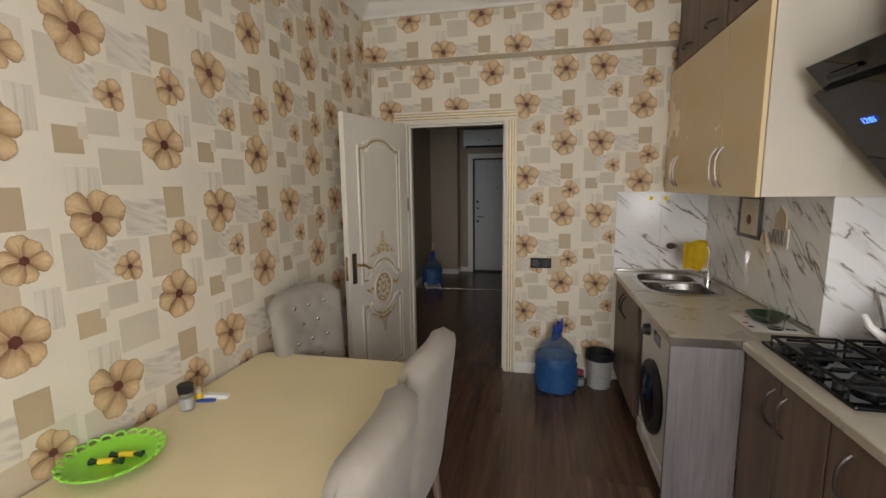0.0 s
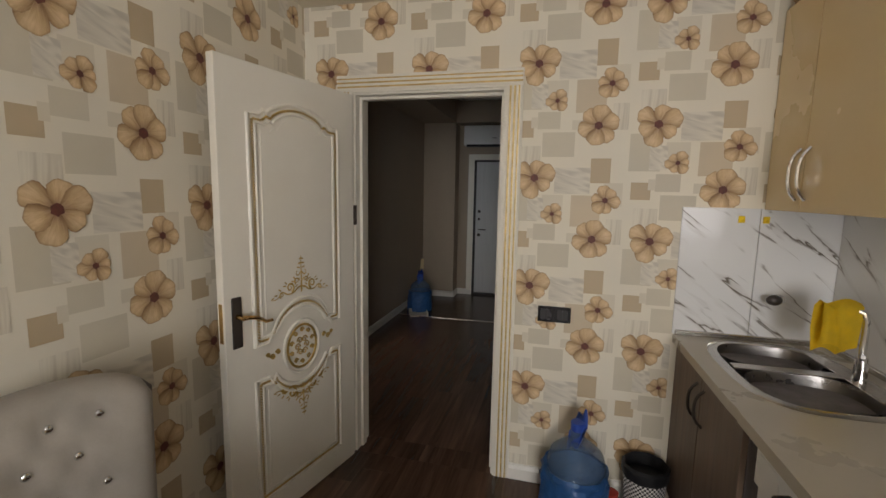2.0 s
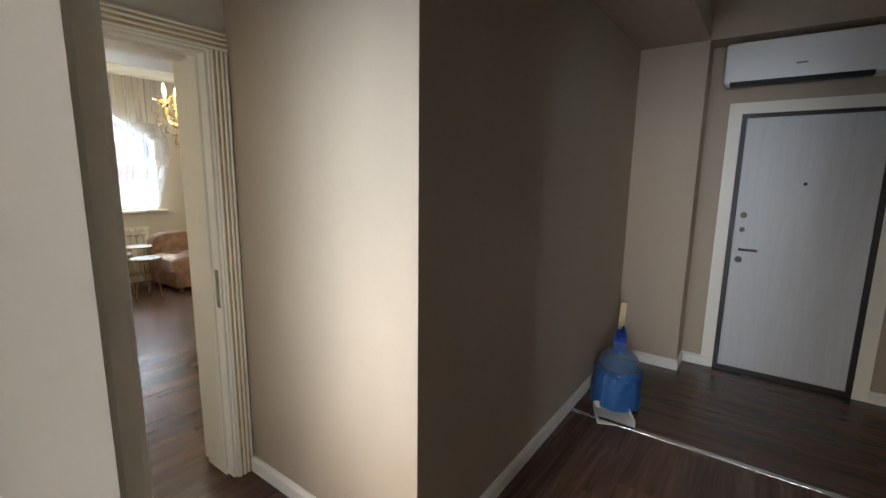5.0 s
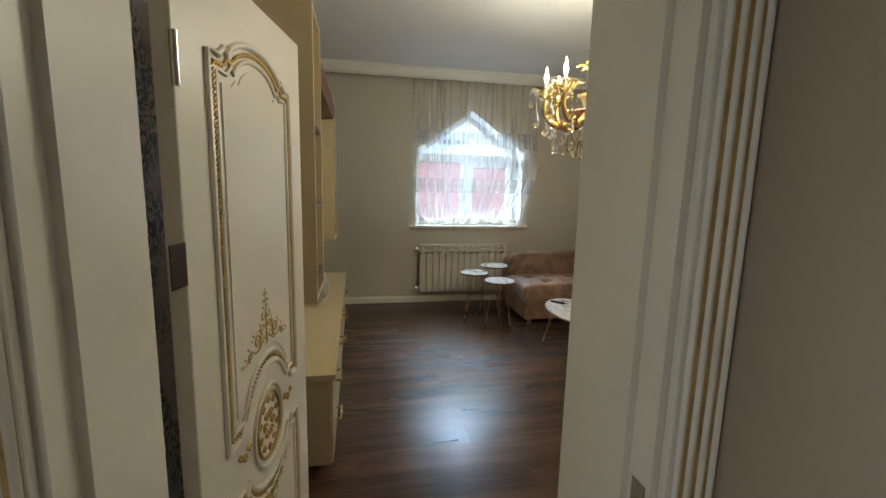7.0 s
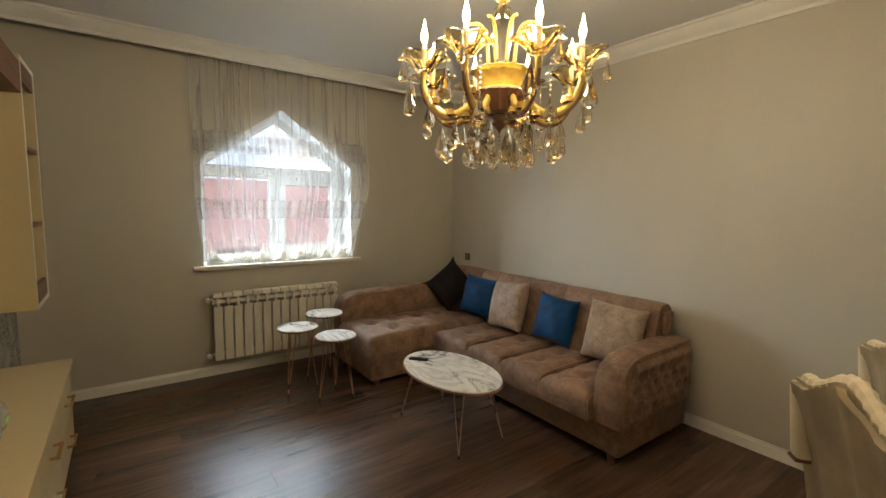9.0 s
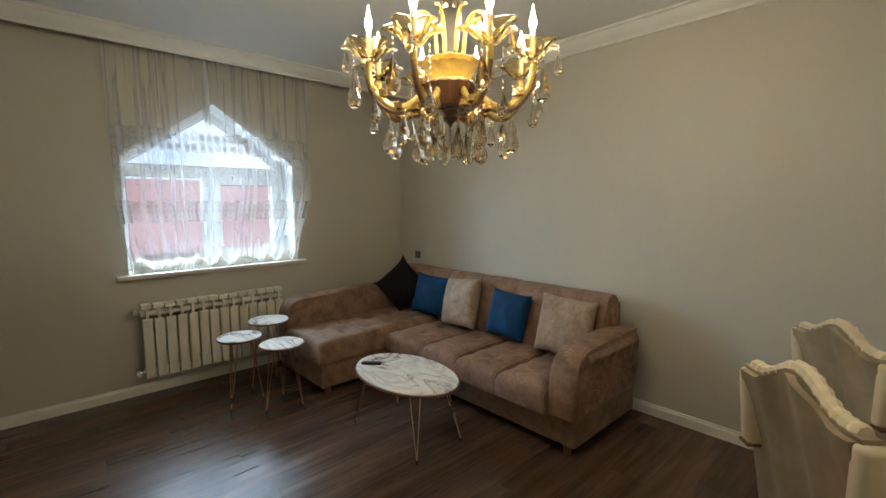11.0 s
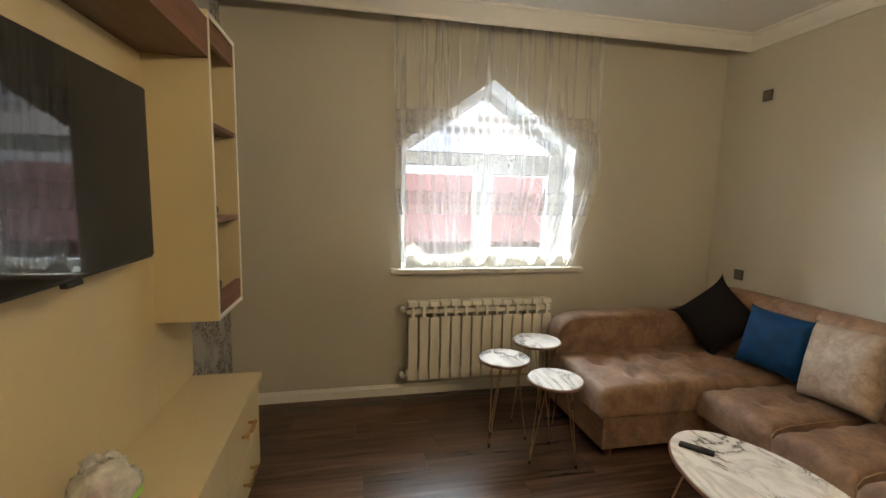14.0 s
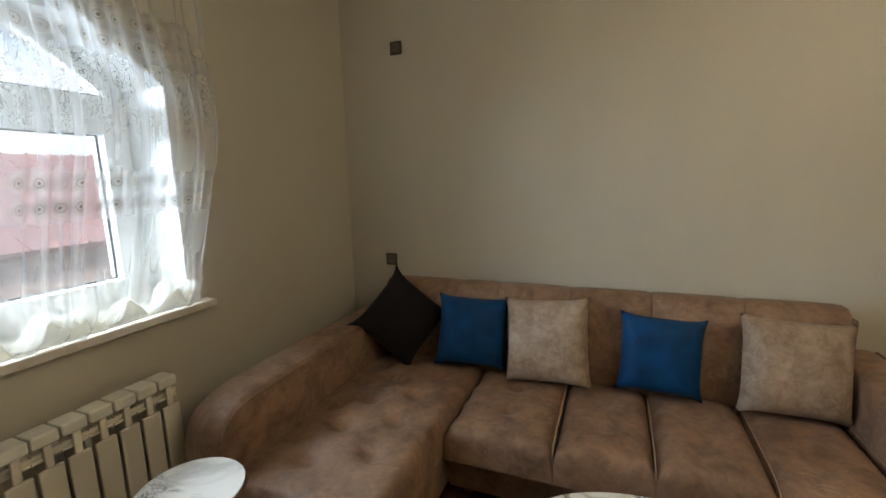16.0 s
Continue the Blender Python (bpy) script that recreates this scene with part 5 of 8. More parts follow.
def ring_x(cx, cy, cz, prof, n=36):
    return bent(lathe(prof, n), Matrix(((0, 0, -1, cx), (1, 0, 0, cy), (0, 1, 0, cz), (0, 0, 0, 1))))


port = part("porthole", ring_x(0.616, 2.40, 0.43, [(0.185, 0.0), (0.19, 0.015), (0.18, 0.03), (0.15, 0.036), (0.135, 0.028)]), M["black_plastic"], wm, "black porthole ring", True)
part("porthole_glass", ring_x(0.616, 2.40, 0.43, [(0.138, 0.025), (0.10, 0.034), (0.05, 0.04), (0.001, 0.042)]), M["black_gloss"], port, "dark domed glass", True)
part("kick_plate", cube((0.608, 2.11, 0.075), (0.616, 2.69, 0.16), 0.003), M["white_plastic"], wm)

# upper cabinets
up = thing("wall_cabinet", "cream glossy wall cabinet with chrome bow handles", "cabinet", "kitchen wall cabinets")
part("carcass", cube((0.92, 2.152, 1.462), (1.198, 3.408, 2.278), 0.002), M["ivory_board"], up, "white carcass")
part("carcass_end", cube((0.918, 3.408, 1.462), (1.198, 3.546, 2.278), 0.002), M["white_board"], up)
for a, b, hs in ((3.27, 3.545, (3.30,)), (2.56, 3.266, (3.235, 2.60)), (2.153, 2.556, (2.52,))):
    d = part("door", cube((0.898, a, 1.46), (0.917, b, 2.278), 0.003), M["cream_gloss"], up, "cream glossy door")
    for hy in hs:
        bow_handle((0.898, hy, 1.60), 0.19, (-1, 0, 0), True, M["chrome"], d, "chrome bow handle", 0.008)
for y0, y1, hy in ((2.155, 2.60, 2.42), (2.605, 3.02, 2.80), (3.025, 3.405, 3.19)):
    u2 = thing("top_cabinet", "brown oak cabinet above the cream wall cabinet", "cabinet", "kitchen top cabinets")
    part("carcass", cube((0.94, y0, 2.282), (1.198, y1, 2.772), 0.002), M["grey_oak"], u2)
    d = part("door", cube((0.898, y0 + 0.002, 2.284), (0.938, y1 - 0.002, 2.77), 0.003), M["grey_oak"], u2)
    bow_handle((0.898, hy, 2.36), 0.15, (-1, 0, 0), False, M["dark_metal"], d, "dark bow handle")
for y0, y1 in ((0.78, 1.38),):
    u3 = thing("wall_cabinet", "cream glossy wall cabinet beside the hood", "cabinet", "kitchen wall cabinets")
    part("carcass", cube((1.17, y0, 1.462), (1.458, y1, 2.278), 0.002), M["ivory_board"], u3)
    part("door", cube((1.15, y0, 1.46), (1.168, y1, 2.278), 0.003), M["cream_gloss"], u3)

# marble tiling, slab by slab
tiles = thing("backsplash", "white marble-look tiles with dark diagonal veins", "tiles", kind="structure")
for x0, x1 in ((0.575, 0.885), (0.888, 1.198)):
    part("tile", cube((x0, 3.541, 0.872), (x1, 3.5495, 1.463), 0.001), M["tile"], tiles)
for y0, y1 in ((2.172, 2.62), (2.623, 3.08), (3.083, 3.538)):
    part("tile", cube((1.191, y0, 0.872), (1.1995, y1, 1.458), 0.001), M["tile"], tiles)
for x0, x1 in ((1.19, 1.448),):
    part("tile", cube((x0, 2.161, 0.872), (x1, 2.1695, 1.459), 0.001), M["tile"], tiles)
    part("tile", cube((x0, 2.161, 1.462), (x1, 2.1695, 2.3), 0.001), M["ivory_board"], tiles)
for y0, y1 in ((1.55, 2.158), (0.93, 1.547), (0.3, 0.927), (-0.5, 0.297)):
    part("tile", cube((1.451, y0, 0.872), (1.4595, y1, 1.458), 0.001), M["tile"], tiles)

# gas hob
hob = thing("gas_hob", "black glass gas hob with iron pan supports", "hob")
part("glass_plate", cube((0.915, 1.475, 0.869), (1.415, 2.03, 0.882), 0.005, 3), M["black_gloss"], hob)
for bx, by, r in ((1.04, 1.62, 0.045), (1.04, 1.89, 0.035), (1.29, 1.62, 0.035), (1.29, 1.89, 0.05)):
    b = part("burner", lathe([(r * 1.25, 0), (r * 1.25, 0.008), (r, 0.012), (r, 0.024), (r * 0.9, 0.03), (0.001, 0.031)], 22, (bx, by, 0.882)), M["black_plastic"], hob, "black burner", True)
for cx in (1.04, 1.29):
    g = bmesh.new()
    for by in (1.53, 1.755, 1.98):
        tube([(cx - 0.11, by, 0.884), (cx - 0.11, by, 0.918), (cx + 0.11, by, 0.918), (cx + 0.11, by, 0.884)], 0.006, 6, bm=g)
    for dx in (-0.11, 0, 0.11):
        tube([(cx + dx, 1.53, 0.918), (cx + dx, 1.98, 0.918)], 0.006, 6, bm=g)
    for by in (1.575, 1.665, 1.845, 1.935):
        tube([(cx - 0.08, by, 0.92), (cx + 0.08, by, 0.92)], 0.006, 6, bm=g)
    part("pan_support", g, M["cast_iron"], hob, "cast iron pan support", True)
for k in range(4):
    part("knob", rod((0.945, 1.60 + 0.1 * k, 0.882), (0.945, 1.60 + 0.1 * k, 0.905), 0.017), M["black_plastic"], hob, smooth=True)

# slanted black hood
hood = thing("cooker_hood", "black glass slanted cooker hood with blue clock", "cooker hood")
for prof, nm in (([(0.985, 1.945), (1.0, 1.955), (1.458, 2.12), (1.458, 2.02), (1.05, 1.865)], "upper_panel"), ([(1.02, 1.845), (1.035, 1.86), (1.458, 2.0), (1.458, 1.46), (1.40, 1.44), (1.285, 1.53)], "slanted_panel")):
    m = Matrix(((1, 0, 0, 0), (0, 0, 1, 1.455), (0, 1, 0, 0), (0, 0, 0, 1)))
    part(nm, prism(prof, 0.595, m), M["black_gloss"], hood)
part("chimney", cube((1.2, 1.62, 2.06), (1.458, 1.90, 2.77), 0.003), M["black_gloss"], hood)
blue = glow("blue_clock", (0.05, 0.15, 1.0), 6.0)


def text_mesh(name, body, size, m, material, parent=None, label=""):
    cu = bpy.data.curves.new(name, "FONT")
    cu.body, cu.size, cu.extrude = body, size, 0.0004
    cu.align_x = cu.align_y = "CENTER"
    tmp = bpy.data.objects.new(name, cu)
    me = bpy.data.meshes.new_from_object(tmp)
    me.transform(m)
    me.materials.clear()
    me.materials.append(material)
    ob = new(name, me)
    ob.parent = parent
    bpy.data.objects.remove(tmp)
    return tagged(ob, label)


slope = math.atan2(1.845 - 1.53, 1.285 - 1.02)
clock_m = Matrix.Translation((1.112, 1.89, 1.728)) @ Matrix(((0, -math.cos(slope), -math.sin(slope), 0), (-1, 0, 0, 0), (0, math.sin(slope), -math.cos(slope), 0), (0, 0, 0, 1)))
text_mesh("clock_digits", "12:01", 0.032, clock_m, blue, hood, "glowing blue clock digits")
part("slot", prism([(0, 0), (0.16, 0), (0.16, 0.02), (0, 0.02)], 0.002, Matrix.Translation((1.02, 1.97, 1.88)) @ Matrix(((0, -0.3, -0.95, 0), (-1, 0, 0, 0), (0, 0.95, -0.3, 0), (0, 0, 0, 1)))), M["black_plastic"], hood)

# things on the worktop
mat_t = thing("serving_mat", "white patterned plastic mat on the worktop", "mat")
part("sheet", cube((0.955, 2.19, 0.868), (1.17, 2.46, 0.871)), M["white_paper"], mat_t)
rnd = random.Random(5)
for k in range(12):
    x, y = 0.97 + 0.18 * rnd.random(), 2.205 + 0.24 * rnd.random()
    if 1.02 < x < 1.15 and 2.24 < y < 2.42:
        continue
    part("printed_leaf", lathe([(0.014, 0.0), (0.001, 0.0008)], 7, (x, y, 0.8712)), M[("red", "sq_tan", "dark_green")[k % 3]], mat_t, "printed leaf")
tagged(part("green_bowl", lathe([(0.03, 0.872), (0.06, 0.88), (0.085, 0.905), (0.088, 0.91), (0.082, 0.906), (0.055, 0.885), (0.001, 0.882)], 28, (1.075, 2.345, 0)), M["dark_green"], smooth=True, label="dark green glass bowl on a mat"), category="bowl")
tagged(part("drinking_glass", lathe([(0.028, 0.872), (0.03, 0.874), (0.038, 0.975), (0.036, 0.975), (0.028, 0.88), (0.001, 0.878)], 24, (1.06, 2.235, 0)), M["clear_glass"], smooth=True, label="upturned clear drinking glass on a mat"), category="glass")
kettle = thing("enamel_teapot", "white enamel teapot painted with red flowers", "teapot")
part("body", lathe([(0.05, 0), (0.075, 0.02), (0.082, 0.06), (0.07, 0.10), (0.045, 0.12), (0.001, 0.13)], 26, (1.29, 1.80, 0.922)), M["white_plastic"], kettle, smooth=True)
for k in range(9):
    a = 2 * math.pi * k / 9
    part("painted_flower", ball((1.29 + 0.078 * math.cos(a), 1.80 + 0.078 * math.sin(a), 0.965 + 0.03 * (k % 2)), 0.019, (0.55, 0.55, 1), 8, 6), M["red" if k % 3 else "dark_green"], kettle, "painted red flower", True)
part("lid_knob", ball((1.29, 1.80, 1.06), 0.014), M["black_plastic"], kettle, smooth=True)
part("handle", tube([(1.29, 1.735, 1.0), (1.29, 1.72, 1.07), (1.29, 1.80, 1.115), (1.29, 1.88, 1.07), (1.29, 1.865, 1.0)], 0.007, 8), M["dark_metal"], kettle, smooth=True)
part("spout", tube([(1.235, 1.86, 0.96), (1.20, 1.90, 1.0), (1.19, 1.92, 1.04)], 0.014, 8, taper=lambda k: 1.2 - 0.6 * k), M["white_plastic"], kettle, smooth=True)
kn = thing("knife", "kitchen knife leaning against the tiled wall", "knife")
part("blade", prism([(0, 0), (0.025, 0), (0.02, 0.15), (0.0, 0.18)], 0.002, pose(1.36, 2.08, 0.93, 70, 10, 30)), M["steel"], kn)
part("handle", tube([(1.37, 2.085, 0.87), (1.365, 2.085, 0.94)], 0.012, 8), M["black_plastic"], kn, smooth=True)
pic = thing("tile_picture", "brown-framed decorative plate picture on the tiled wall", "picture")
fr = bmesh.new()
for lo, hi in (((1.176, 2.735, 1.21), (1.19, 2.755, 1.45)), ((1.176, 2.985, 1.21), (1.19, 3.005, 1.45)), ((1.176, 2.755, 1.21), (1.19, 2.985, 1.23)), ((1.176, 2.755, 1.43), (1.19, 2.985, 1.45))):
    cube(lo, hi, bm=fr)
part("edge", fr, M["dark_metal"], pic, "dark brown edge")
part("ground", cube((1.182, 2.755, 1.23), (1.1905, 2.985, 1.43)), M["sq_grey"], pic)
part("plate", ring_x(1.182, 2.865, 1.32, [(0.085, 0.0), (0.088, 0.006), (0.07, 0.004), (0.001, 0.003)], 28), M["sq_sage"], pic, "round beige plate", True)
part("plate_flower", ring_x(1.177, 2.865, 1.315, [(0.03, 0.0), (0.02, 0.004), (0.001, 0.005)], 9), M["fl_core"], pic, "brown flower")
rack = thing("utensil_ornament", "small brown ornamental utensil rack on the tiles", "ornament")
part("board", cube((1.182, 2.46, 1.20), (1.1905, 2.62, 1.30), 0.003), M["sq_grey"], rack)
part("house", prism([(2.49, 1.30), (2.59, 1.30), (2.59, 1.36), (2.54, 1.40), (2.49, 1.36)], 0.008, Matrix(((0, 0, 1, 1.1825), (1, 0, 0, 0), (0, 1, 0, 0), (0, 0, 0, 1)))), M["sq_tan"], rack)
for k in range(4):
    y = 2.485 + 0.035 * k
    part("hook", tube([(1.18, y, 1.29), (1.176, y, 1.25), (1.18, y, 1.215)], 0.004, 6), M["dark_metal"], rack, smooth=True)
part("arch", tube([(1.182, 2.70, 1.21), (1.18, 2.69, 1.245), (1.18, 2.655, 1.255), (1.18, 2.64, 1.22), (1.182, 2.63, 1.16)], 0.012, 8), M["sq_tan"], rack, smooth=True)
for k in (0, 1):
    h = thing("adhesive_hook", "small yellow adhesive hook on the tiles", "hook", "tile hooks")
    part("base", cube((0.80 + 0.095 * k, 3.532, 1.40), (0.825 + 0.095 * k, 3.541, 1.43), 0.003), M["yellow_cloth"], h)
    part("peg", tube([(0.812 + 0.095 * k, 3.533, 1.412), (0.812 + 0.095 * k, 3.522, 1.405), (0.812 + 0.095 * k, 3.518, 1.415)], 0.003, 6), M["yellow_cloth"], h)


def switch_plate(name, cells, m, label, socket=False, body="switch", face="switch_in"):
    """A bronze wall plate of square cells, in x and z, facing -y."""
    root = thing(name, label, "switch")
    w = 0.08 * cells
    part("plate", cube((-w / 2, -0.010, -0.04), (w / 2, 0, 0.04), 0.003), M[body], root)
    for k in range(cells):
        c = -w / 2 + 0.08 * (k + 0.5)
        part("insert", cube((c - 0.027, -0.014, -0.027), (c + 0.027, -0.009, 0.027), 0.002), M[face], root)
        if socket:
            for dz in (-0.009, 0.009):
                part("pin_hole", rod((c + dz, -0.0135, 0), (c + dz, -0.0147, 0), 0.003, n=8), M["black_plastic"], root)
        else:
            part("rocker_gap", cube((c - 0.001, -0.0148, -0.025), (c + 0.001, -0.0135, 0.025)), M["black_plastic"], root)
    root.matrix_basis = m
    return root


M["switch_black"] = mat("black_glossy_switch", (0.012, 0.011, 0.011), 0.2, var=0.1)
M["switch_black_in"] = mat("black_switch_insert", (0.028, 0.026, 0.026), 0.25, var=0.1)
M["switch_in"] = mat("bronze_switch_insert", (0.16, 0.14, 0.115), 0.3, 0.5, var=0.1)
switch_plate("light_switch", 2, pose(0.035, KY - 0.003, 0.915), "glossy black double light switch on flowered wallpaper", False, "switch_black", "switch_black_in")

# floor things by the door wall
wb = thing("water_bottle", "large blue water bottle half wrapped in a blue bag", "water bottle", "water bottles")
part("bottle", lathe([(0.12, 0.0), (0.133, 0.02), (0.133, 0.09), (0.127, 0.10), (0.133, 0.115), (0.133, 0.25), (0.127, 0.265), (0.132, 0.28), (0.118, 0.33), (0.07, 0.375), (0.032, 0.40), (0.03, 0.45), (0.001, 0.452)], 30), M["bottle_blue"], wb, "clear blue bottle", True)
part("cap", lathe([(0.033, 0.44), (0.034, 0.475), (0.03, 0.48), (0.001, 0.482)], 18), M["blue_cap"], wb, "blue cap", True)
part("cap_rim", lathe([(0.040, 0.425), (0.042, 0.432), (0.042, 0.445), (0.034, 0.45)], 20), M["blue_cap"], wb, smooth=True)
part("bag", lathe([(0.10, 0.002), (0.15, 0.01), (0.155, 0.08), (0.146, 0.16), (0.148, 0.21), (0.143, 0.225), (0.146, 0.245), (0.14, 0.262), (0.130, 0.255)], 60, wave=lambda a, i: 1 + 0.035 * math.sin(5 * a + i) + 0.025 * math.sin(11 * a - 2 * i) + 0.06 * (math.cos(a - 2.9) > 0.85)), M["bag_blue"], wb, "crumpled blue bag", True, sharp=25)
for v in wb.children[-1].data.vertices:
    k = max(0.0, (v.co.z - 0.12) / 0.2)
    v.co.z += k * (0.045 * math.cos(math.atan2(v.co.y, v.co.x) - 0.6) + 0.012 * math.sin(5 * math.atan2(v.co.y, v.co.x)))
    v.co += 0.010 * noise.noise(v.co * 16) * Vector((v.co.x, v.co.y, 0)).normalized()
wb.matrix_basis = pose(0.165, 3.33, 0)
jar = thing("glass_jar", "small glass jar with a red lid on the floor", "jar")
part("jar_body", lathe([(0.035, 0), (0.04, 0.006), (0.04, 0.075), (0.032, 0.09), (0.032, 0.1), (0.001, 0.1)], 20, (0.335, 3.40, 0)), M["clear_glass"], jar, smooth=True)
part("filling", lathe([(0.034, 0.005), (0.036, 0.05), (0.001, 0.052)], 18, (0.335, 3.40, 0)), M["white_paper"], jar)
part("lid", lathe([(0.035, 0.095), (0.036, 0.115), (0.001, 0.118)], 20, (0.335, 3.40, 0)), M["red"], jar, "red lid", True)
bin_t = thing("waste_bin", "small checked waste bin lined with a black bag", "bin")


def bin_wall():
    bm = bmesh.new()
    uv = bm.loops.layers.uv.new("UVMap")
    n = 32
    lo = [bm.verts.new((0.482 + 0.082 * math.cos(2 * math.pi * k / n), 3.42 + 0.082 * math.sin(2 * math.pi * k / n), 0.0)) for k in range(n)]
    hi = [bm.verts.new((0.482 + 0.098 * math.cos(2 * math.pi * k / n), 3.42 + 0.098 * math.sin(2 * math.pi * k / n), 0.255)) for k in range(n)]
    for k in range(n):
        f = bm.faces.new((lo[k], lo[(k + 1) % n], hi[(k + 1) % n], hi[k]))
        for lp, c in zip(f.loops, ((k / n, 0), ((k + 1) / n, 0), ((k + 1) / n, 1), (k / n, 1))):
            lp[uv].uv = c
    bm.faces.new(lo)
    return bm


part("wall", bin_wall(), M["checks"], bin_t, "black and white checked wall", True)
part("liner", lathe([(0.099, 0.215), (0.104, 0.23), (0.104, 0.265), (0.094, 0.275), (0.088, 0.23), (0.08, 0.12), (0.001, 0.1)], 30, (0.482, 3.42, 0), wave=lambda a, i: 1 + 0.025 * math.sin(9 * a + i)), M["black_plastic"], bin_t, "black bin bag", True)

# table and chairs
kt = thing("kitchen_table", "cream kitchen table with rounded corners against the wall", "table")


def round_slab(x0, y0, x1, y1, z0, z1, r, n=6):
    pts = []
    for cx, cy, a in ((x1 - r, y1 - r, 0), (x0 + r, y1 - r, 90), (x0 + r, y0 + r, 180), (x1 - r, y0 + r, 270)):
        pts += arc(cx, cy, r, r, a, a + 90, n)
    bm = prism(pts, z1 - z0, Matrix.Translation((0, 0, z0)))
    return bm


tb = round_slab(-1.305, 0.52, -0.515, 1.905, 0.695, 0.722, 0.035)
bmesh.ops.bevel(tb, geom=[e for e in tb.edges if abs(e.verts[0].co.z - e.verts[1].co.z) < 1e-6], offset=0.006, segments=2, affect="EDGES")
M["table_cream"] = mat("cream_table_laminate", (0.74, 0.63, 0.385), 0.42, var=0.04, scale=1.5, fine=90, relief=0.05, coat=0.0)
part("tabletop", tb, M["table_cream"], kt, smooth=True)
part("apron", boxes(((-1.25, 0.58, 0.62), (-0.57, 0.60, 0.695)), ((-1.25, 1.825, 0.62), (-0.57, 1.845, 0.695)), ((-1.25, 0.60, 0.62), (-1.23, 1.825, 0.695)), ((-0.59, 0.60, 0.62), (-0.57, 1.825, 0.695))), M["table_cream"], kt)
for lx, ly in ((-1.24, 0.59), (-0.58, 0.59), (-1.24, 1.835), (-0.58, 1.835)):
    part("leg", rod((lx, ly, 0), (lx, ly, 0.62), 0.022, 0.032), M["table_cream"], kt, smooth=True)


def button_chair():
    """Upholstered chair facing +y, its back at y = -0.22."""
    root = thing("dining_chair", "grey-beige velvet chair with buttoned back", "chair", "kitchen chairs")
    part("seat", padded((-0.23, -0.2, 0.38), (0.23, 0.24, 0.45), 0.02, (), nx=10, ny=10), M["grey_velvet"], root, smooth=True)
    bm = bmesh.new()
    n, mrow = 20, 26
    buttons = [(x, z) for i, z in enumerate((0.66, 0.75, 0.84, 0.93)) for x in ((-0.1, 0.0, 0.1) if i % 2 else (-0.05, 0.05))]
    for side in (1, -1):
        g = {}
        for i in range(n + 1):
            for j in range(mrow + 1):
                u, v = 2 * i / n - 1, j / mrow
                half = 0.205 + 0.03 * v
                z = 0.40 + 0.60 * v + 0.025 * (1 - u * u) * v - 0.05 * u ** 6 * v ** 3
                x = u * half
                y = -0.205 - 0.07 * v + 0.035 * (1 - math.cos(1.2 * u)) * (1 + v)
                t = (0.046 + 0.012 * v) * (max(0, 1 - u ** 8) * max(0, 1 - (2 * v - 1) ** 14)) ** 0.5
                if side == 1:
                    for bx, bz in buttons:
                        t -= 0.018 * math.exp(-((x - bx) ** 2 + (z - bz) ** 2) / 0.0009)
                g[i, j] = bm.verts.new((x, y + side * t, z))
        for i in range(n):
            for j in range(mrow):
                bm.faces.new((g[i, j], g[i + 1, j], g[i + 1, j + 1], g[i, j + 1]))
    bmesh.ops.remove_doubles(bm, verts=bm.verts, dist=0.0004)
    back = part("backrest", bm, M["grey_velvet"], root, smooth=True, sharp=60)
    for bx, bz in buttons:
        v = (bz - 0.40) / 0.61
        y = -0.205 - 0.07 * v + 0.035 * (1 - math.cos(1.2 * bx / 0.22)) * (1 + v)
        part("button", ball((bx, y + 0.036 + 0.012 * v, bz), 0.011, (1, 0.6, 1), 8, 6), M["chrome"], back, "sparkling crystal button", True)
    for x in (-0.19, 0.19):
        part("leg", rod((x * 0.95, 0.2, 0), (x, 0.19, 0.38), 0.013, 0.02), M["grey_oak"], root, smooth=True)
        part("leg", rod((x * 1.0, -0.235, 0), (x, -0.19, 0.38), 0.013, 0.02), M["grey_oak"], root, smooth=True)
    return root


ch = button_chair()
ch.matrix_basis = pose(-0.925, 2.00, 0, 0, 0, -107)
for y, a in ((1.55, 88), (1.02, 91)):
    copy_thing(ch, pose(-0.60, y, 0, 0, 0, a)).scale = (1, 1, 0.965)

# table things
dish = thing("fruit_dish", "lime green plastic dish with a pierced scalloped rim", "dish")
part("bowl", lathe([(0.055, 0.724), (0.06, 0.727), (0.10, 0.742), (0.118, 0.75), (0.114, 0.752), (0.09, 0.742), (0.055, 0.731), (0.001, 0.730)], 40, (-1.19, 1.02, 0), wave=lambda a, i: 1 + (0.02 * math.cos(16 * a) if i in (2, 3, 4) else 0)), M["green_plastic"], dish, smooth=True)
hoops = bmesh.new()
for k in range(22):
    a = 2 * math.pi * k / 22
    c = Vector((-1.19 + 0.119 * math.cos(a), 1.02 + 0.119 * math.sin(a), 0.752))
    t = Vector((-math.sin(a), math.cos(a), 0))
    o = Vector((math.cos(a), math.sin(a), 0.55)).normalized()
    tube([c + 0.0155 * (math.cos(2 * math.pi * j / 8) * t + math.sin(2 * math.pi * j / 8) * o) for j in range(8)], 0.004, 5, True, hoops)
part("pierced_rim", hoops, M["green_plastic"], dish, smooth=True)
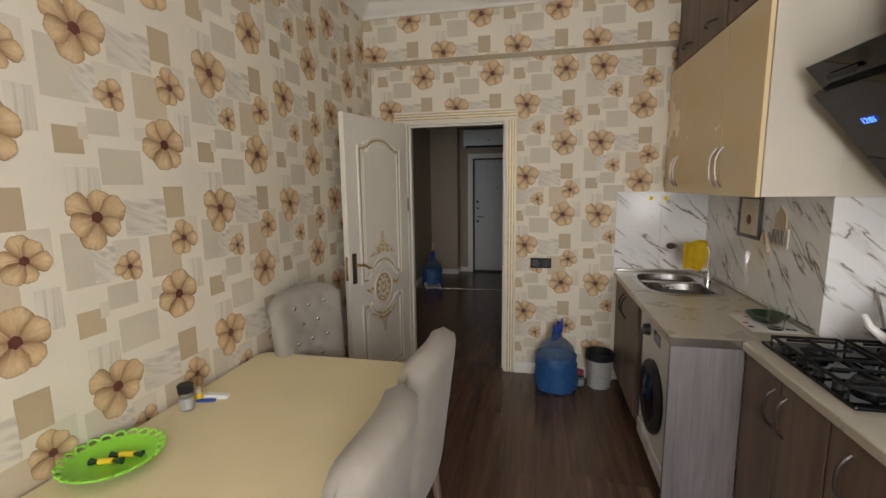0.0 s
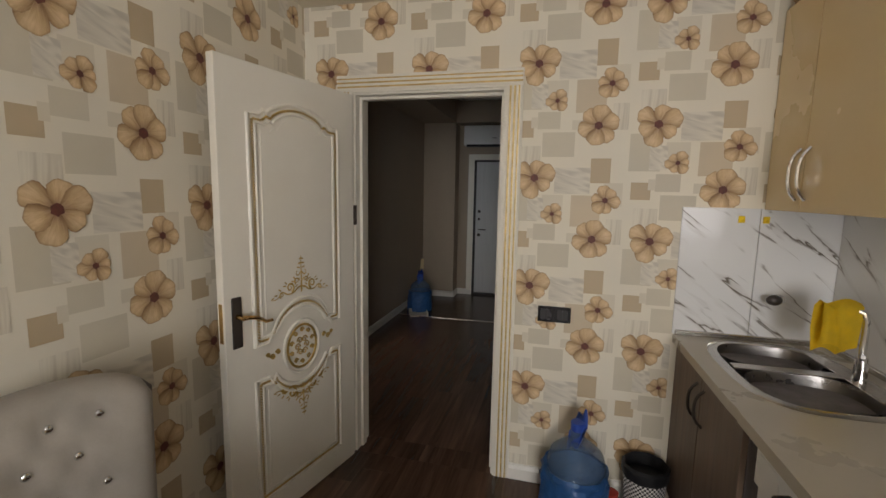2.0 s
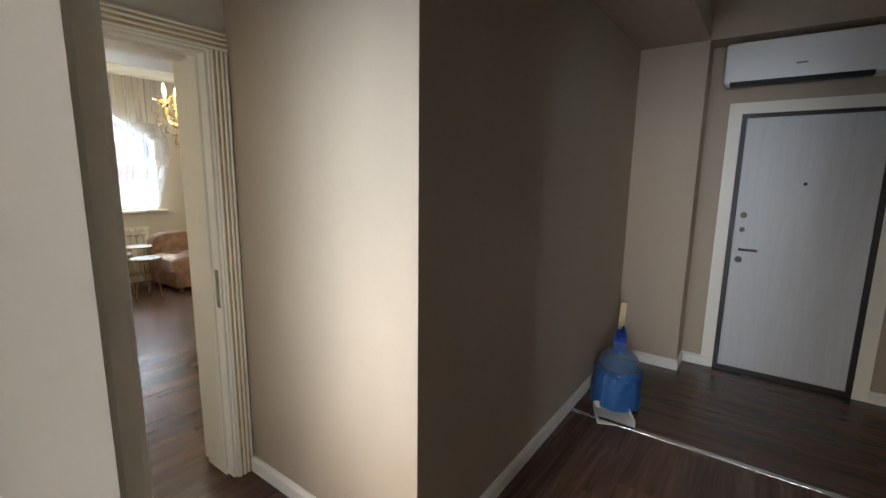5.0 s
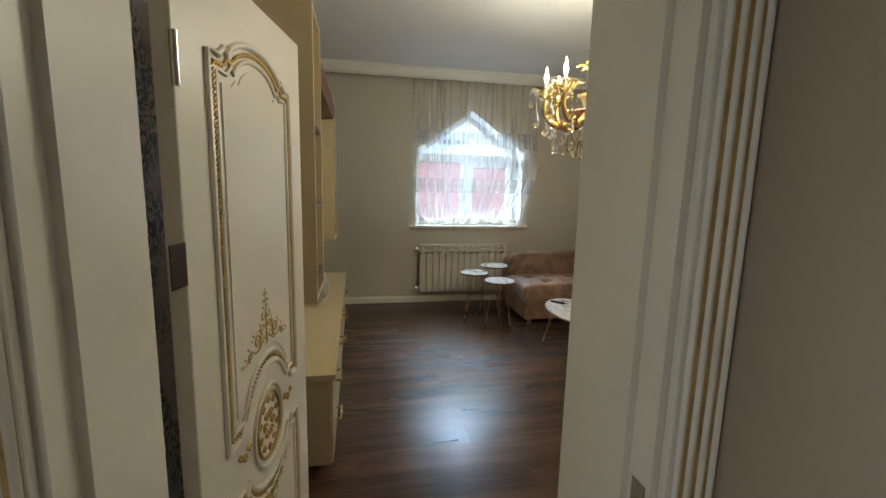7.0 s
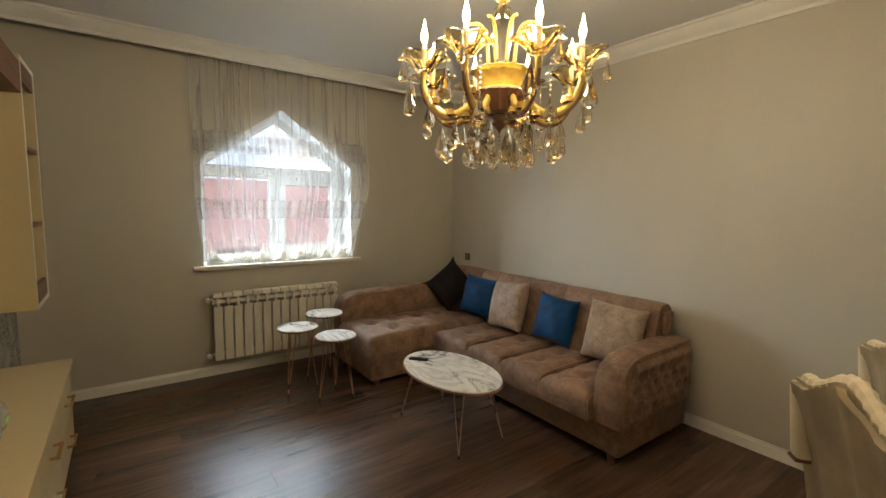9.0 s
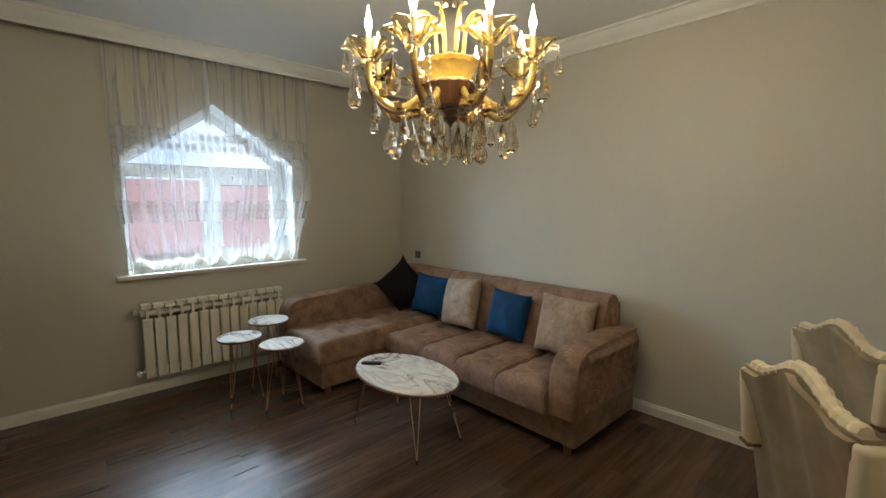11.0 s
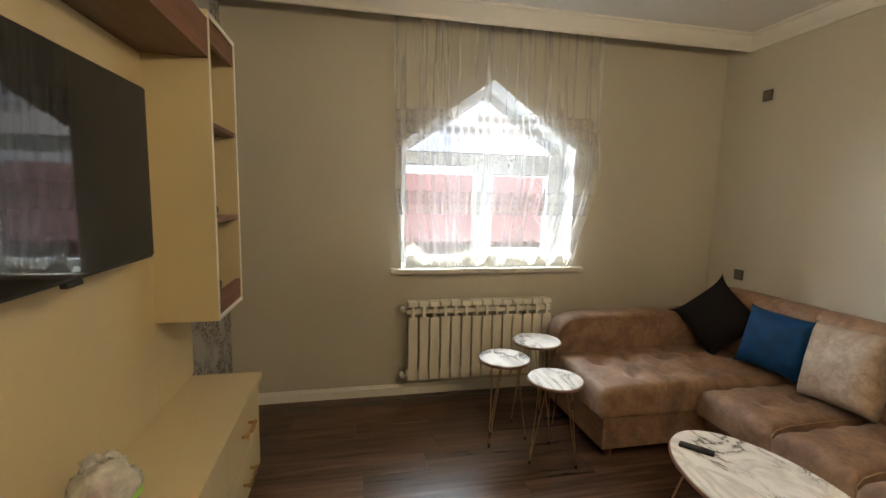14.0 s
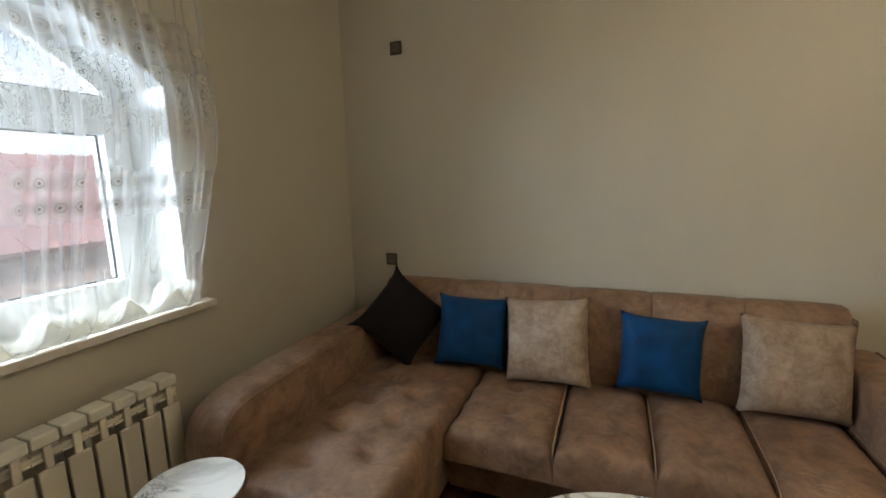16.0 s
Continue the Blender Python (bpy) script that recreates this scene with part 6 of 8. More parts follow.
for x, y in ((-1.20, 1.0), (-1.17, 1.04)):
    cn = thing("wrapped_sweet", "wrapped sweet lying in the green dish", "sweet", "sweets")
    part("wrapper", rod((x - 0.02, y, 0.74), (x + 0.02, y + 0.01, 0.742), 0.009, n=8), M["yellow_cloth"], cn)
    part("twist", rod((x - 0.045, y - 0.006, 0.74), (x - 0.02, y, 0.74), 0.011, 0.004, 8), M["dark_green"], cn)
    part("twist", rod((x + 0.02, y + 0.01, 0.742), (x + 0.045, y + 0.016, 0.742), 0.004, 0.011, 8), M["dark_green"], cn)
sh = thing("salt_shaker", "glass salt shaker with black lid on the table", "shaker")
part("jar", lathe([(0.024, 0.0), (0.026, 0.004), (0.025, 0.06), (0.02, 0.07)], 20, (-1.235, 1.345, 0.722)), M["clear_glass"], sh, smooth=True)
part("salt", lathe([(0.021, 0.003), (0.021, 0.045), (0.001, 0.046)], 16, (-1.235, 1.345, 0.722)), M["white_paper"], sh)
part("lid", lathe([(0.027, 0.066), (0.028, 0.092), (0.025, 0.096), (0.001, 0.098)], 20, (-1.235, 1.345, 0.722)), M["black_plastic"], sh, smooth=True)
sj = thing("spice_jar", "small spice jar with yellow label on the table", "jar")
part("jar", lathe([(0.017, 0.0), (0.018, 0.004), (0.018, 0.04), (0.012, 0.05), (0.001, 0.052)], 16, (-1.245, 1.41, 0.722)), M["sq_tan"], sj, smooth=True)
part("paper_label", lathe([(0.0186, 0.008), (0.0186, 0.03)], 16, (-1.245, 1.41, 0.722)), M["yellow_cloth"], sj, "yellow label")
tagged(part("white_box", bent(cube((-0.045, -0.014, 0), (0.045, 0.014, 0.016), 0.002), pose(-1.185, 1.44, 0.722, 0, 0, 12)), M["white_paper"], label="small white cardboard box on the table"), category="box")
tagged(part("blue_lighter", bent(cube((-0.035, -0.007, 0), (0.035, 0.007, 0.011), 0.004), pose(-1.205, 1.405, 0.722, 0, 0, 15)), M["blue_cap"], label="blue plastic lighter beside the box"), category="lighter")

# crystal ceiling lamp
kl = thing("kitchen_pendant", "crystal ceiling lamp with small hanging drops", "lamp")
KLX, KLY = 0.10, 1.55
part("rose", lathe([(0.001, KH), (0.10, KH), (0.10, KH - 0.02), (0.05, KH - 0.04), (0.001, KH - 0.04)], 24, (KLX, KLY, 0)), M["brass"], kl, smooth=True)
part("stem", rod((KLX, KLY, KH - 0.04), (KLX, KLY, 2.55), 0.008), M["brass"], kl, smooth=True)
part("bowl", lathe([(0.02, 2.55), (0.09, 2.52), (0.10, 2.49), (0.03, 2.44), (0.001, 2.43)], 20, (KLX, KLY, 0)), M["brass"], kl, smooth=True)
for k in range(8):
    a = 2 * math.pi * k / 8
    part("crystal_drop", ball((KLX + 0.07 * math.cos(a), KLY + 0.07 * math.sin(a), 2.43), 0.014, (0.7, 0.7, 1.5), 6, 5), M["crystal"], kl, "clear crystal drop")
# ---- hall ----
ac = thing("air_conditioner", "white split air conditioner above the front door", "air conditioner")
part("case", cube((-1.26, 7.50, 2.165), (-0.39, 7.70, 2.44), 0.02, 3), M["white_plastic"], ac, smooth=True)
part("outlet", cube((-1.22, 7.497, 2.15), (-0.47, 7.58, 2.18), 0.004), M["black_plastic"], ac, "dark air outlet")
part("badge", cube((-0.86, 7.4985, 2.262), (-0.80, 7.5005, 2.27)), M["dark_metal"], ac, "small grey badge")
hatch = thing("attic_hatch", "framed attic hatch in the hall ceiling", "hatch")
part("rim", boxes(((-1.28, 6.72, 2.745), (-0.62, 6.78, 2.78)), ((-1.28, 7.30, 2.745), (-0.62, 7.36, 2.78)), ((-1.28, 6.78, 2.745), (-1.22, 7.30, 2.78)), ((-0.68, 6.78, 2.745), (-0.62, 7.30, 2.78))), M["white_trim"], hatch)
part("lid", cube((-1.22, 6.78, 2.765), (-0.68, 7.30, 2.779)), M["ceiling"], hatch)
wb2 = copy_thing(wb, pose(-1.60, 6.62, 0, 0, 0, 60))
tagged(wb2, "blue water bottle wrapped in a bag in the hall corner")
stick = thing("shoe_horn", "pale wooden stick standing behind the water bottle", "stick")
part("blade", bent(cube((-0.022, -0.004, 0), (0.022, 0.004, 0.62), 0.003), pose(-1.68, 6.86, 0.004, -4, 4, 30)), M["cream_gloss"], stick)
pan = thing("dustpan", "grey plastic dustpan on the floor by the bottle", "dustpan")
part("tray", bent(boxes(((-0.11, -0.1, 0), (0.11, 0.1, 0.006)), ((-0.11, -0.1, 0.006), (-0.105, 0.1, 0.04)), ((0.105, -0.1, 0.006), (0.11, 0.1, 0.04)), ((-0.105, 0.094, 0.006), (0.105, 0.1, 0.05))), pose(-1.56, 6.42, 0, 0, 0, 25)), M["sq_grey"], pan)
part("grip", bent(tube([(0, 0.095, 0.04), (0, 0.16, 0.05), (0, 0.24, 0.05)], 0.012, 8), pose(-1.56, 6.42, 0, 0, 0, 25)), M["sq_grey"], pan, smooth=True)
switch_plate("light_switch", 1, pose(HX1, 6.22, 0.93, 0, 0, 90) @ Matrix.Rotation(radians(180), 4, "Z"), "dark bronze light switch on the hall wall").matrix_basis = pose(HX1, 6.22, 0.93, 0, 0, -90)
switch_plate("light_switch", 1, pose(HX1, 5.10, 0.92, 0, 0, -90), "dark bronze light switch beside the plastic door")
sens = thing("wall_sensor", "small dark sensor on the wall above the door", "sensor")
part("case", cube((-0.16, 7.66, 2.33), (-0.10, 7.70, 2.41), 0.006), M["black_plastic"], sens)
tow = thing("bath_towel", "blue towel hanging on the bathroom wall", "towel")
part("cloth", hung_cloth(0.10, 0.45, 7.56, 1.75, 1.0, 0.05), M["towel_blue"], tow, smooth=True)
part("rail", rod((0.08, 7.56, 1.745), (0.5, 7.56, 1.745), 0.008), M["chrome"], tow)
# ---- living room: window, curtain, radiator ----
SIDE = Matrix(((0, 0, 1, 0), (1, 0, 0, 0), (0, 1, 0, 0), (0, 0, 0, 1)))


def side_prism(poly, x0, x1, bm=None):
    """An outline in y and z given depth from x0 to x1."""
    return prism(poly, x1 - x0, Matrix.Translation((x0, 0, 0)) @ SIDE, bm)


def side_ring(outer, inner, x0, x1, bm=None):
    bm = bm or bmesh.new()
    n = len(outer)
    vs = [[bm.verts.new((x, *p)) for p in o] for x in (x0, x1) for o in (outer, inner)]
    for k in range(n):
        j = (k + 1) % n
        for a, b in ((0, 1), (2, 3), (0, 2), (1, 3)):
            bm.faces.new((vs[a][k], vs[a][j], vs[b][j], vs[b][k]))
    return bm


win = thing("window_1", "white plastic gabled window with three panes", "window", kind="structure")
gable = [(WY0, WZ0), (WY1, WZ0), (WY1, WZS), (WYM, WZA), (WY0, WZS)]
f1 = side_prism([(WY0, 1.79), (WY1, 1.79), (WY1, 1.858), (WY0, 1.858)], -8.075, -8.005)
side_ring([(WY0, 1.858), (WY1, 1.858), (WY1, WZS), (WYM, WZA), (WY0, WZS)], [(5.0, 1.863), (6.235, 1.863), (6.228, 1.876), (WYM - 0.012, 2.303), (5.01, 1.876)], -8.075, -8.005, f1)
side_ring([(WY0, WZ0), (WY1, WZ0), (WY1, 1.79), (WY0, 1.79)], [(WY0 + 0.055, WZ0 + 0.05), (WY1 - 0.05, WZ0 + 0.05), (WY1 - 0.05, 1.77), (WY0 + 0.055, 1.77)], -8.075, -8.005, f1)
side_prism([(5.572, WZ0 + 0.05), (5.66, WZ0 + 0.05), (5.66, 1.77), (5.572, 1.77)], -8.075, -8.008, f1)
part("window_frame", f1, M["pvc"], win)
sash = part("sash", side_ring([(5.64, 1.025), (6.27, 1.025), (6.27, 1.785), (5.64, 1.785)], [(5.715, 1.10), (6.19, 1.10), (6.19, 1.71), (5.715, 1.71)], -8.07, -7.985), M["pvc"], win, "white opening sash")
part("window_handle", tube([(-7.985, 5.69, 1.36), (-7.95, 5.69, 1.36), (-7.945, 5.69, 1.33), (-7.945, 5.69, 1.24)], 0.009, 8), M["white_plastic"], sash, smooth=True)
for nm, poly in (("pane", [(4.99, 1.03), (5.58, 1.03), (5.58, 1.775), (4.99, 1.775)]), ("pane", [(5.71, 1.095), (6.195, 1.095), (6.195, 1.715), (5.71, 1.715)]), ("pane", [(5.02, 1.87), (6.235, 1.87), (WYM, 2.31)])):
    p = part(nm, side_prism(poly, -8.045, -8.041), M["pane"], win, "clear glass pane")
    p.visible_shadow = False
sp = bmesh.new()
for a, b in (((5.03, 1.885), (WYM, 2.30)), ((6.225, 1.885), (WYM, 2.30)), ((5.004, 1.04), (5.004, 1.765)), ((5.568, 1.04), (5.568, 1.765)), ((5.004, 1.766), (5.568, 1.766)), ((5.719, 1.104), (5.719, 1.706)), ((6.186, 1.104), (6.186, 1.706)), ((5.719, 1.706), (6.186, 1.706)), ((5.719, 1.104), (6.186, 1.104)), ((5.01, 1.868), (6.225, 1.868))):
    tube([(-8.03, *a), (-8.03, *b)], 0.004, 4, bm=sp)
part("seal", sp, M["black_plastic"], win, "dark pane seal")
part("window_sill", cube((-8.0, 4.865, 0.945), (-7.70, 6.40, 0.98), 0.006, 3), M["sill"], win, "beige stone sill")


def curtain():
    bm = bmesh.new()
    uv = bm.loops.layers.uv.new("UVMap")
    nu, nv = 340, 46
    g = {}
    for j in range(nv + 1):
        v = j / nv
        z = 1.0 + 1.77 * v
        right = 6.435 + 0.035 * math.exp(-((z - 1.78) / 0.22) ** 2) - 0.19 * max(0, (1.62 - z) / 0.62) ** 1.3
        left = 4.888 + 0.07 * max(0, (1.5 - z) / 0.5)
        for i in range(nu + 1):
            u = i / nu
            ph = 2 * math.pi * (15 * u + 0.5 * math.sin(5 * u) + 0.35 * math.sin(17 * u + 1)) + 0.6 * math.sin(3 * z + 9 * u)
            amp = 0.013 * (0.6 + 0.2 * v) * (0.7 + 0.5 * math.sin(9 * u + 1) ** 2)
            x = -7.665 + amp * math.sin(ph) + 0.006 * math.sin(2.3 * ph + 4 * z)
            if z < 1.16:
                k = (1.16 - z) / 0.16
                x += (0.02 + 0.028 * math.sin(21 * u + 2) ** 2) * math.sin(math.pi * k) - 0.03 * k + 0.012 * math.sin(60 * u + 30 * z) * k
            zz = z if z > 1.16 else max(0.989, z + 0.02 * math.sin(17 * u) * (1.16 - z) / 0.16 - 0.012)
            g[i, j] = bm.verts.new((x, left + u * (right - left) + 0.0075 * math.sin(2 * ph) * (0.55 + 0.45 * math.sin(11 * u + 2)) * min(1.0, max(0.0, (z - 1.1) / 0.3)), zz))
    for i in range(nu):
        for j in range(nv):
            f = bm.faces.new((g[i, j], g[i + 1, j], g[i + 1, j + 1], g[i, j + 1]))
            for lp, (p, q) in zip(f.loops, ((i, j), (i + 1, j), (i + 1, j + 1), (i, j + 1))):
                lp[uv].uv = (2.6 * p / nu, 1.0 + 1.77 * q / nv)
    return bm


ct = thing("curtain", "sheer white tulle curtain with embroidered bands", "curtain")
part("tulle", curtain(), M["tulle"], ct, smooth=True, sharp=180)
part("rail", rod((-7.665, 4.6, 2.795), (-7.665, 6.9, 2.795), 0.012), M["white_plastic"], ct)
part("rail_bracket", boxes(((-7.68, 4.9, 2.80), (-7.65, 4.93, 2.87)), ((-7.68, 6.6, 2.80), (-7.65, 6.63, 2.87))), M["white_plastic"], ct)


def gathered_hem():
    """The bunched hem that lies on the sill."""
    bm = bmesh.new()
    uv = bm.loops.layers.uv.new("UVMap")
    n, m = 90, 12
    rings = []
    for i in range(n + 1):
        u = i / n
        y = 4.975 + u * 1.31
        r = 0.042 + 0.018 * math.sin(13 * u) * math.sin(31 * u + 1) + 0.012 * math.sin(57 * u)
        rings.append([bm.verts.new((-7.70 + 0.9 * r * math.cos(2 * math.pi * k / m) * (1 + 0.2 * math.sin(23 * u + k)), y, 0.99 + r + r * math.sin(2 * math.pi * k / m))) for k in range(m)])
    for a, b in zip(rings, rings[1:]):
        for k in range(m):
            f = bm.faces.new((a[k], a[(k + 1) % m], b[(k + 1) % m], b[k]))
            for lp in f.loops:
                lp[uv].uv = (lp.vert.co.y, 1.02)
    return bm


part("hem", gathered_hem(), M["tulle"], ct, "bunched cream hem", True, sharp=180)

rad = thing("radiator", "ivory aluminium sectional radiator below the window", "radiator")
RY0, RN = 4.985, 14
for k in range(RN):
    y0 = RY0 + 0.08 * k
    bm = cube((-7.627, y0 + 0.0055, 0.165), (-7.612, y0 + 0.0745, 0.64), 0.005, 2)
    cube((-7.70, y0 + 0.034, 0.18), (-7.625, y0 + 0.046, 0.70), bm=bm)
    cube((-7.70, y0 + 0.003, 0.715), (-7.618, y0 + 0.077, 0.755), 0.006, 2, bm)
    cube((-7.628, y0 + 0.028, 0.64), (-7.616, y0 + 0.052, 0.715), 0.003, 1, bm)
    for z in (0.665, 0.69):
        cube((-7.69, y0 + 0.002, z), (-7.63, y0 + 0.078, z + 0.006), bm=bm)
    rod((-7.66, y0, 0.21), (-7.66, y0 + 0.08, 0.21), 0.022, bm=bm)
    rod((-7.66, y0, 0.675), (-7.66, y0 + 0.08, 0.675), 0.022, bm=bm)
    part("section", bm, M["radiator"], rad)
for z in (0.21, 0.70):
    v = part("valve", rod((-7.66, RY0 - 0.002, z), (-7.66, RY0 - 0.05, z), 0.011), M["chrome"], rad, "chrome valve", True)
    part("valve_knob", rod((-7.66, RY0 - 0.035, z), (-7.60, RY0 - 0.035, z), 0.018, 0.016), M["white_plastic"], v, "white valve knob", True)
    part("pipe", rod((-7.66, RY0 - 0.04, z), (-7.76, RY0 - 0.04, z), 0.01), M["chrome"], rad, smooth=True)
for y in (5.3, 5.8):
    part("bracket", cube((-7.76, y, 0.60), (-7.69, y + 0.02, 0.64)), M["white_plastic"], rad)

switch_plate("wall_socket", 1, pose(-7.442, LY1, 0.946), "dark bronze socket on the grey wall above the sofa", True)
switch_plate("wall_socket", 1, pose(-7.348, LY1, 2.312), "dark bronze socket high on the grey wall", True)

# ---- television unit ----
tu = thing("tall_shelf", "cream open shelf unit with brown shelves on the wall", "shelf")
X0, X1, Y0, Y1 = -5.07, -4.615, LY0 + 0.004, 4.03
part("side_board", cube((X1 - 0.02, Y0, 0.905), (X1, Y1, 2.35), 0.001), M["cream_tv"], tu)
part("side_board", cube((X0, Y0, 0.905), (X0 + 0.02, Y1, 2.35), 0.001), M["cream_tv"], tu)
part("back_board", cube((X0 + 0.02, Y0, 0.925), (X1 - 0.02, Y0 + 0.008, 2.33)), M["cream_tv"], tu)
part("bottom_board", cube((X0 + 0.02, Y0, 0.905), (X1 - 0.02, Y1 - 0.002, 0.925)), M["cream_tv"], tu)
part("top_board", cube((X0 + 0.02, Y0, 2.33), (X1 - 0.02, Y1 - 0.002, 2.35)), M["cream_tv"], tu)
for z in (1.37, 1.775):
    part("shelf", cube((X0 + 0.02, Y0 + 0.008, z), (X1 - 0.02, Y1 - 0.004, z + 0.022), 0.001), M["shelf_brown"], tu, "reddish brown shelf")
part("front_lip", cube((X0 + 0.02, Y1 - 0.024, 0.925), (X1 - 0.02, Y1 - 0.004, 1.02), 0.001), M["shelf_brown"], tu, "reddish brown front lip")
for x in (X0 + 0.01, X1 - 0.01):
    part("edge_band", cube((x - 0.0105, Y1, 0.905), (x + 0.0105, Y1 + 0.0015, 2.35)), M["white_board"], tu, "white edge band")
br = thing("bridge_shelf", "reddish brown shelf bridging above the television", "shelf")
part("board", cube((-6.533, Y0, 2.05), (-5.072, Y1, 2.075), 0.001), M["shelf_brown"], br)
part("front_board", cube((-6.533, Y1 - 0.022, 2.075), (-5.072, Y1, 2.20), 0.001), M["shelf_brown"], br)
fu = thing("corner_shelf", "cream open wall shelf with reddish brown shelves", "shelf")
FX0, FX1 = -6.945, -6.535
part("side_board", cube((FX1 - 0.02, Y0, 0.965), (FX1, Y1, 2.235), 0.001), M["cream_tv"], fu)
part("side_board", cube((FX0, Y0, 0.965), (FX0 + 0.02, Y1, 2.235), 0.001), M["cream_tv"], fu)
part("back_board", cube((FX0 + 0.02, Y0, 0.985), (FX1 - 0.02, Y0 + 0.016, 2.215)), M["cream_tv"], fu)
part("bottom_board", cube((FX0 + 0.02, Y0, 0.965), (FX1 - 0.02, Y1 - 0.001, 0.985)), M["cream_tv"], fu)
part("top_board", cube((FX0 + 0.02, Y0, 2.215), (FX1 - 0.02, Y1 - 0.001, 2.235)), M["cream_tv"], fu)
for z in (1.385, 1.785):
    part("shelf", cube((FX0 + 0.02, Y0 + 0.016, z), (FX1 - 0.02, Y1 - 0.004, z + 0.02), 0.001), M["shelf_brown"], fu, "reddish brown shelf")
for z0, z1 in ((0.985, 1.08), (2.12, 2.215)):
    part("lip", cube((FX0 + 0.02, Y1 - 0.022, z0), (FX1 - 0.02, Y1 - 0.003, z1), 0.001), M["shelf_brown"], fu, "reddish brown lip")
for lo, hi in (((FX0 - 0.0005, 0.9645), (FX0 + 0.0205, 2.2355)), ((FX1 - 0.0205, 0.9645), (FX1 + 0.0005, 2.2355)), ((FX0 + 0.0205, 0.9645), (FX1 - 0.0205, 0.9855)), ((FX0 + 0.0205, 2.2145), (FX1 - 0.0205, 2.2355))):
    part("edge_band", cube((lo[0], Y1, lo[1]), (hi[0], Y1 + 0.0015, hi[1])), M["white_board"], fu, "white edge band")
tagged(part("dark_ornament", ball((-6.78, 3.95, 1.433), 0.028, (1.3, 1, 1)), M["black_plastic"], smooth=True, label="small dark round ornament on the shelf"), category="ornament")
tagged(part("small_bowl", lathe([(0.02, 0.985), (0.06, 1.04), (0.065, 1.10), (0.06, 1.10), (0.001, 0.995)], 18, (-6.72, 3.93, 0)), M["dark_metal"], smooth=True, label="small dark bowl on the lower shelf"), category="bowl")
pp = thing("paper_stack", "loose papers lying on the brown shelf", "papers")
for k, (dx, dy, a) in enumerate(((0, 0, 5), (0.02, 0.01, -12), (-0.03, 0.02, 20), (0.05, 0.03, 35))):
    part("sheet", bent(cube((-0.1, -0.06, 0), (0.1, 0.06, 0.0012)), pose(-4.84 + dx, 3.92 + dy, 1.3925 + 0.0016 * k, 0, 0, a)), M["white_paper" if k % 2 else "sq_grey"], pp)
tagged(part("folded_cloth", padded((-4.98, 3.80, 0.926), (-4.72, 3.96, 0.96), 0.015), M["suede_light"], smooth=True, label="folded beige cloth on the bottom shelf"), category="cloth")
bp = thing("back_panel", "cream panel behind the television", "panel")
part("board", cube((-6.534, Y0, 0.578), (-5.072, Y0 + 0.018, 2.048), 0.001), M["cream_tv"], bp)
part("lower_board", cube((-6.948, Y0, 0.578), (-6.534, Y0 + 0.018, 0.963), 0.001), M["cream_tv"], bp)
tv = thing("television", "large black flat television on the cream panel", "television")
part("casing", cube((-6.25, 3.84, 1.285), (-5.34, 3.905, 1.862), 0.006), M["black_plastic"], tv)
part("screen", cube((-6.243, 3.905, 1.297), (-5.347, 3.910, 1.855), 0.001), M["screen"], tv, "dark glossy screen")
part("mount", cube((-5.95, Y0 + 0.018, 1.45), (-5.65, 3.84, 1.70)), M["black_plastic"], tv)
part("sensor", cube((-5.83, 3.89, 1.272), (-5.76, 3.908, 1.286), 0.003), M["black_plastic"], tv)
def bar_handle(x, y, z, length, parent):
    """A straight gold bar on two short posts, standing off a drawer front towards +y."""
    bm = cube((x - length / 2, y + 0.024, z - 0.006), (x + length / 2, y + 0.036, z + 0.006), 0.002)
    for dx in (-0.42, 0.42):
        cube((x + dx * length - 0.005, y - 0.001, z - 0.005), (x + dx * length + 0.005, y + 0.025, z + 0.005), bm=bm)
    return part("handle", bm, M["brass"], parent, "straight gold bar handle")


be = thing("tv_bench", "cream low television bench with gold handles", "tv bench")
part("top", cube((-6.925, Y0, 0.545), (-4.48, 4.12, 0.575), 0.002), M["cream_tv"], be)
part("carcass", cube((-6.90, Y0, 0.075), (-4.505, 4.085, 0.545), 0.001), M["cream_tv"], be)
cols = [-6.90, -6.30, -5.70, -5.10, -4.505]
for i, (a, b) in enumerate(zip(cols, cols[1:])):
    for z0, z1 in (((0.08, 0.31), (0.314, 0.54)) if i in (0, 1, 3) else ((0.08, 0.54),)):
        d = part("drawer_front", cube((a + 0.003, 4.086, z0), (b - 0.003, 4.104, z1), 0.002), M["cream_tv"], be)
        bar_handle((a + b) / 2, 4.104, (z0 + z1) / 2 + (0 if z1 - z0 < 0.3 else 0.1), 0.16, d)
for x in (-6.8, -5.7, -4.6):
    for y in (3.82, 4.03):
        part("foot", rod((x, y, 0), (x, y, 0.08), 0.018, 0.022), M["shelf_brown"], be)
bag = thing("plastic_bag", "crumpled clear plastic bag with groceries on the bench", "bag")
part("film", ball((-5.80, 3.925, 0.685), 0.10, (1.15, 0.8, 1.15), 40, 26), M["bag_white"], bag, smooth=True, sharp=180)
for v in bag.children[0].data.vertices:
    d = noise.noise(v.co * 14) * 0.030 + noise.noise(v.co * 33) * 0.014
    v.co += v.normal * d
    v.co.z = max(0.577, v.co.z)
part("contents", ball((-5.82, 3.925, 0.64), 0.06, (1, 0.8, 1)), M["dark_metal"], bag, smooth=True)
part("contents", ball((-5.775, 3.93, 0.71), 0.03), M["red"], bag, smooth=True)
part("print", prism([(0, 0), (0.06, 0), (0.06, 0.02), (0, 0.02)], 0.001, pose(-5.77, 4.012, 0.68, 90, 0, 180)), M["green_plastic"], bag, "green print")

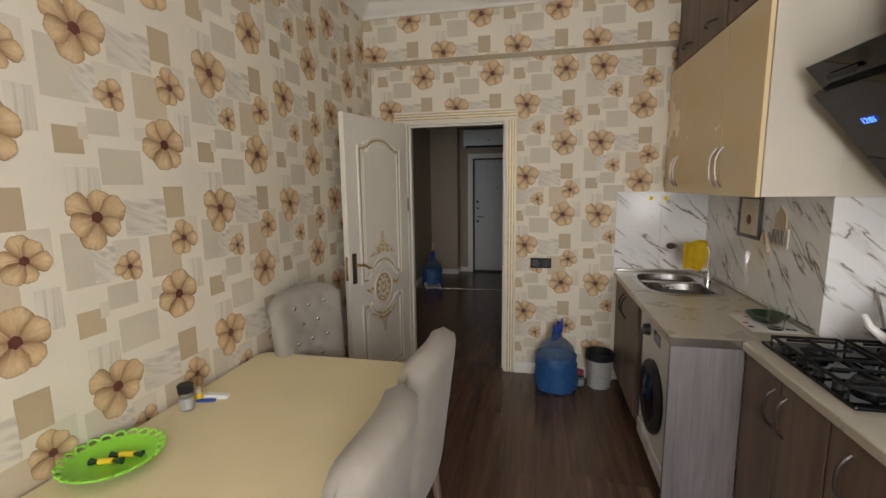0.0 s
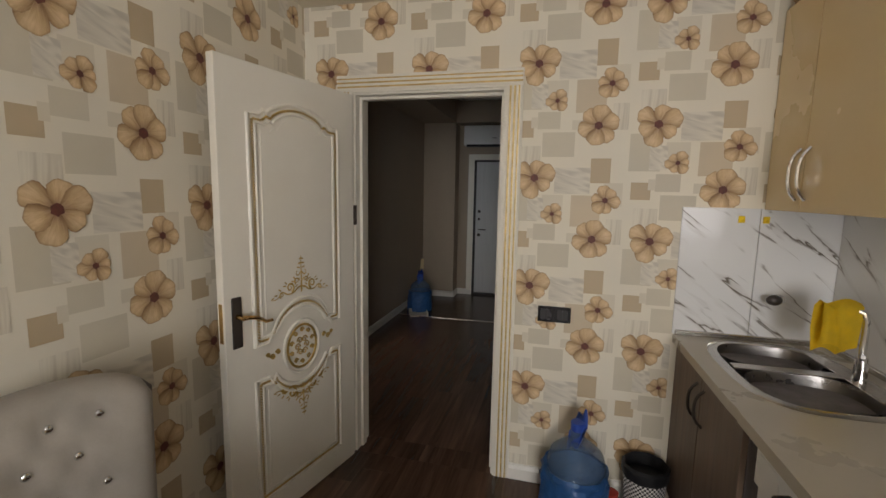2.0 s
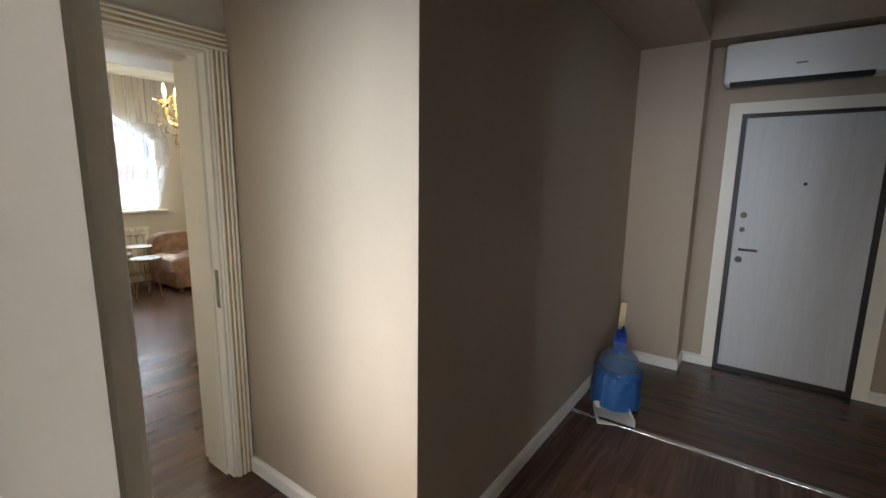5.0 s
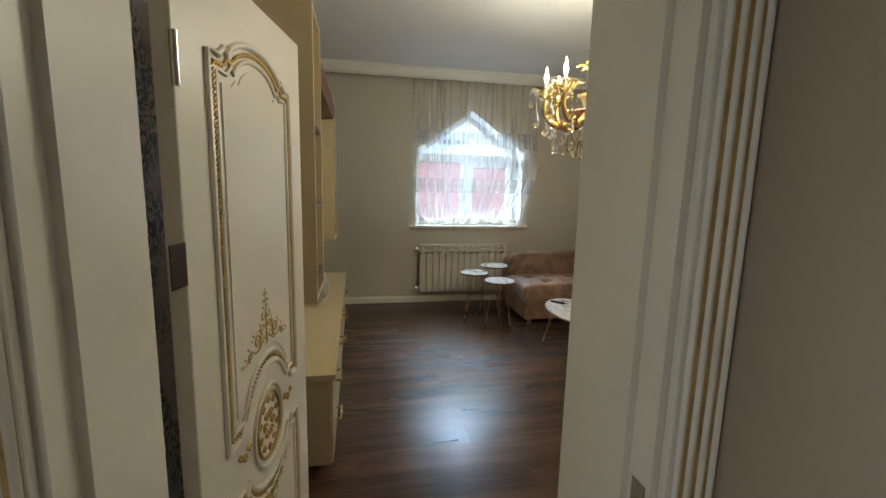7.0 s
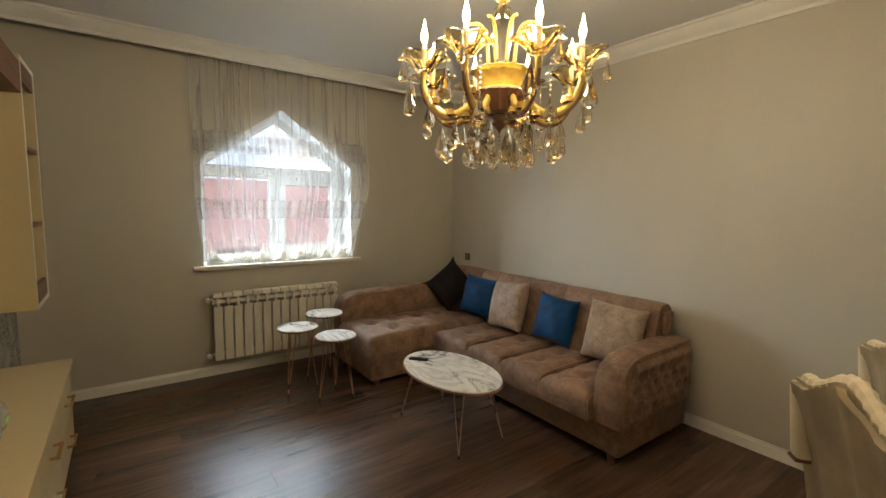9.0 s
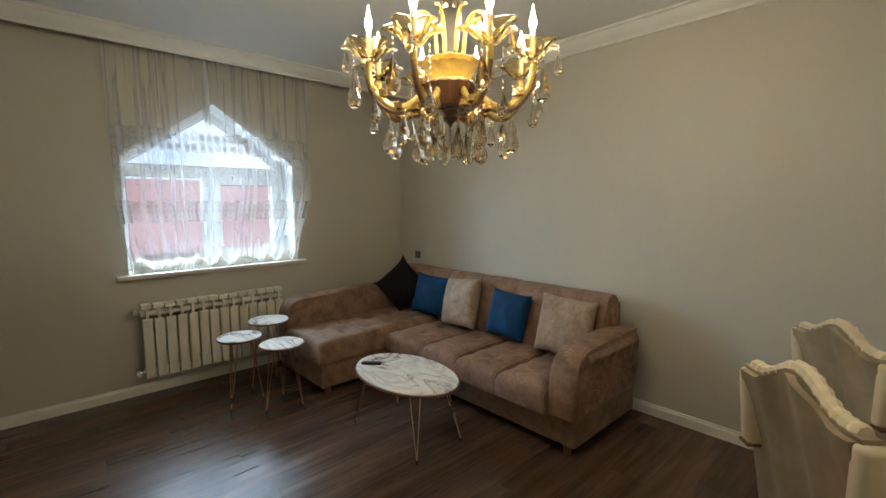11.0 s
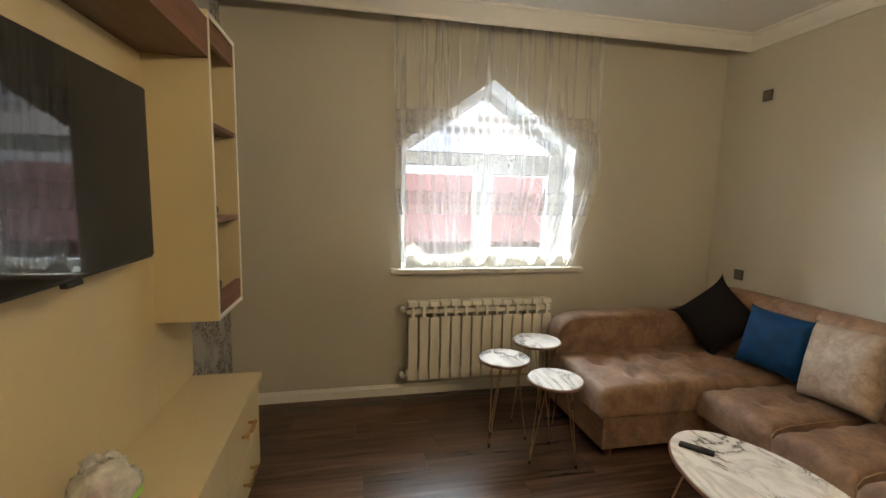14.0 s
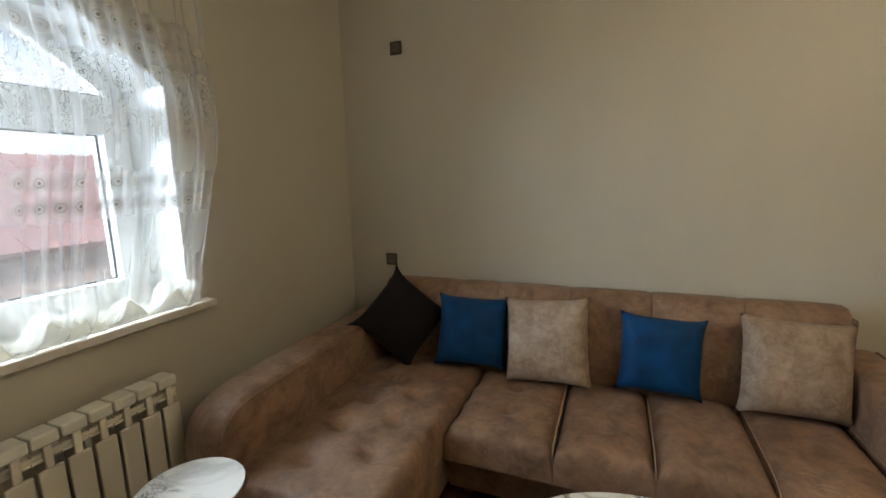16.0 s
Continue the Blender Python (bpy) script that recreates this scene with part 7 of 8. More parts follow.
# ---- sofa ----
so = thing("corner_sofa", "brown suede corner sofa with chaise and tufted arm", "sofa")
part("base", cube((-6.70, 6.70, 0.06), (-4.88, 7.50, 0.25), 0.012), M["suede"], so, smooth=True)
part("chaise_base", cube((-7.36, 6.015, 0.06), (-6.705, 7.50, 0.268), 0.012), M["suede"], so, smooth=True)
seams = [-6.685, -6.21, -5.83, -5.44, -5.05]
for a, b in zip(seams, seams[1:]):
    tuf = [((a + b) / 2, 6.62 + 0.22 * k, 0.030, 0.045) for k in (1, 2)] + [(a + 0.01, 6.62 + 0.16 * k, 0.016, 0.05) for k in range(1, 4)]
    cu = part("seat_cushion", padded((a + 0.002, 6.62, 0.25), (b - 0.002, 7.28, 0.405), 0.022, tuf, nx=28, ny=40, bev=0.055), M["suede"], so, "brown suede seat section", True, sharp=60)
    part("piping", tube([(b - 0.002, 6.63, 0.27), (b - 0.002, 6.622, 0.37), (b - 0.002, 6.65, 0.40), (b - 0.002, 6.72, 0.414), (b - 0.002, 7.0, 0.42), (b - 0.002, 7.2, 0.415)], 0.0032, 6), M["piping"], cu, "light piping", True)
ctuf = [(-7.08 + 0.0, 6.2 + 0.24 * k, 0.050, 0.055) for k in range(5)] + [(-6.86, 6.3 + 0.24 * k, 0.044, 0.05) for k in range(4)] + [(-7.2, 6.32 + 0.24 * k, 0.028, 0.055) for k in range(4)]
part("chaise_cushion", padded((-7.32, 5.99, 0.27), (-6.688, 7.28, 0.435), 0.03, ctuf, nx=32, ny=60, bev=0.04), M["suede"], so, "long brown suede chaise cushion", True, sharp=60)


def soft_back(x0, x1):
    """A leaning back cushion, its top edge rounded."""
    prof = [(7.26, 0.38), (7.272, 0.52), (7.305, 0.70), (7.335, 0.815), (7.355, 0.858), (7.39, 0.876), (7.46, 0.872), (7.50, 0.83), (7.52, 0.10)]
    bm = bmesh.new()
    n = 12
    rows = []
    for i in range(n + 1):
        u = i / n
        swell = 0.024 * (4 * u * (1 - u)) ** 0.35
        rows.append([bm.verts.new((x0 + u * (x1 - x0), y - (swell if 0 < k < 4 else 0) + (0.012 * math.exp(-((u - 0.5) / 0.08) ** 2) if k in (2, 3) else 0), z + (swell * 0.25 if 2 < k < 7 else 0))) for k, (y, z) in enumerate(prof)])
    for a, b in zip(rows, rows[1:]):
        for k in range(len(prof) - 1):
            bm.faces.new((a[k], a[k + 1], b[k + 1], b[k]))
    bm.faces.new(rows[0])
    bm.faces.new(rows[-1])
    return bm


backs = [-7.34, -6.86, -6.62, -6.22, -5.82, -5.42, -5.02]
for a, b in zip(backs, backs[1:]):
    part("back_cushion", soft_back(a + 0.002, b - 0.002), M["suede"], so, "brown suede back section", True, sharp=50)
part("zip_end", cube((-5.015, 7.36, 0.62), (-4.985, 7.47, 0.83), 0.012), M["suede"], so)


def end_arm():
    """The rolled end arm: rounded along its top front."""
    bm = bmesh.new()
    prof = [(6.66, 0.25), (6.655, 0.42), (6.665, 0.53), (6.70, 0.60), (6.77, 0.645), (6.9, 0.665), (7.2, 0.672), (7.48, 0.66), (7.5, 0.62), (7.5, 0.25)]
    rows = []
    xs = [(-5.05, 0.02), (-5.035, 0.005), (-5.0, 0.0), (-4.90, 0.0), (-4.875, 0.006), (-4.865, 0.02)]
    for x, ins in xs:
        rows.append([bm.verts.new((x, y + (ins if y < 7 else -ins), z - (ins if z > 0.3 else 0))) for y, z in prof])
    for a, b in zip(rows, rows[1:]):
        for k in range(len(prof)):
            bm.faces.new((a[k], a[(k + 1) % len(prof)], b[(k + 1) % len(prof)], b[k]))
    bm.faces.new(rows[0])
    bm.faces.new(rows[-1])
    return bm


arm = part("arm", end_arm(), M["suede"], so, "rounded brown suede arm", True, sharp=45)


def tufted_panel():
    bm = bmesh.new()
    n, m = 44, 24
    pts = [(6.78 + 0.11 * c + (0.055 if r % 2 else 0), 0.32 + 0.075 * r) for r in range(4) for c in range(7)]
    g = {}
    for i in range(n + 1):
        for j in range(m + 1):
            y, z = 6.71 + 0.76 * i / n, 0.26 + 0.365 * j / m
            zmax = 0.60 if y > 6.8 else 0.52 + 0.08 * (y - 6.71) / 0.09
            z = min(z, zmax + 0.025)
            d = 0.038
            for py, pz in pts:
                q = ((y - py) ** 2 + (z - pz) ** 2)
                d -= 0.036 * math.exp(-q / 0.0010)
            e = min(y - 6.71, 7.47 - y, z - 0.26, 0.63 - z)
            d *= min(1, max(0, e) / 0.03)
            g[i, j] = bm.verts.new((-4.87 + d, y, z))
    for i in range(n):
        for j in range(m):
            bm.faces.new((g[i, j], g[i + 1, j], g[i + 1, j + 1], g[i, j + 1]))
    return bm


part("tufted_panel", tufted_panel(), M["suede"], arm, "diamond tufted arm side", True, sharp=180)
part("arm_piping", tube([(-4.868, 6.675, 0.27), (-4.868, 6.67, 0.42), (-4.868, 6.685, 0.53), (-4.868, 6.72, 0.60), (-4.868, 6.79, 0.64), (-4.868, 6.9, 0.655), (-4.868, 7.46, 0.655)], 0.008, 6), M["suede"], arm, smooth=True)


def chaise_arm():
    """The long low arm: square across, rounded down at its free end."""
    bm = bmesh.new()
    prof = [(6.02, 0.06), (6.0, 0.42), (6.003, 0.53), (6.02, 0.60), (6.06, 0.65), (6.13, 0.682), (6.24, 0.694), (6.6, 0.698), (7.0, 0.698), (7.46, 0.698), (7.46, 0.06)]
    rows = []
    for x, ins in ((-7.505, 0.03), (-7.498, 0.012), (-7.48, 0.0), (-7.33, 0.0), (-7.308, 0.008), (-7.298, 0.028)):
        rows.append([bm.verts.new((x, y + (ins if y < 6.2 else 0), z - (ins if z > 0.3 else 0))) for y, z in prof])
    for a, b in zip(rows, rows[1:]):
        for k in range(len(prof)):
            bm.faces.new((a[k], a[(k + 1) % len(prof)], b[(k + 1) % len(prof)], b[k]))
    bm.faces.new(rows[0])
    bm.faces.new(rows[-1])
    return bm


part("chaise_arm", chaise_arm(), M["suede"], so, "long padded chaise arm", True, sharp=50)
part("chaise_arm_piping", tube(flowing([(-7.302, 6.0, 0.30), (-7.302, 6.01, 0.55), (-7.302, 6.06, 0.635), (-7.302, 6.2, 0.675), (-7.302, 7.0, 0.68), (-7.302, 7.3, 0.68)], 4), 0.005, 6), M["suede"], so, smooth=True)
for x, y in ((-4.95, 6.74), (-4.95, 7.42), (-6.62, 6.78), (-7.40, 6.08), (-6.76, 6.09), (-7.40, 7.42)):
    part("foot", rod((x, y, 0), (x, y, 0.065), 0.022, 0.03), M["shelf_brown"], so, "dark wooden foot")


def cushion(name, material, size, at, tilt, spin, yaw, label, thick=0.16, pinch=0.17):
    root = thing(name, label, "cushion", "sofa cushions")
    part("cover", pillow(size, size, thick, n=20, pinch=pinch), material, root, smooth=True, sharp=100)
    root.matrix_basis = Matrix.Translation(at) @ Matrix.Rotation(radians(yaw), 4, "Z") @ Matrix.Rotation(radians(90 - tilt), 4, "X") @ Matrix.Rotation(radians(spin), 4, "Z")
    return root


cushion("cushion", M["dark_cloth"], 0.455, (-7.14, 7.15, 0.70), 18, 45, 40, "black cushion standing on its corner on the sofa", 0.17, 0.30)
cushion("cushion", M["blue_velvet"], 0.40, (-6.73, 7.195, 0.65), 15, -4, 14, "blue velvet cushion leaning on the sofa back")
g1 = cushion("cushion", M["suede_light"], 0.46, (-6.32, 7.185, 0.645), 16, 6, -8, "beige suede cushion leaning on the sofa back", 0.18)
cushion("cushion", M["blue_velvet"], 0.385, (-5.785, 7.19, 0.635), 15, -3, 2, "blue velvet cushion leaning on the sofa back")
g2 = cushion("cushion", M["suede_light"], 0.445, (-5.26, 7.185, 0.645), 14, -3, 6, "beige suede cushion leaning beside the sofa arm", 0.18)
for g in (g1, g2):
    part("seam", tube([(-0.21 + 0.42 * k / 10, 0.05, 0.083 * (1 - (2 * k / 10 - 1) ** 4) ** 0.6) for k in range(11)], 0.003, 5), M["piping"], g, smooth=True)


# ---- tables ----
def hairpin(x, y, z, lean, material, parent):
    """A hairpin leg from (x, y, z) leaning outwards by lean; a rubber foot at its tip."""
    d = Vector((lean[0], lean[1], 0))
    s = Vector((-d.y, d.x, 0)).normalized() * 0.035 if d.length else Vector((0.03, 0, 0))
    a, b = Vector((x, y, z)) + s, Vector((x, y, z)) - s
    tip = Vector((x, y, 0.012)) + d
    leg = part("leg", tube([a, a.lerp(tip, 0.96), tip, b.lerp(tip, 0.96), b], 0.0036, 6), material, parent, "thin copper hairpin leg", True)
    part("rubber_foot", rod((tip.x, tip.y, 0), (tip.x, tip.y, 0.02), 0.007), M["black_plastic"], leg)


copper = mat("copper_wire", (0.55, 0.33, 0.2), 0.3, 0.9)
co = thing("coffee_table", "oval marble-print coffee table with copper hairpin legs", "table")
CX, CY, CA, CB = -5.835, 6.175, 0.425, 0.27
part("tabletop", prism([(CX + CA * math.cos(2 * math.pi * k / 64), CY + CB * math.sin(2 * math.pi * k / 64)) for k in range(64)], 0.018, Matrix.Translation((0, 0, 0.40))), M["table_marble"], co)
part("edge", tube([(CX + CA * math.cos(2 * math.pi * k / 64), CY + CB * math.sin(2 * math.pi * k / 64), 0.404) for k in range(64)], 0.0075, 8, True), M["shelf_brown"], co, "brown edge band", True)
for sx in (-1, 1):
    for sy in (-1, 1):
        hairpin(CX + sx * 0.25, CY + sy * 0.12, 0.40, (sx * 0.09, sy * 0.065), copper, co)
rm = thing("remote_control", "black remote control on the coffee table", "remote")
part("body", bent(cube((-0.07, -0.02, 0), (0.07, 0.02, 0.015), 0.006, 3), pose(-6.105, 6.09, 0.4185, 0, 0, 42)), M["black_plastic"], rm)
part("keys", bent(boxes(*[((-0.05 + 0.022 * i, -0.011 + 0.009 * j, 0.015), (-0.038 + 0.022 * i, -0.005 + 0.009 * j, 0.017)) for i in range(5) for j in range(3)]), pose(-6.105, 6.09, 0.4185, 0, 0, 42)), M["dark_metal"], rm)
for x, y, z, r, turn in ((-7.195, 5.80, 0.578, 0.155, 20), (-7.045, 5.52, 0.53, 0.155, 70), (-6.775, 5.735, 0.492, 0.155, 40)):
    st = thing("side_table", "small round marble-print nesting table with hairpin legs", "table", "nesting tables")
    part("tabletop", lathe([(0.001, z - 0.018), (r, z - 0.018), (r, z), (0.001, z)], 44, (x, y, 0)), M["table_marble"], st)
    part("edge", tube([(x + r * math.cos(2 * math.pi * k / 44), y + r * math.sin(2 * math.pi * k / 44), z - 0.012) for k in range(44)], 0.0068, 6, True), M["shelf_brown"], st, "brown edge band", True)
    for k in range(3):
        a = radians(turn + 120 * k)
        hairpin(x + 0.08 * math.cos(a), y + 0.08 * math.sin(a), z - 0.018, (0.07 * math.cos(a), 0.07 * math.sin(a)), copper, st)

# ---- chandelier ----
chd = thing("chandelier", "gold and amber crystal chandelier with eight lit candle bulbs", "chandelier")
HX, HYY = -4.80, 5.605
bulb_glow = glow("warm_bulb", (1.0, 0.78, 0.42), 22.0)
part("ceiling_rose", lathe([(0.001, 2.906), (0.075, 2.906), (0.075, 2.89), (0.03, 2.855), (0.001, 2.855)], 24, (HX, HYY, 0)), M["brass"], chd, smooth=True)
chain = bmesh.new()
for k in range(13):
    c = Vector((HX, HYY, 2.85 - 0.032 * k))
    tube([c + Vector(((0.011 * math.cos(a) if k % 2 else 0), (0 if k % 2 else 0.011 * math.cos(a)), 0.02 * math.sin(a))) for a in [2 * math.pi * j / 10 for j in range(10)]], 0.003, 5, True, chain)
part("chain", chain, M["brass"], chd, smooth=True)
part("crown", lathe([(0.012, 2.45), (0.05, 2.425), (0.062, 2.40), (0.035, 2.375), (0.045, 2.355), (0.03, 2.33), (0.012, 2.32)], 16, (HX, HYY, 0), wave=lambda a, i: 1 + 0.12 * math.cos(8 * a)), M["gold"], chd, "gold leaf crown", True)
part("glass_stem", lathe([(0.012, 2.325), (0.045, 2.30), (0.062, 2.25), (0.058, 2.20), (0.04, 2.13), (0.03, 2.10), (0.02, 2.085)], 12, (HX, HYY, 0)), M["crystal"], chd, "clear crystal baluster", False)
part("upper_bowl", lathe([(0.11, 2.03), (0.168, 2.055), (0.158, 2.06), (0.14, 2.04), (0.12, 2.01), (0.10, 1.99), (0.108, 1.975), (0.16, 1.967)], 48, (HX, HYY, 0), wave=lambda a, i: 1 + (0.05 * math.cos(16 * a) if i in (1, 2) else 0)), M["amber_glass"], chd, "fluted amber bowl", True)
part("lower_bowl", lathe([(0.182, 1.968), (0.19, 1.960), (0.176, 1.94), (0.152, 1.912), (0.138, 1.888), (0.12, 1.880), (0.045, 1.876), (0.03, 1.862), (0.046, 1.85), (0.026, 1.836), (0.01, 1.824), (0.001, 1.808)], 48, (HX, HYY, 0), wave=lambda a, i: 1 + (0.03 * math.cos(24 * a) if i < 6 else 0)), M["rose_brown"], chd, "rose-brown ribbed bowl", True)


def drop(bm, x, y, z, s):
    lathe([(0.001, 0.0), (0.42 * s, 0.13 * s), (0.66 * s, 0.5 * s), (0.64 * s, 0.8 * s), (0.30 * s, 1.6 * s), (0.06 * s, 2.2 * s)], 8, (x, y, z - 2.0 * s), bm)


def beads(bm, x, y, z, n, gap=0.017):
    for k in range(n):
        bmesh.ops.create_icosphere(bm, subdivisions=1, radius=0.0065, matrix=Matrix.Translation((x, y, z - gap * k)))


for k in range(8):
    a = 2 * math.pi * (k + 0.547) / 8
    ca, sa = math.cos(a), math.sin(a)

    def at(r, z):
        return (HX + r * ca, HYY + r * sa, z)

    armp = part("arm", tube(flowing([at(0.11, 1.955), at(0.15, 1.94), at(0.21, 1.895), at(0.28, 1.872), at(0.35, 1.885), at(0.41, 1.93), at(0.435, 1.985), at(0.43, 2.025)]), 0.0165, 10, taper=lambda q: 1 + 0.12 * math.sin(70 * q) * (q > 0.5)), M["amber_glass"], chd, "curved gilded arm", True)
    part("arm_underside", tube(flowing([at(0.12, 1.94), at(0.15, 1.924), at(0.21, 1.88), at(0.28, 1.858), at(0.355, 1.87), at(0.42, 1.918), at(0.447, 1.98)]), 0.010, 8), M["rose_brown"], armp, "dark rose-brown underside", True)
    for q in (0.2, 0.29, 0.37):
        part("leaf_ornament", lathe([(0.006, 0), (0.032, 0.012), (0.026, 0.034), (0.004, 0.042)], 12, at(q, 1.858 + 0.04 * (q > 0.3)), wave=lambda t, i: 1 + 0.2 * math.cos(3 * t)), M["brass"], armp, "gold leaf ornament", True)
    part("cup", lathe([(0.014, -0.012), (0.044, -0.004), (0.068, 0.022), (0.094, 0.046), (0.122, 0.048), (0.116, 0.053), (0.086, 0.051), (0.06, 0.028), (0.026, 0.006)], 40, at(0.43, 2.035), wave=lambda t, i: 1 + (0.10 if i in (2, 7) else 0.2 if i in (3, 4, 5, 6) else 0) * math.cos(5 * t)), M["petal_glass"], armp, "petalled amber glass cup", True)
    part("candle", rod(at(0.43, 2.05), at(0.43, 2.135), 0.013), M["white_plastic"], armp, "white candle sleeve", True)
    part("bulb", lathe([(0.010, 0.0), (0.018, 0.018), (0.017, 0.035), (0.009, 0.058), (0.003, 0.085), (0.001, 0.09)], 12, at(0.43, 2.135)), bulb_glow, armp, "lit candle bulb", True)
    for j, (r, t, n, s) in enumerate(((0.55, 0.07, 2, 0.034), (0.50, -0.14, 6, 0.054), (0.43, 0.17, 8, 0.042), (0.33, 0.0, 3, 0.058), (0.27, 0.16, 2, 0.040), (0.17, -0.2, 5, 0.054))):
        aa = a + t
        x, y = HX + r * math.cos(aa), HYY + r * math.sin(aa)
        z = 2.075 if r > 0.45 else 2.02 if r > 0.38 else 1.865
        cr = bmesh.new()
        beads(cr, x, y, z, n)
        drop(cr, x, y, z - 0.017 * n, s)
        part("crystal_drop", cr, M["crystal"], armp, "hanging crystal drop")
    part("upper_scroll", tube(flowing([at(0.075, 2.09), at(0.082, 2.16), at(0.10, 2.21), at(0.14, 2.232), at(0.19, 2.225)]), 0.010, 8, taper=lambda q: 1.1 - 0.5 * q), M["amber_glass"], armp, "amber glass scroll", True)
    cr = bmesh.new()
    x, y, _ = at(0.09 if k % 2 else 0.13, 0)
    beads(cr, x, y, 1.91, 7 if k % 2 else 4)
    drop(cr, x, y, 1.91 - 0.017 * (7 if k % 2 else 4), 0.056 if k % 2 else 0.044)
    part("crystal_drop", cr, M["crystal"], armp, "hanging crystal drop")
    lampd = bpy.data.lights.get("candle_bulb") or bpy.data.lights.new("candle_bulb", "POINT")
    lampd.energy, lampd.color, lampd.shadow_soft_size = BULB_W, (1.0, 0.86, 0.63), 0.05
    new("candle_light", lampd).matrix_world = Matrix.Translation((HX + 0.335 * ca, HYY + 0.335 * sa, 2.235))
cr = bmesh.new()
beads(cr, HX, HYY, 1.80, 3)
drop(cr, HX, HYY, 1.75, 0.03)
part("finial_drop", cr, M["crystal"], chd, "central crystal drop")
chd.matrix_basis = Matrix.Translation((HX, HYY, 1.85)) @ Matrix.Diagonal((0.70, 0.70, 0.94, 1)) @ Matrix.Translation((-HX, -HYY, -1.85))


# ---- carved dining chairs ----
def carved_chair():
    """Ivory carved chair facing +y; its tall back at y = -0.22."""
    root = thing("carved_chair", "ivory carved dining chair with a gilded upholstered back", "chair", "carved dining chairs")
    part("seat", padded((-0.24, -0.20, 0.42), (0.24, 0.25, 0.49), 0.025, (), nx=10, ny=10), M["old_gold"], root, smooth=True)
    part("seat_frame", cube((-0.25, -0.22, 0.36), (0.25, 0.26, 0.42), 0.012), M["bone"], root)

    def half(v):
        return 0.20 + 0.03 * math.sin(math.pi * v) + 0.015 * v

    for nm, grow, t0, t1, material in (("back_frame", 0.0, -0.03, 0.012, M["old_gold"]), ("back_panel", -0.035, 0.005, 0.032, M["old_gold"]), ("rear_panel", -0.012, -0.048, -0.028, M["old_gold"])):
        bm = bmesh.new()
        g = {}
        n, m = 14, 22
        for s, t in enumerate((t0, t1)):
            for i in range(n + 1):
                for j in range(m + 1):
                    u, v = 2 * i / n - 1, j / m
                    z = 0.42 + (0.66 + grow) * v + (0.05 * (1 - u * u) + 0.02 * math.cos(5 * u)) * v ** 4
                    x = u * (half(v) + grow)
                    y = -0.21 - 0.10 * v * v + t + 0.012 * math.sin(9 * u + 3 * v) * (nm == "rear_panel") * (1 - u * u)
                    g[s, i, j] = bm.verts.new((x, y, z))
        for s in (0, 1):
            for i in range(n):
                for j in range(m):
                    bm.faces.new((g[s, i, j], g[s, i + 1, j], g[s, i + 1, j + 1], g[s, i, j + 1]))
        rim = [(i, 0) for i in range(n)] + [(n, j) for j in range(m)] + [(i, m) for i in range(n, 0, -1)] + [(0, j) for j in range(m, 0, -1)]
        for a, b in zip(rim, rim[1:] + rim[:1]):
            bm.faces.new((g[0, a[0], a[1]], g[0, b[0], b[1]], g[1, b[0], b[1]], g[1, a[0], a[1]]))
        part(nm, bm, material, root, smooth=True, sharp=50)
    for sx in (-1, 1):
        ear = part("ear", cube((sx * 0.205 - 0.022, -0.35, 0.84), (sx * 0.205 + 0.022, -0.268, 1.075), 0.018, 3), M["bone"], root, "ivory carved ear", True)
        for v in ear.data.vertices:
            v.co.x += sx * 0.012 * math.sin(14 * v.co.z)
            v.co.y += 0.05 * (1.075 - v.co.z)
        part("ear_band", cube((sx * 0.205 - 0.024, -0.336, 0.832), (sx * 0.205 + 0.024, -0.256, 0.842), 0.003), M["shelf_brown"], root)
    crest = [(0.022 * k - 0.198, -0.318, 1.082 + 0.05 * (1 - (k / 9 - 1) ** 2) + 0.02 * math.cos(5 * (k / 9 - 1))) for k in range(19)]
    part("carved_crest", tube(flowing(crest, 3), 0.018, 8, taper=lambda q: 1 + 0.28 * math.sin(44 * q) ** 2), M["bone"], root, "ivory carved crest rail", True)
    for x in (-0.21, 0.21):
        part("leg", tube([(x, 0.22, 0.37), (x * 1.06, 0.25, 0.28), (x * 1.0, 0.235, 0.12), (x * 1.05, 0.26, 0.0)], 0.026, 8, taper=lambda q: 1.2 - 0.6 * q), M["bone"], root, smooth=True)
        part("leg", tube([(x, -0.2, 0.42), (x, -0.22, 0.2), (x, -0.27, 0.0)], 0.022, 8), M["bone"], root, smooth=True)
    return root


cc = carved_chair()
cc.matrix_basis = pose(-3.515, 6.035, 0, 0, 0, -50) @ Matrix.Diagonal((1, 1, 0.97, 1))
copy_thing(cc, pose(-3.51, 6.81, 0, 0, 0, -50) @ Matrix.Diagonal((1, 1, 0.97, 1)))

# ---- outside ----
tagged(part("ground", cube((-500, -400, -3.2), (400, 400, -3.0)), M["soil"], label="bare yard ground below the windows"), kind="structure")
sky_mat, sky_t, sky_b = shade("overcast_sky")
cloud = ramp(sky_t, noise_tex(sky_t, place(sky_t, (1, 1, 2.2)), 0.035, 5, 0.4), [(0.38, (0.62, 0.78, 1.0)), (0.58, (0.96, 0.98, 1.0))])
sky_t.links.new(cloud, sky_b.inputs["Emission Color"])
sky_b.inputs["Base Color"].default_value = (0, 0, 0, 1)
sky_b.inputs["Emission Strength"].default_value = 1.0
tagged(part("backdrop", cube((-91, -110, -3.0), (-90, 120, 80)), sky_mat, label="bright overcast sky behind the houses"), kind="structure")
hs = thing("neighbour_house", "neighbouring house with a red sheet roof", "house")
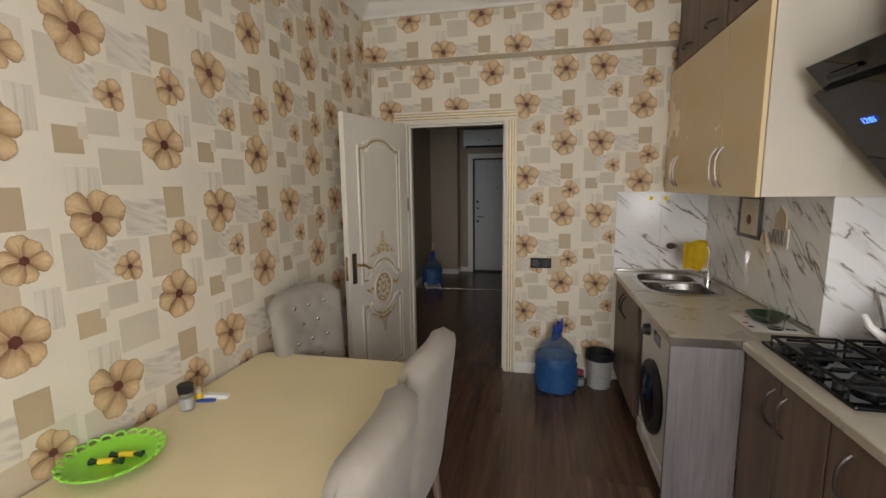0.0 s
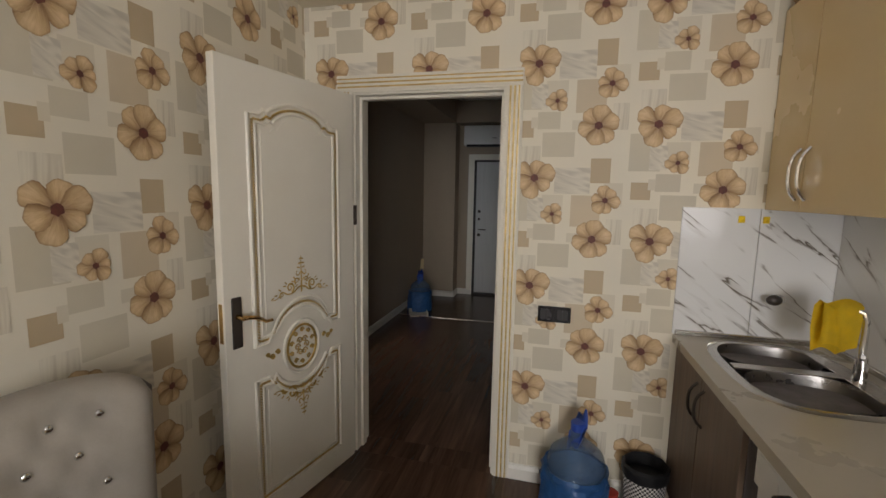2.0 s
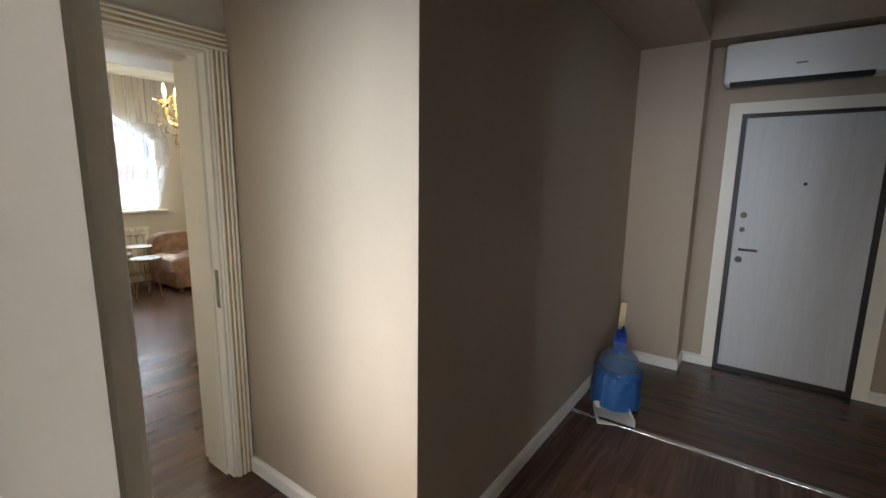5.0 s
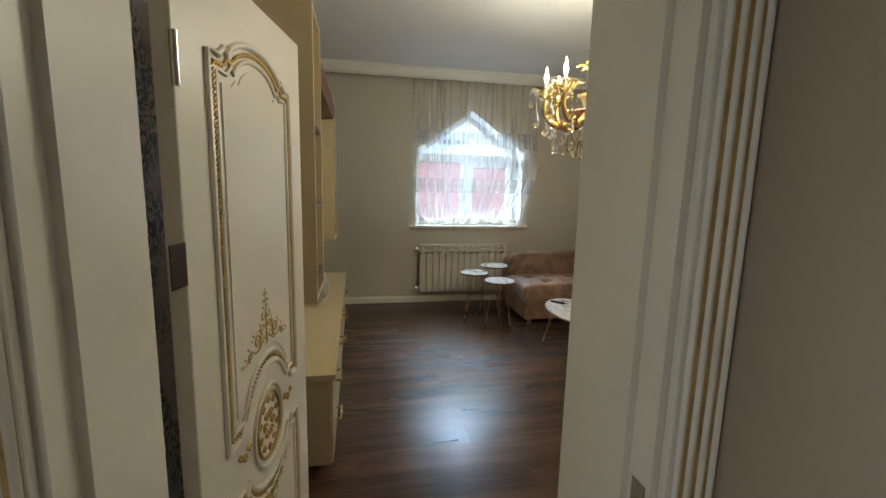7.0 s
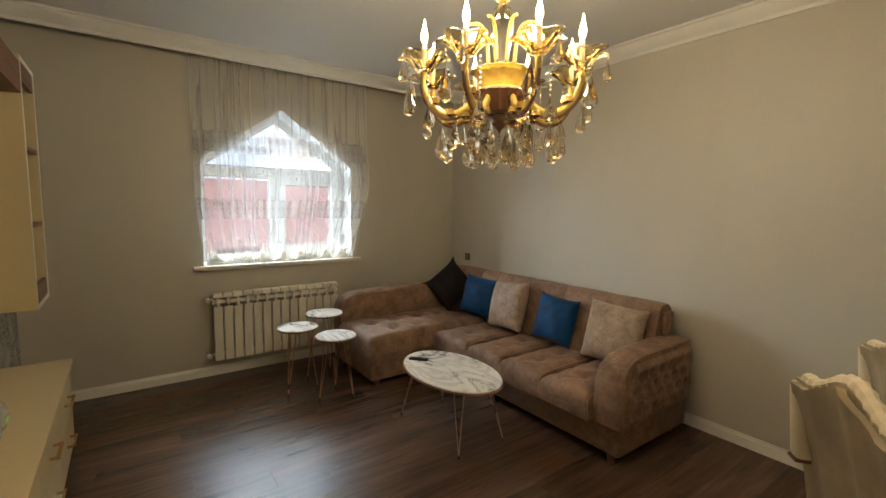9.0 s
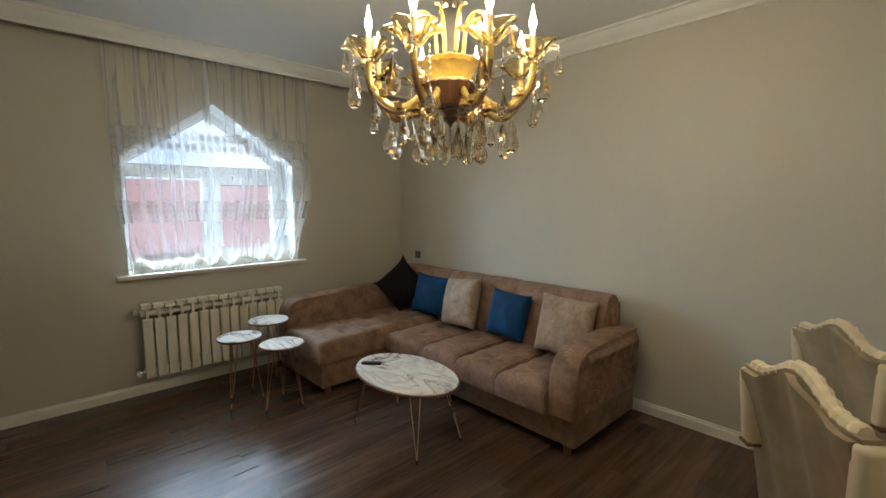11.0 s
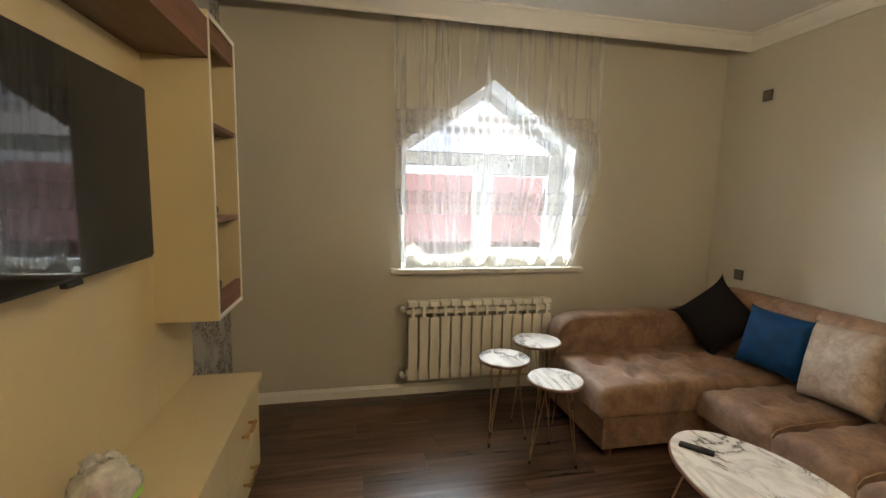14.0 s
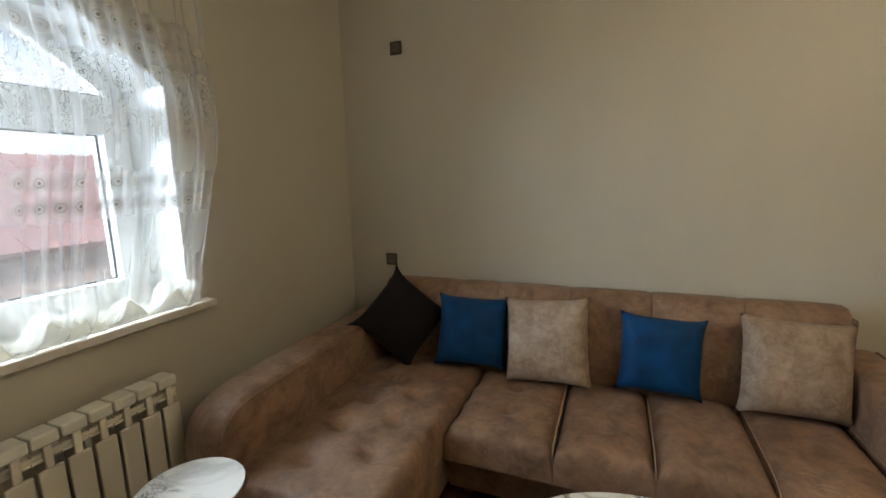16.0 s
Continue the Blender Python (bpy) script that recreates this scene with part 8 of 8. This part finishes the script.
part("wall", cube((-23, -2, -3.0), (-17, 14, 0.5), 0.02), M["pink_wall"], hs, "pale pink rendered wall")
part("roof", prism([(-16.2, 0.3), (-20, 2.3), (-23.8, 0.3), (-23.6, 0.18), (-20, 2.15), (-16.4, 0.18)], 18.0, Matrix(((1, 0, 0, 0), (0, 0, 1, -4), (0, 1, 0, 0), (0, 0, 0, 1)))), M["red_roof"], hs, "red sheet roof")
ribs = bmesh.new()
for k in range(36):
    y = -3.8 + 0.5 * k
    tube([(-16.2, y, 0.32), (-20, y, 2.32)], 0.03, 4, bm=ribs)
part("roof_ribs", ribs, M["red_roof"], hs)
h2 = thing("yellow_gable", "small yellow gabled porch before the red roof", "house")
part("wall", prism([(5.1, -3.0), (7.1, -3.0), (7.1, -0.4), (6.1, 0.35), (5.1, -0.4)], 1.5, Matrix(((0, 0, 1, -15.5), (1, 0, 0, 0), (0, 1, 0, 0), (0, 0, 0, 1)))), M["stucco"], h2)
part("window", cube((-14.0, 5.7, -1.6), (-13.96, 6.5, -0.6)), M["frost"], h2, "pale window")
# ---- floor planks ----
floor_ob = bpy.data.objects["floor"]
M["plank_x"] = wood("laminate_plank_across", (0.028, 0.015, 0.010), (0.155, 0.088, 0.056), "x", 0.26, True, 0.5)


def lay(x0, x1, y0, y1, along, seed):
    """Staggered laminate boards over a rectangle, children of the floor."""
    rr = random.Random(seed)
    wide, long = 0.192, 1.28
    a0, a1, b0, b1 = (x0, x1, y0, y1) if along == "y" else (y0, y1, x0, x1)
    col, a = 0, a0
    while a < a1 - 1e-4:
        ae = min(a + wide, a1)
        b = b0 - rr.random() * long
        while b < b1 - 1e-4:
            be = b + long
            lo_b, hi_b = max(b, b0), min(be, b1)
            if hi_b - lo_b > 0.01:
                g, h = 0.0003, -0.0001 * rr.random()
                lo = (a + g, lo_b + g) if along == "y" else (lo_b + g, a + g)
                hi = (ae - g, hi_b - g) if along == "y" else (hi_b - g, ae - g)
                bm = bmesh.new()
                c = 0.0003
                vs = [[bm.verts.new((x, y, z)) for x, y in ((lo[0] + k, lo[1] + k), (hi[0] - k, lo[1] + k), (hi[0] - k, hi[1] - k), (lo[0] + k, hi[1] - k))] for z, k in ((-0.011, 0), (h - c, 0), (h, c))]
                bm.faces.new(vs[2])
                for p, q in ((0, 1), (1, 2)):
                    for k in range(4):
                        bm.faces.new((vs[p][k], vs[p][(k + 1) % 4], vs[q][(k + 1) % 4], vs[q][k]))
                part("plank", bm, M["plank" if along == "y" else "plank_x"], floor_ob)
            b = be
        a = ae


lay(-1.33, 1.46, -1.6, 3.55, "y", 11)
lay(-1.05, -0.245, 3.55, 3.714, "y", 12)
lay(-2.92, -0.07, 3.714, 6.33, "y", 13)
lay(-2.0, -0.07, 6.365, 7.72, "x", 14)
lay(-3.215, -2.92, 3.86, 4.685, "y", 15)
lay(-7.76, -3.215, 3.76, 7.62, "y", 16)
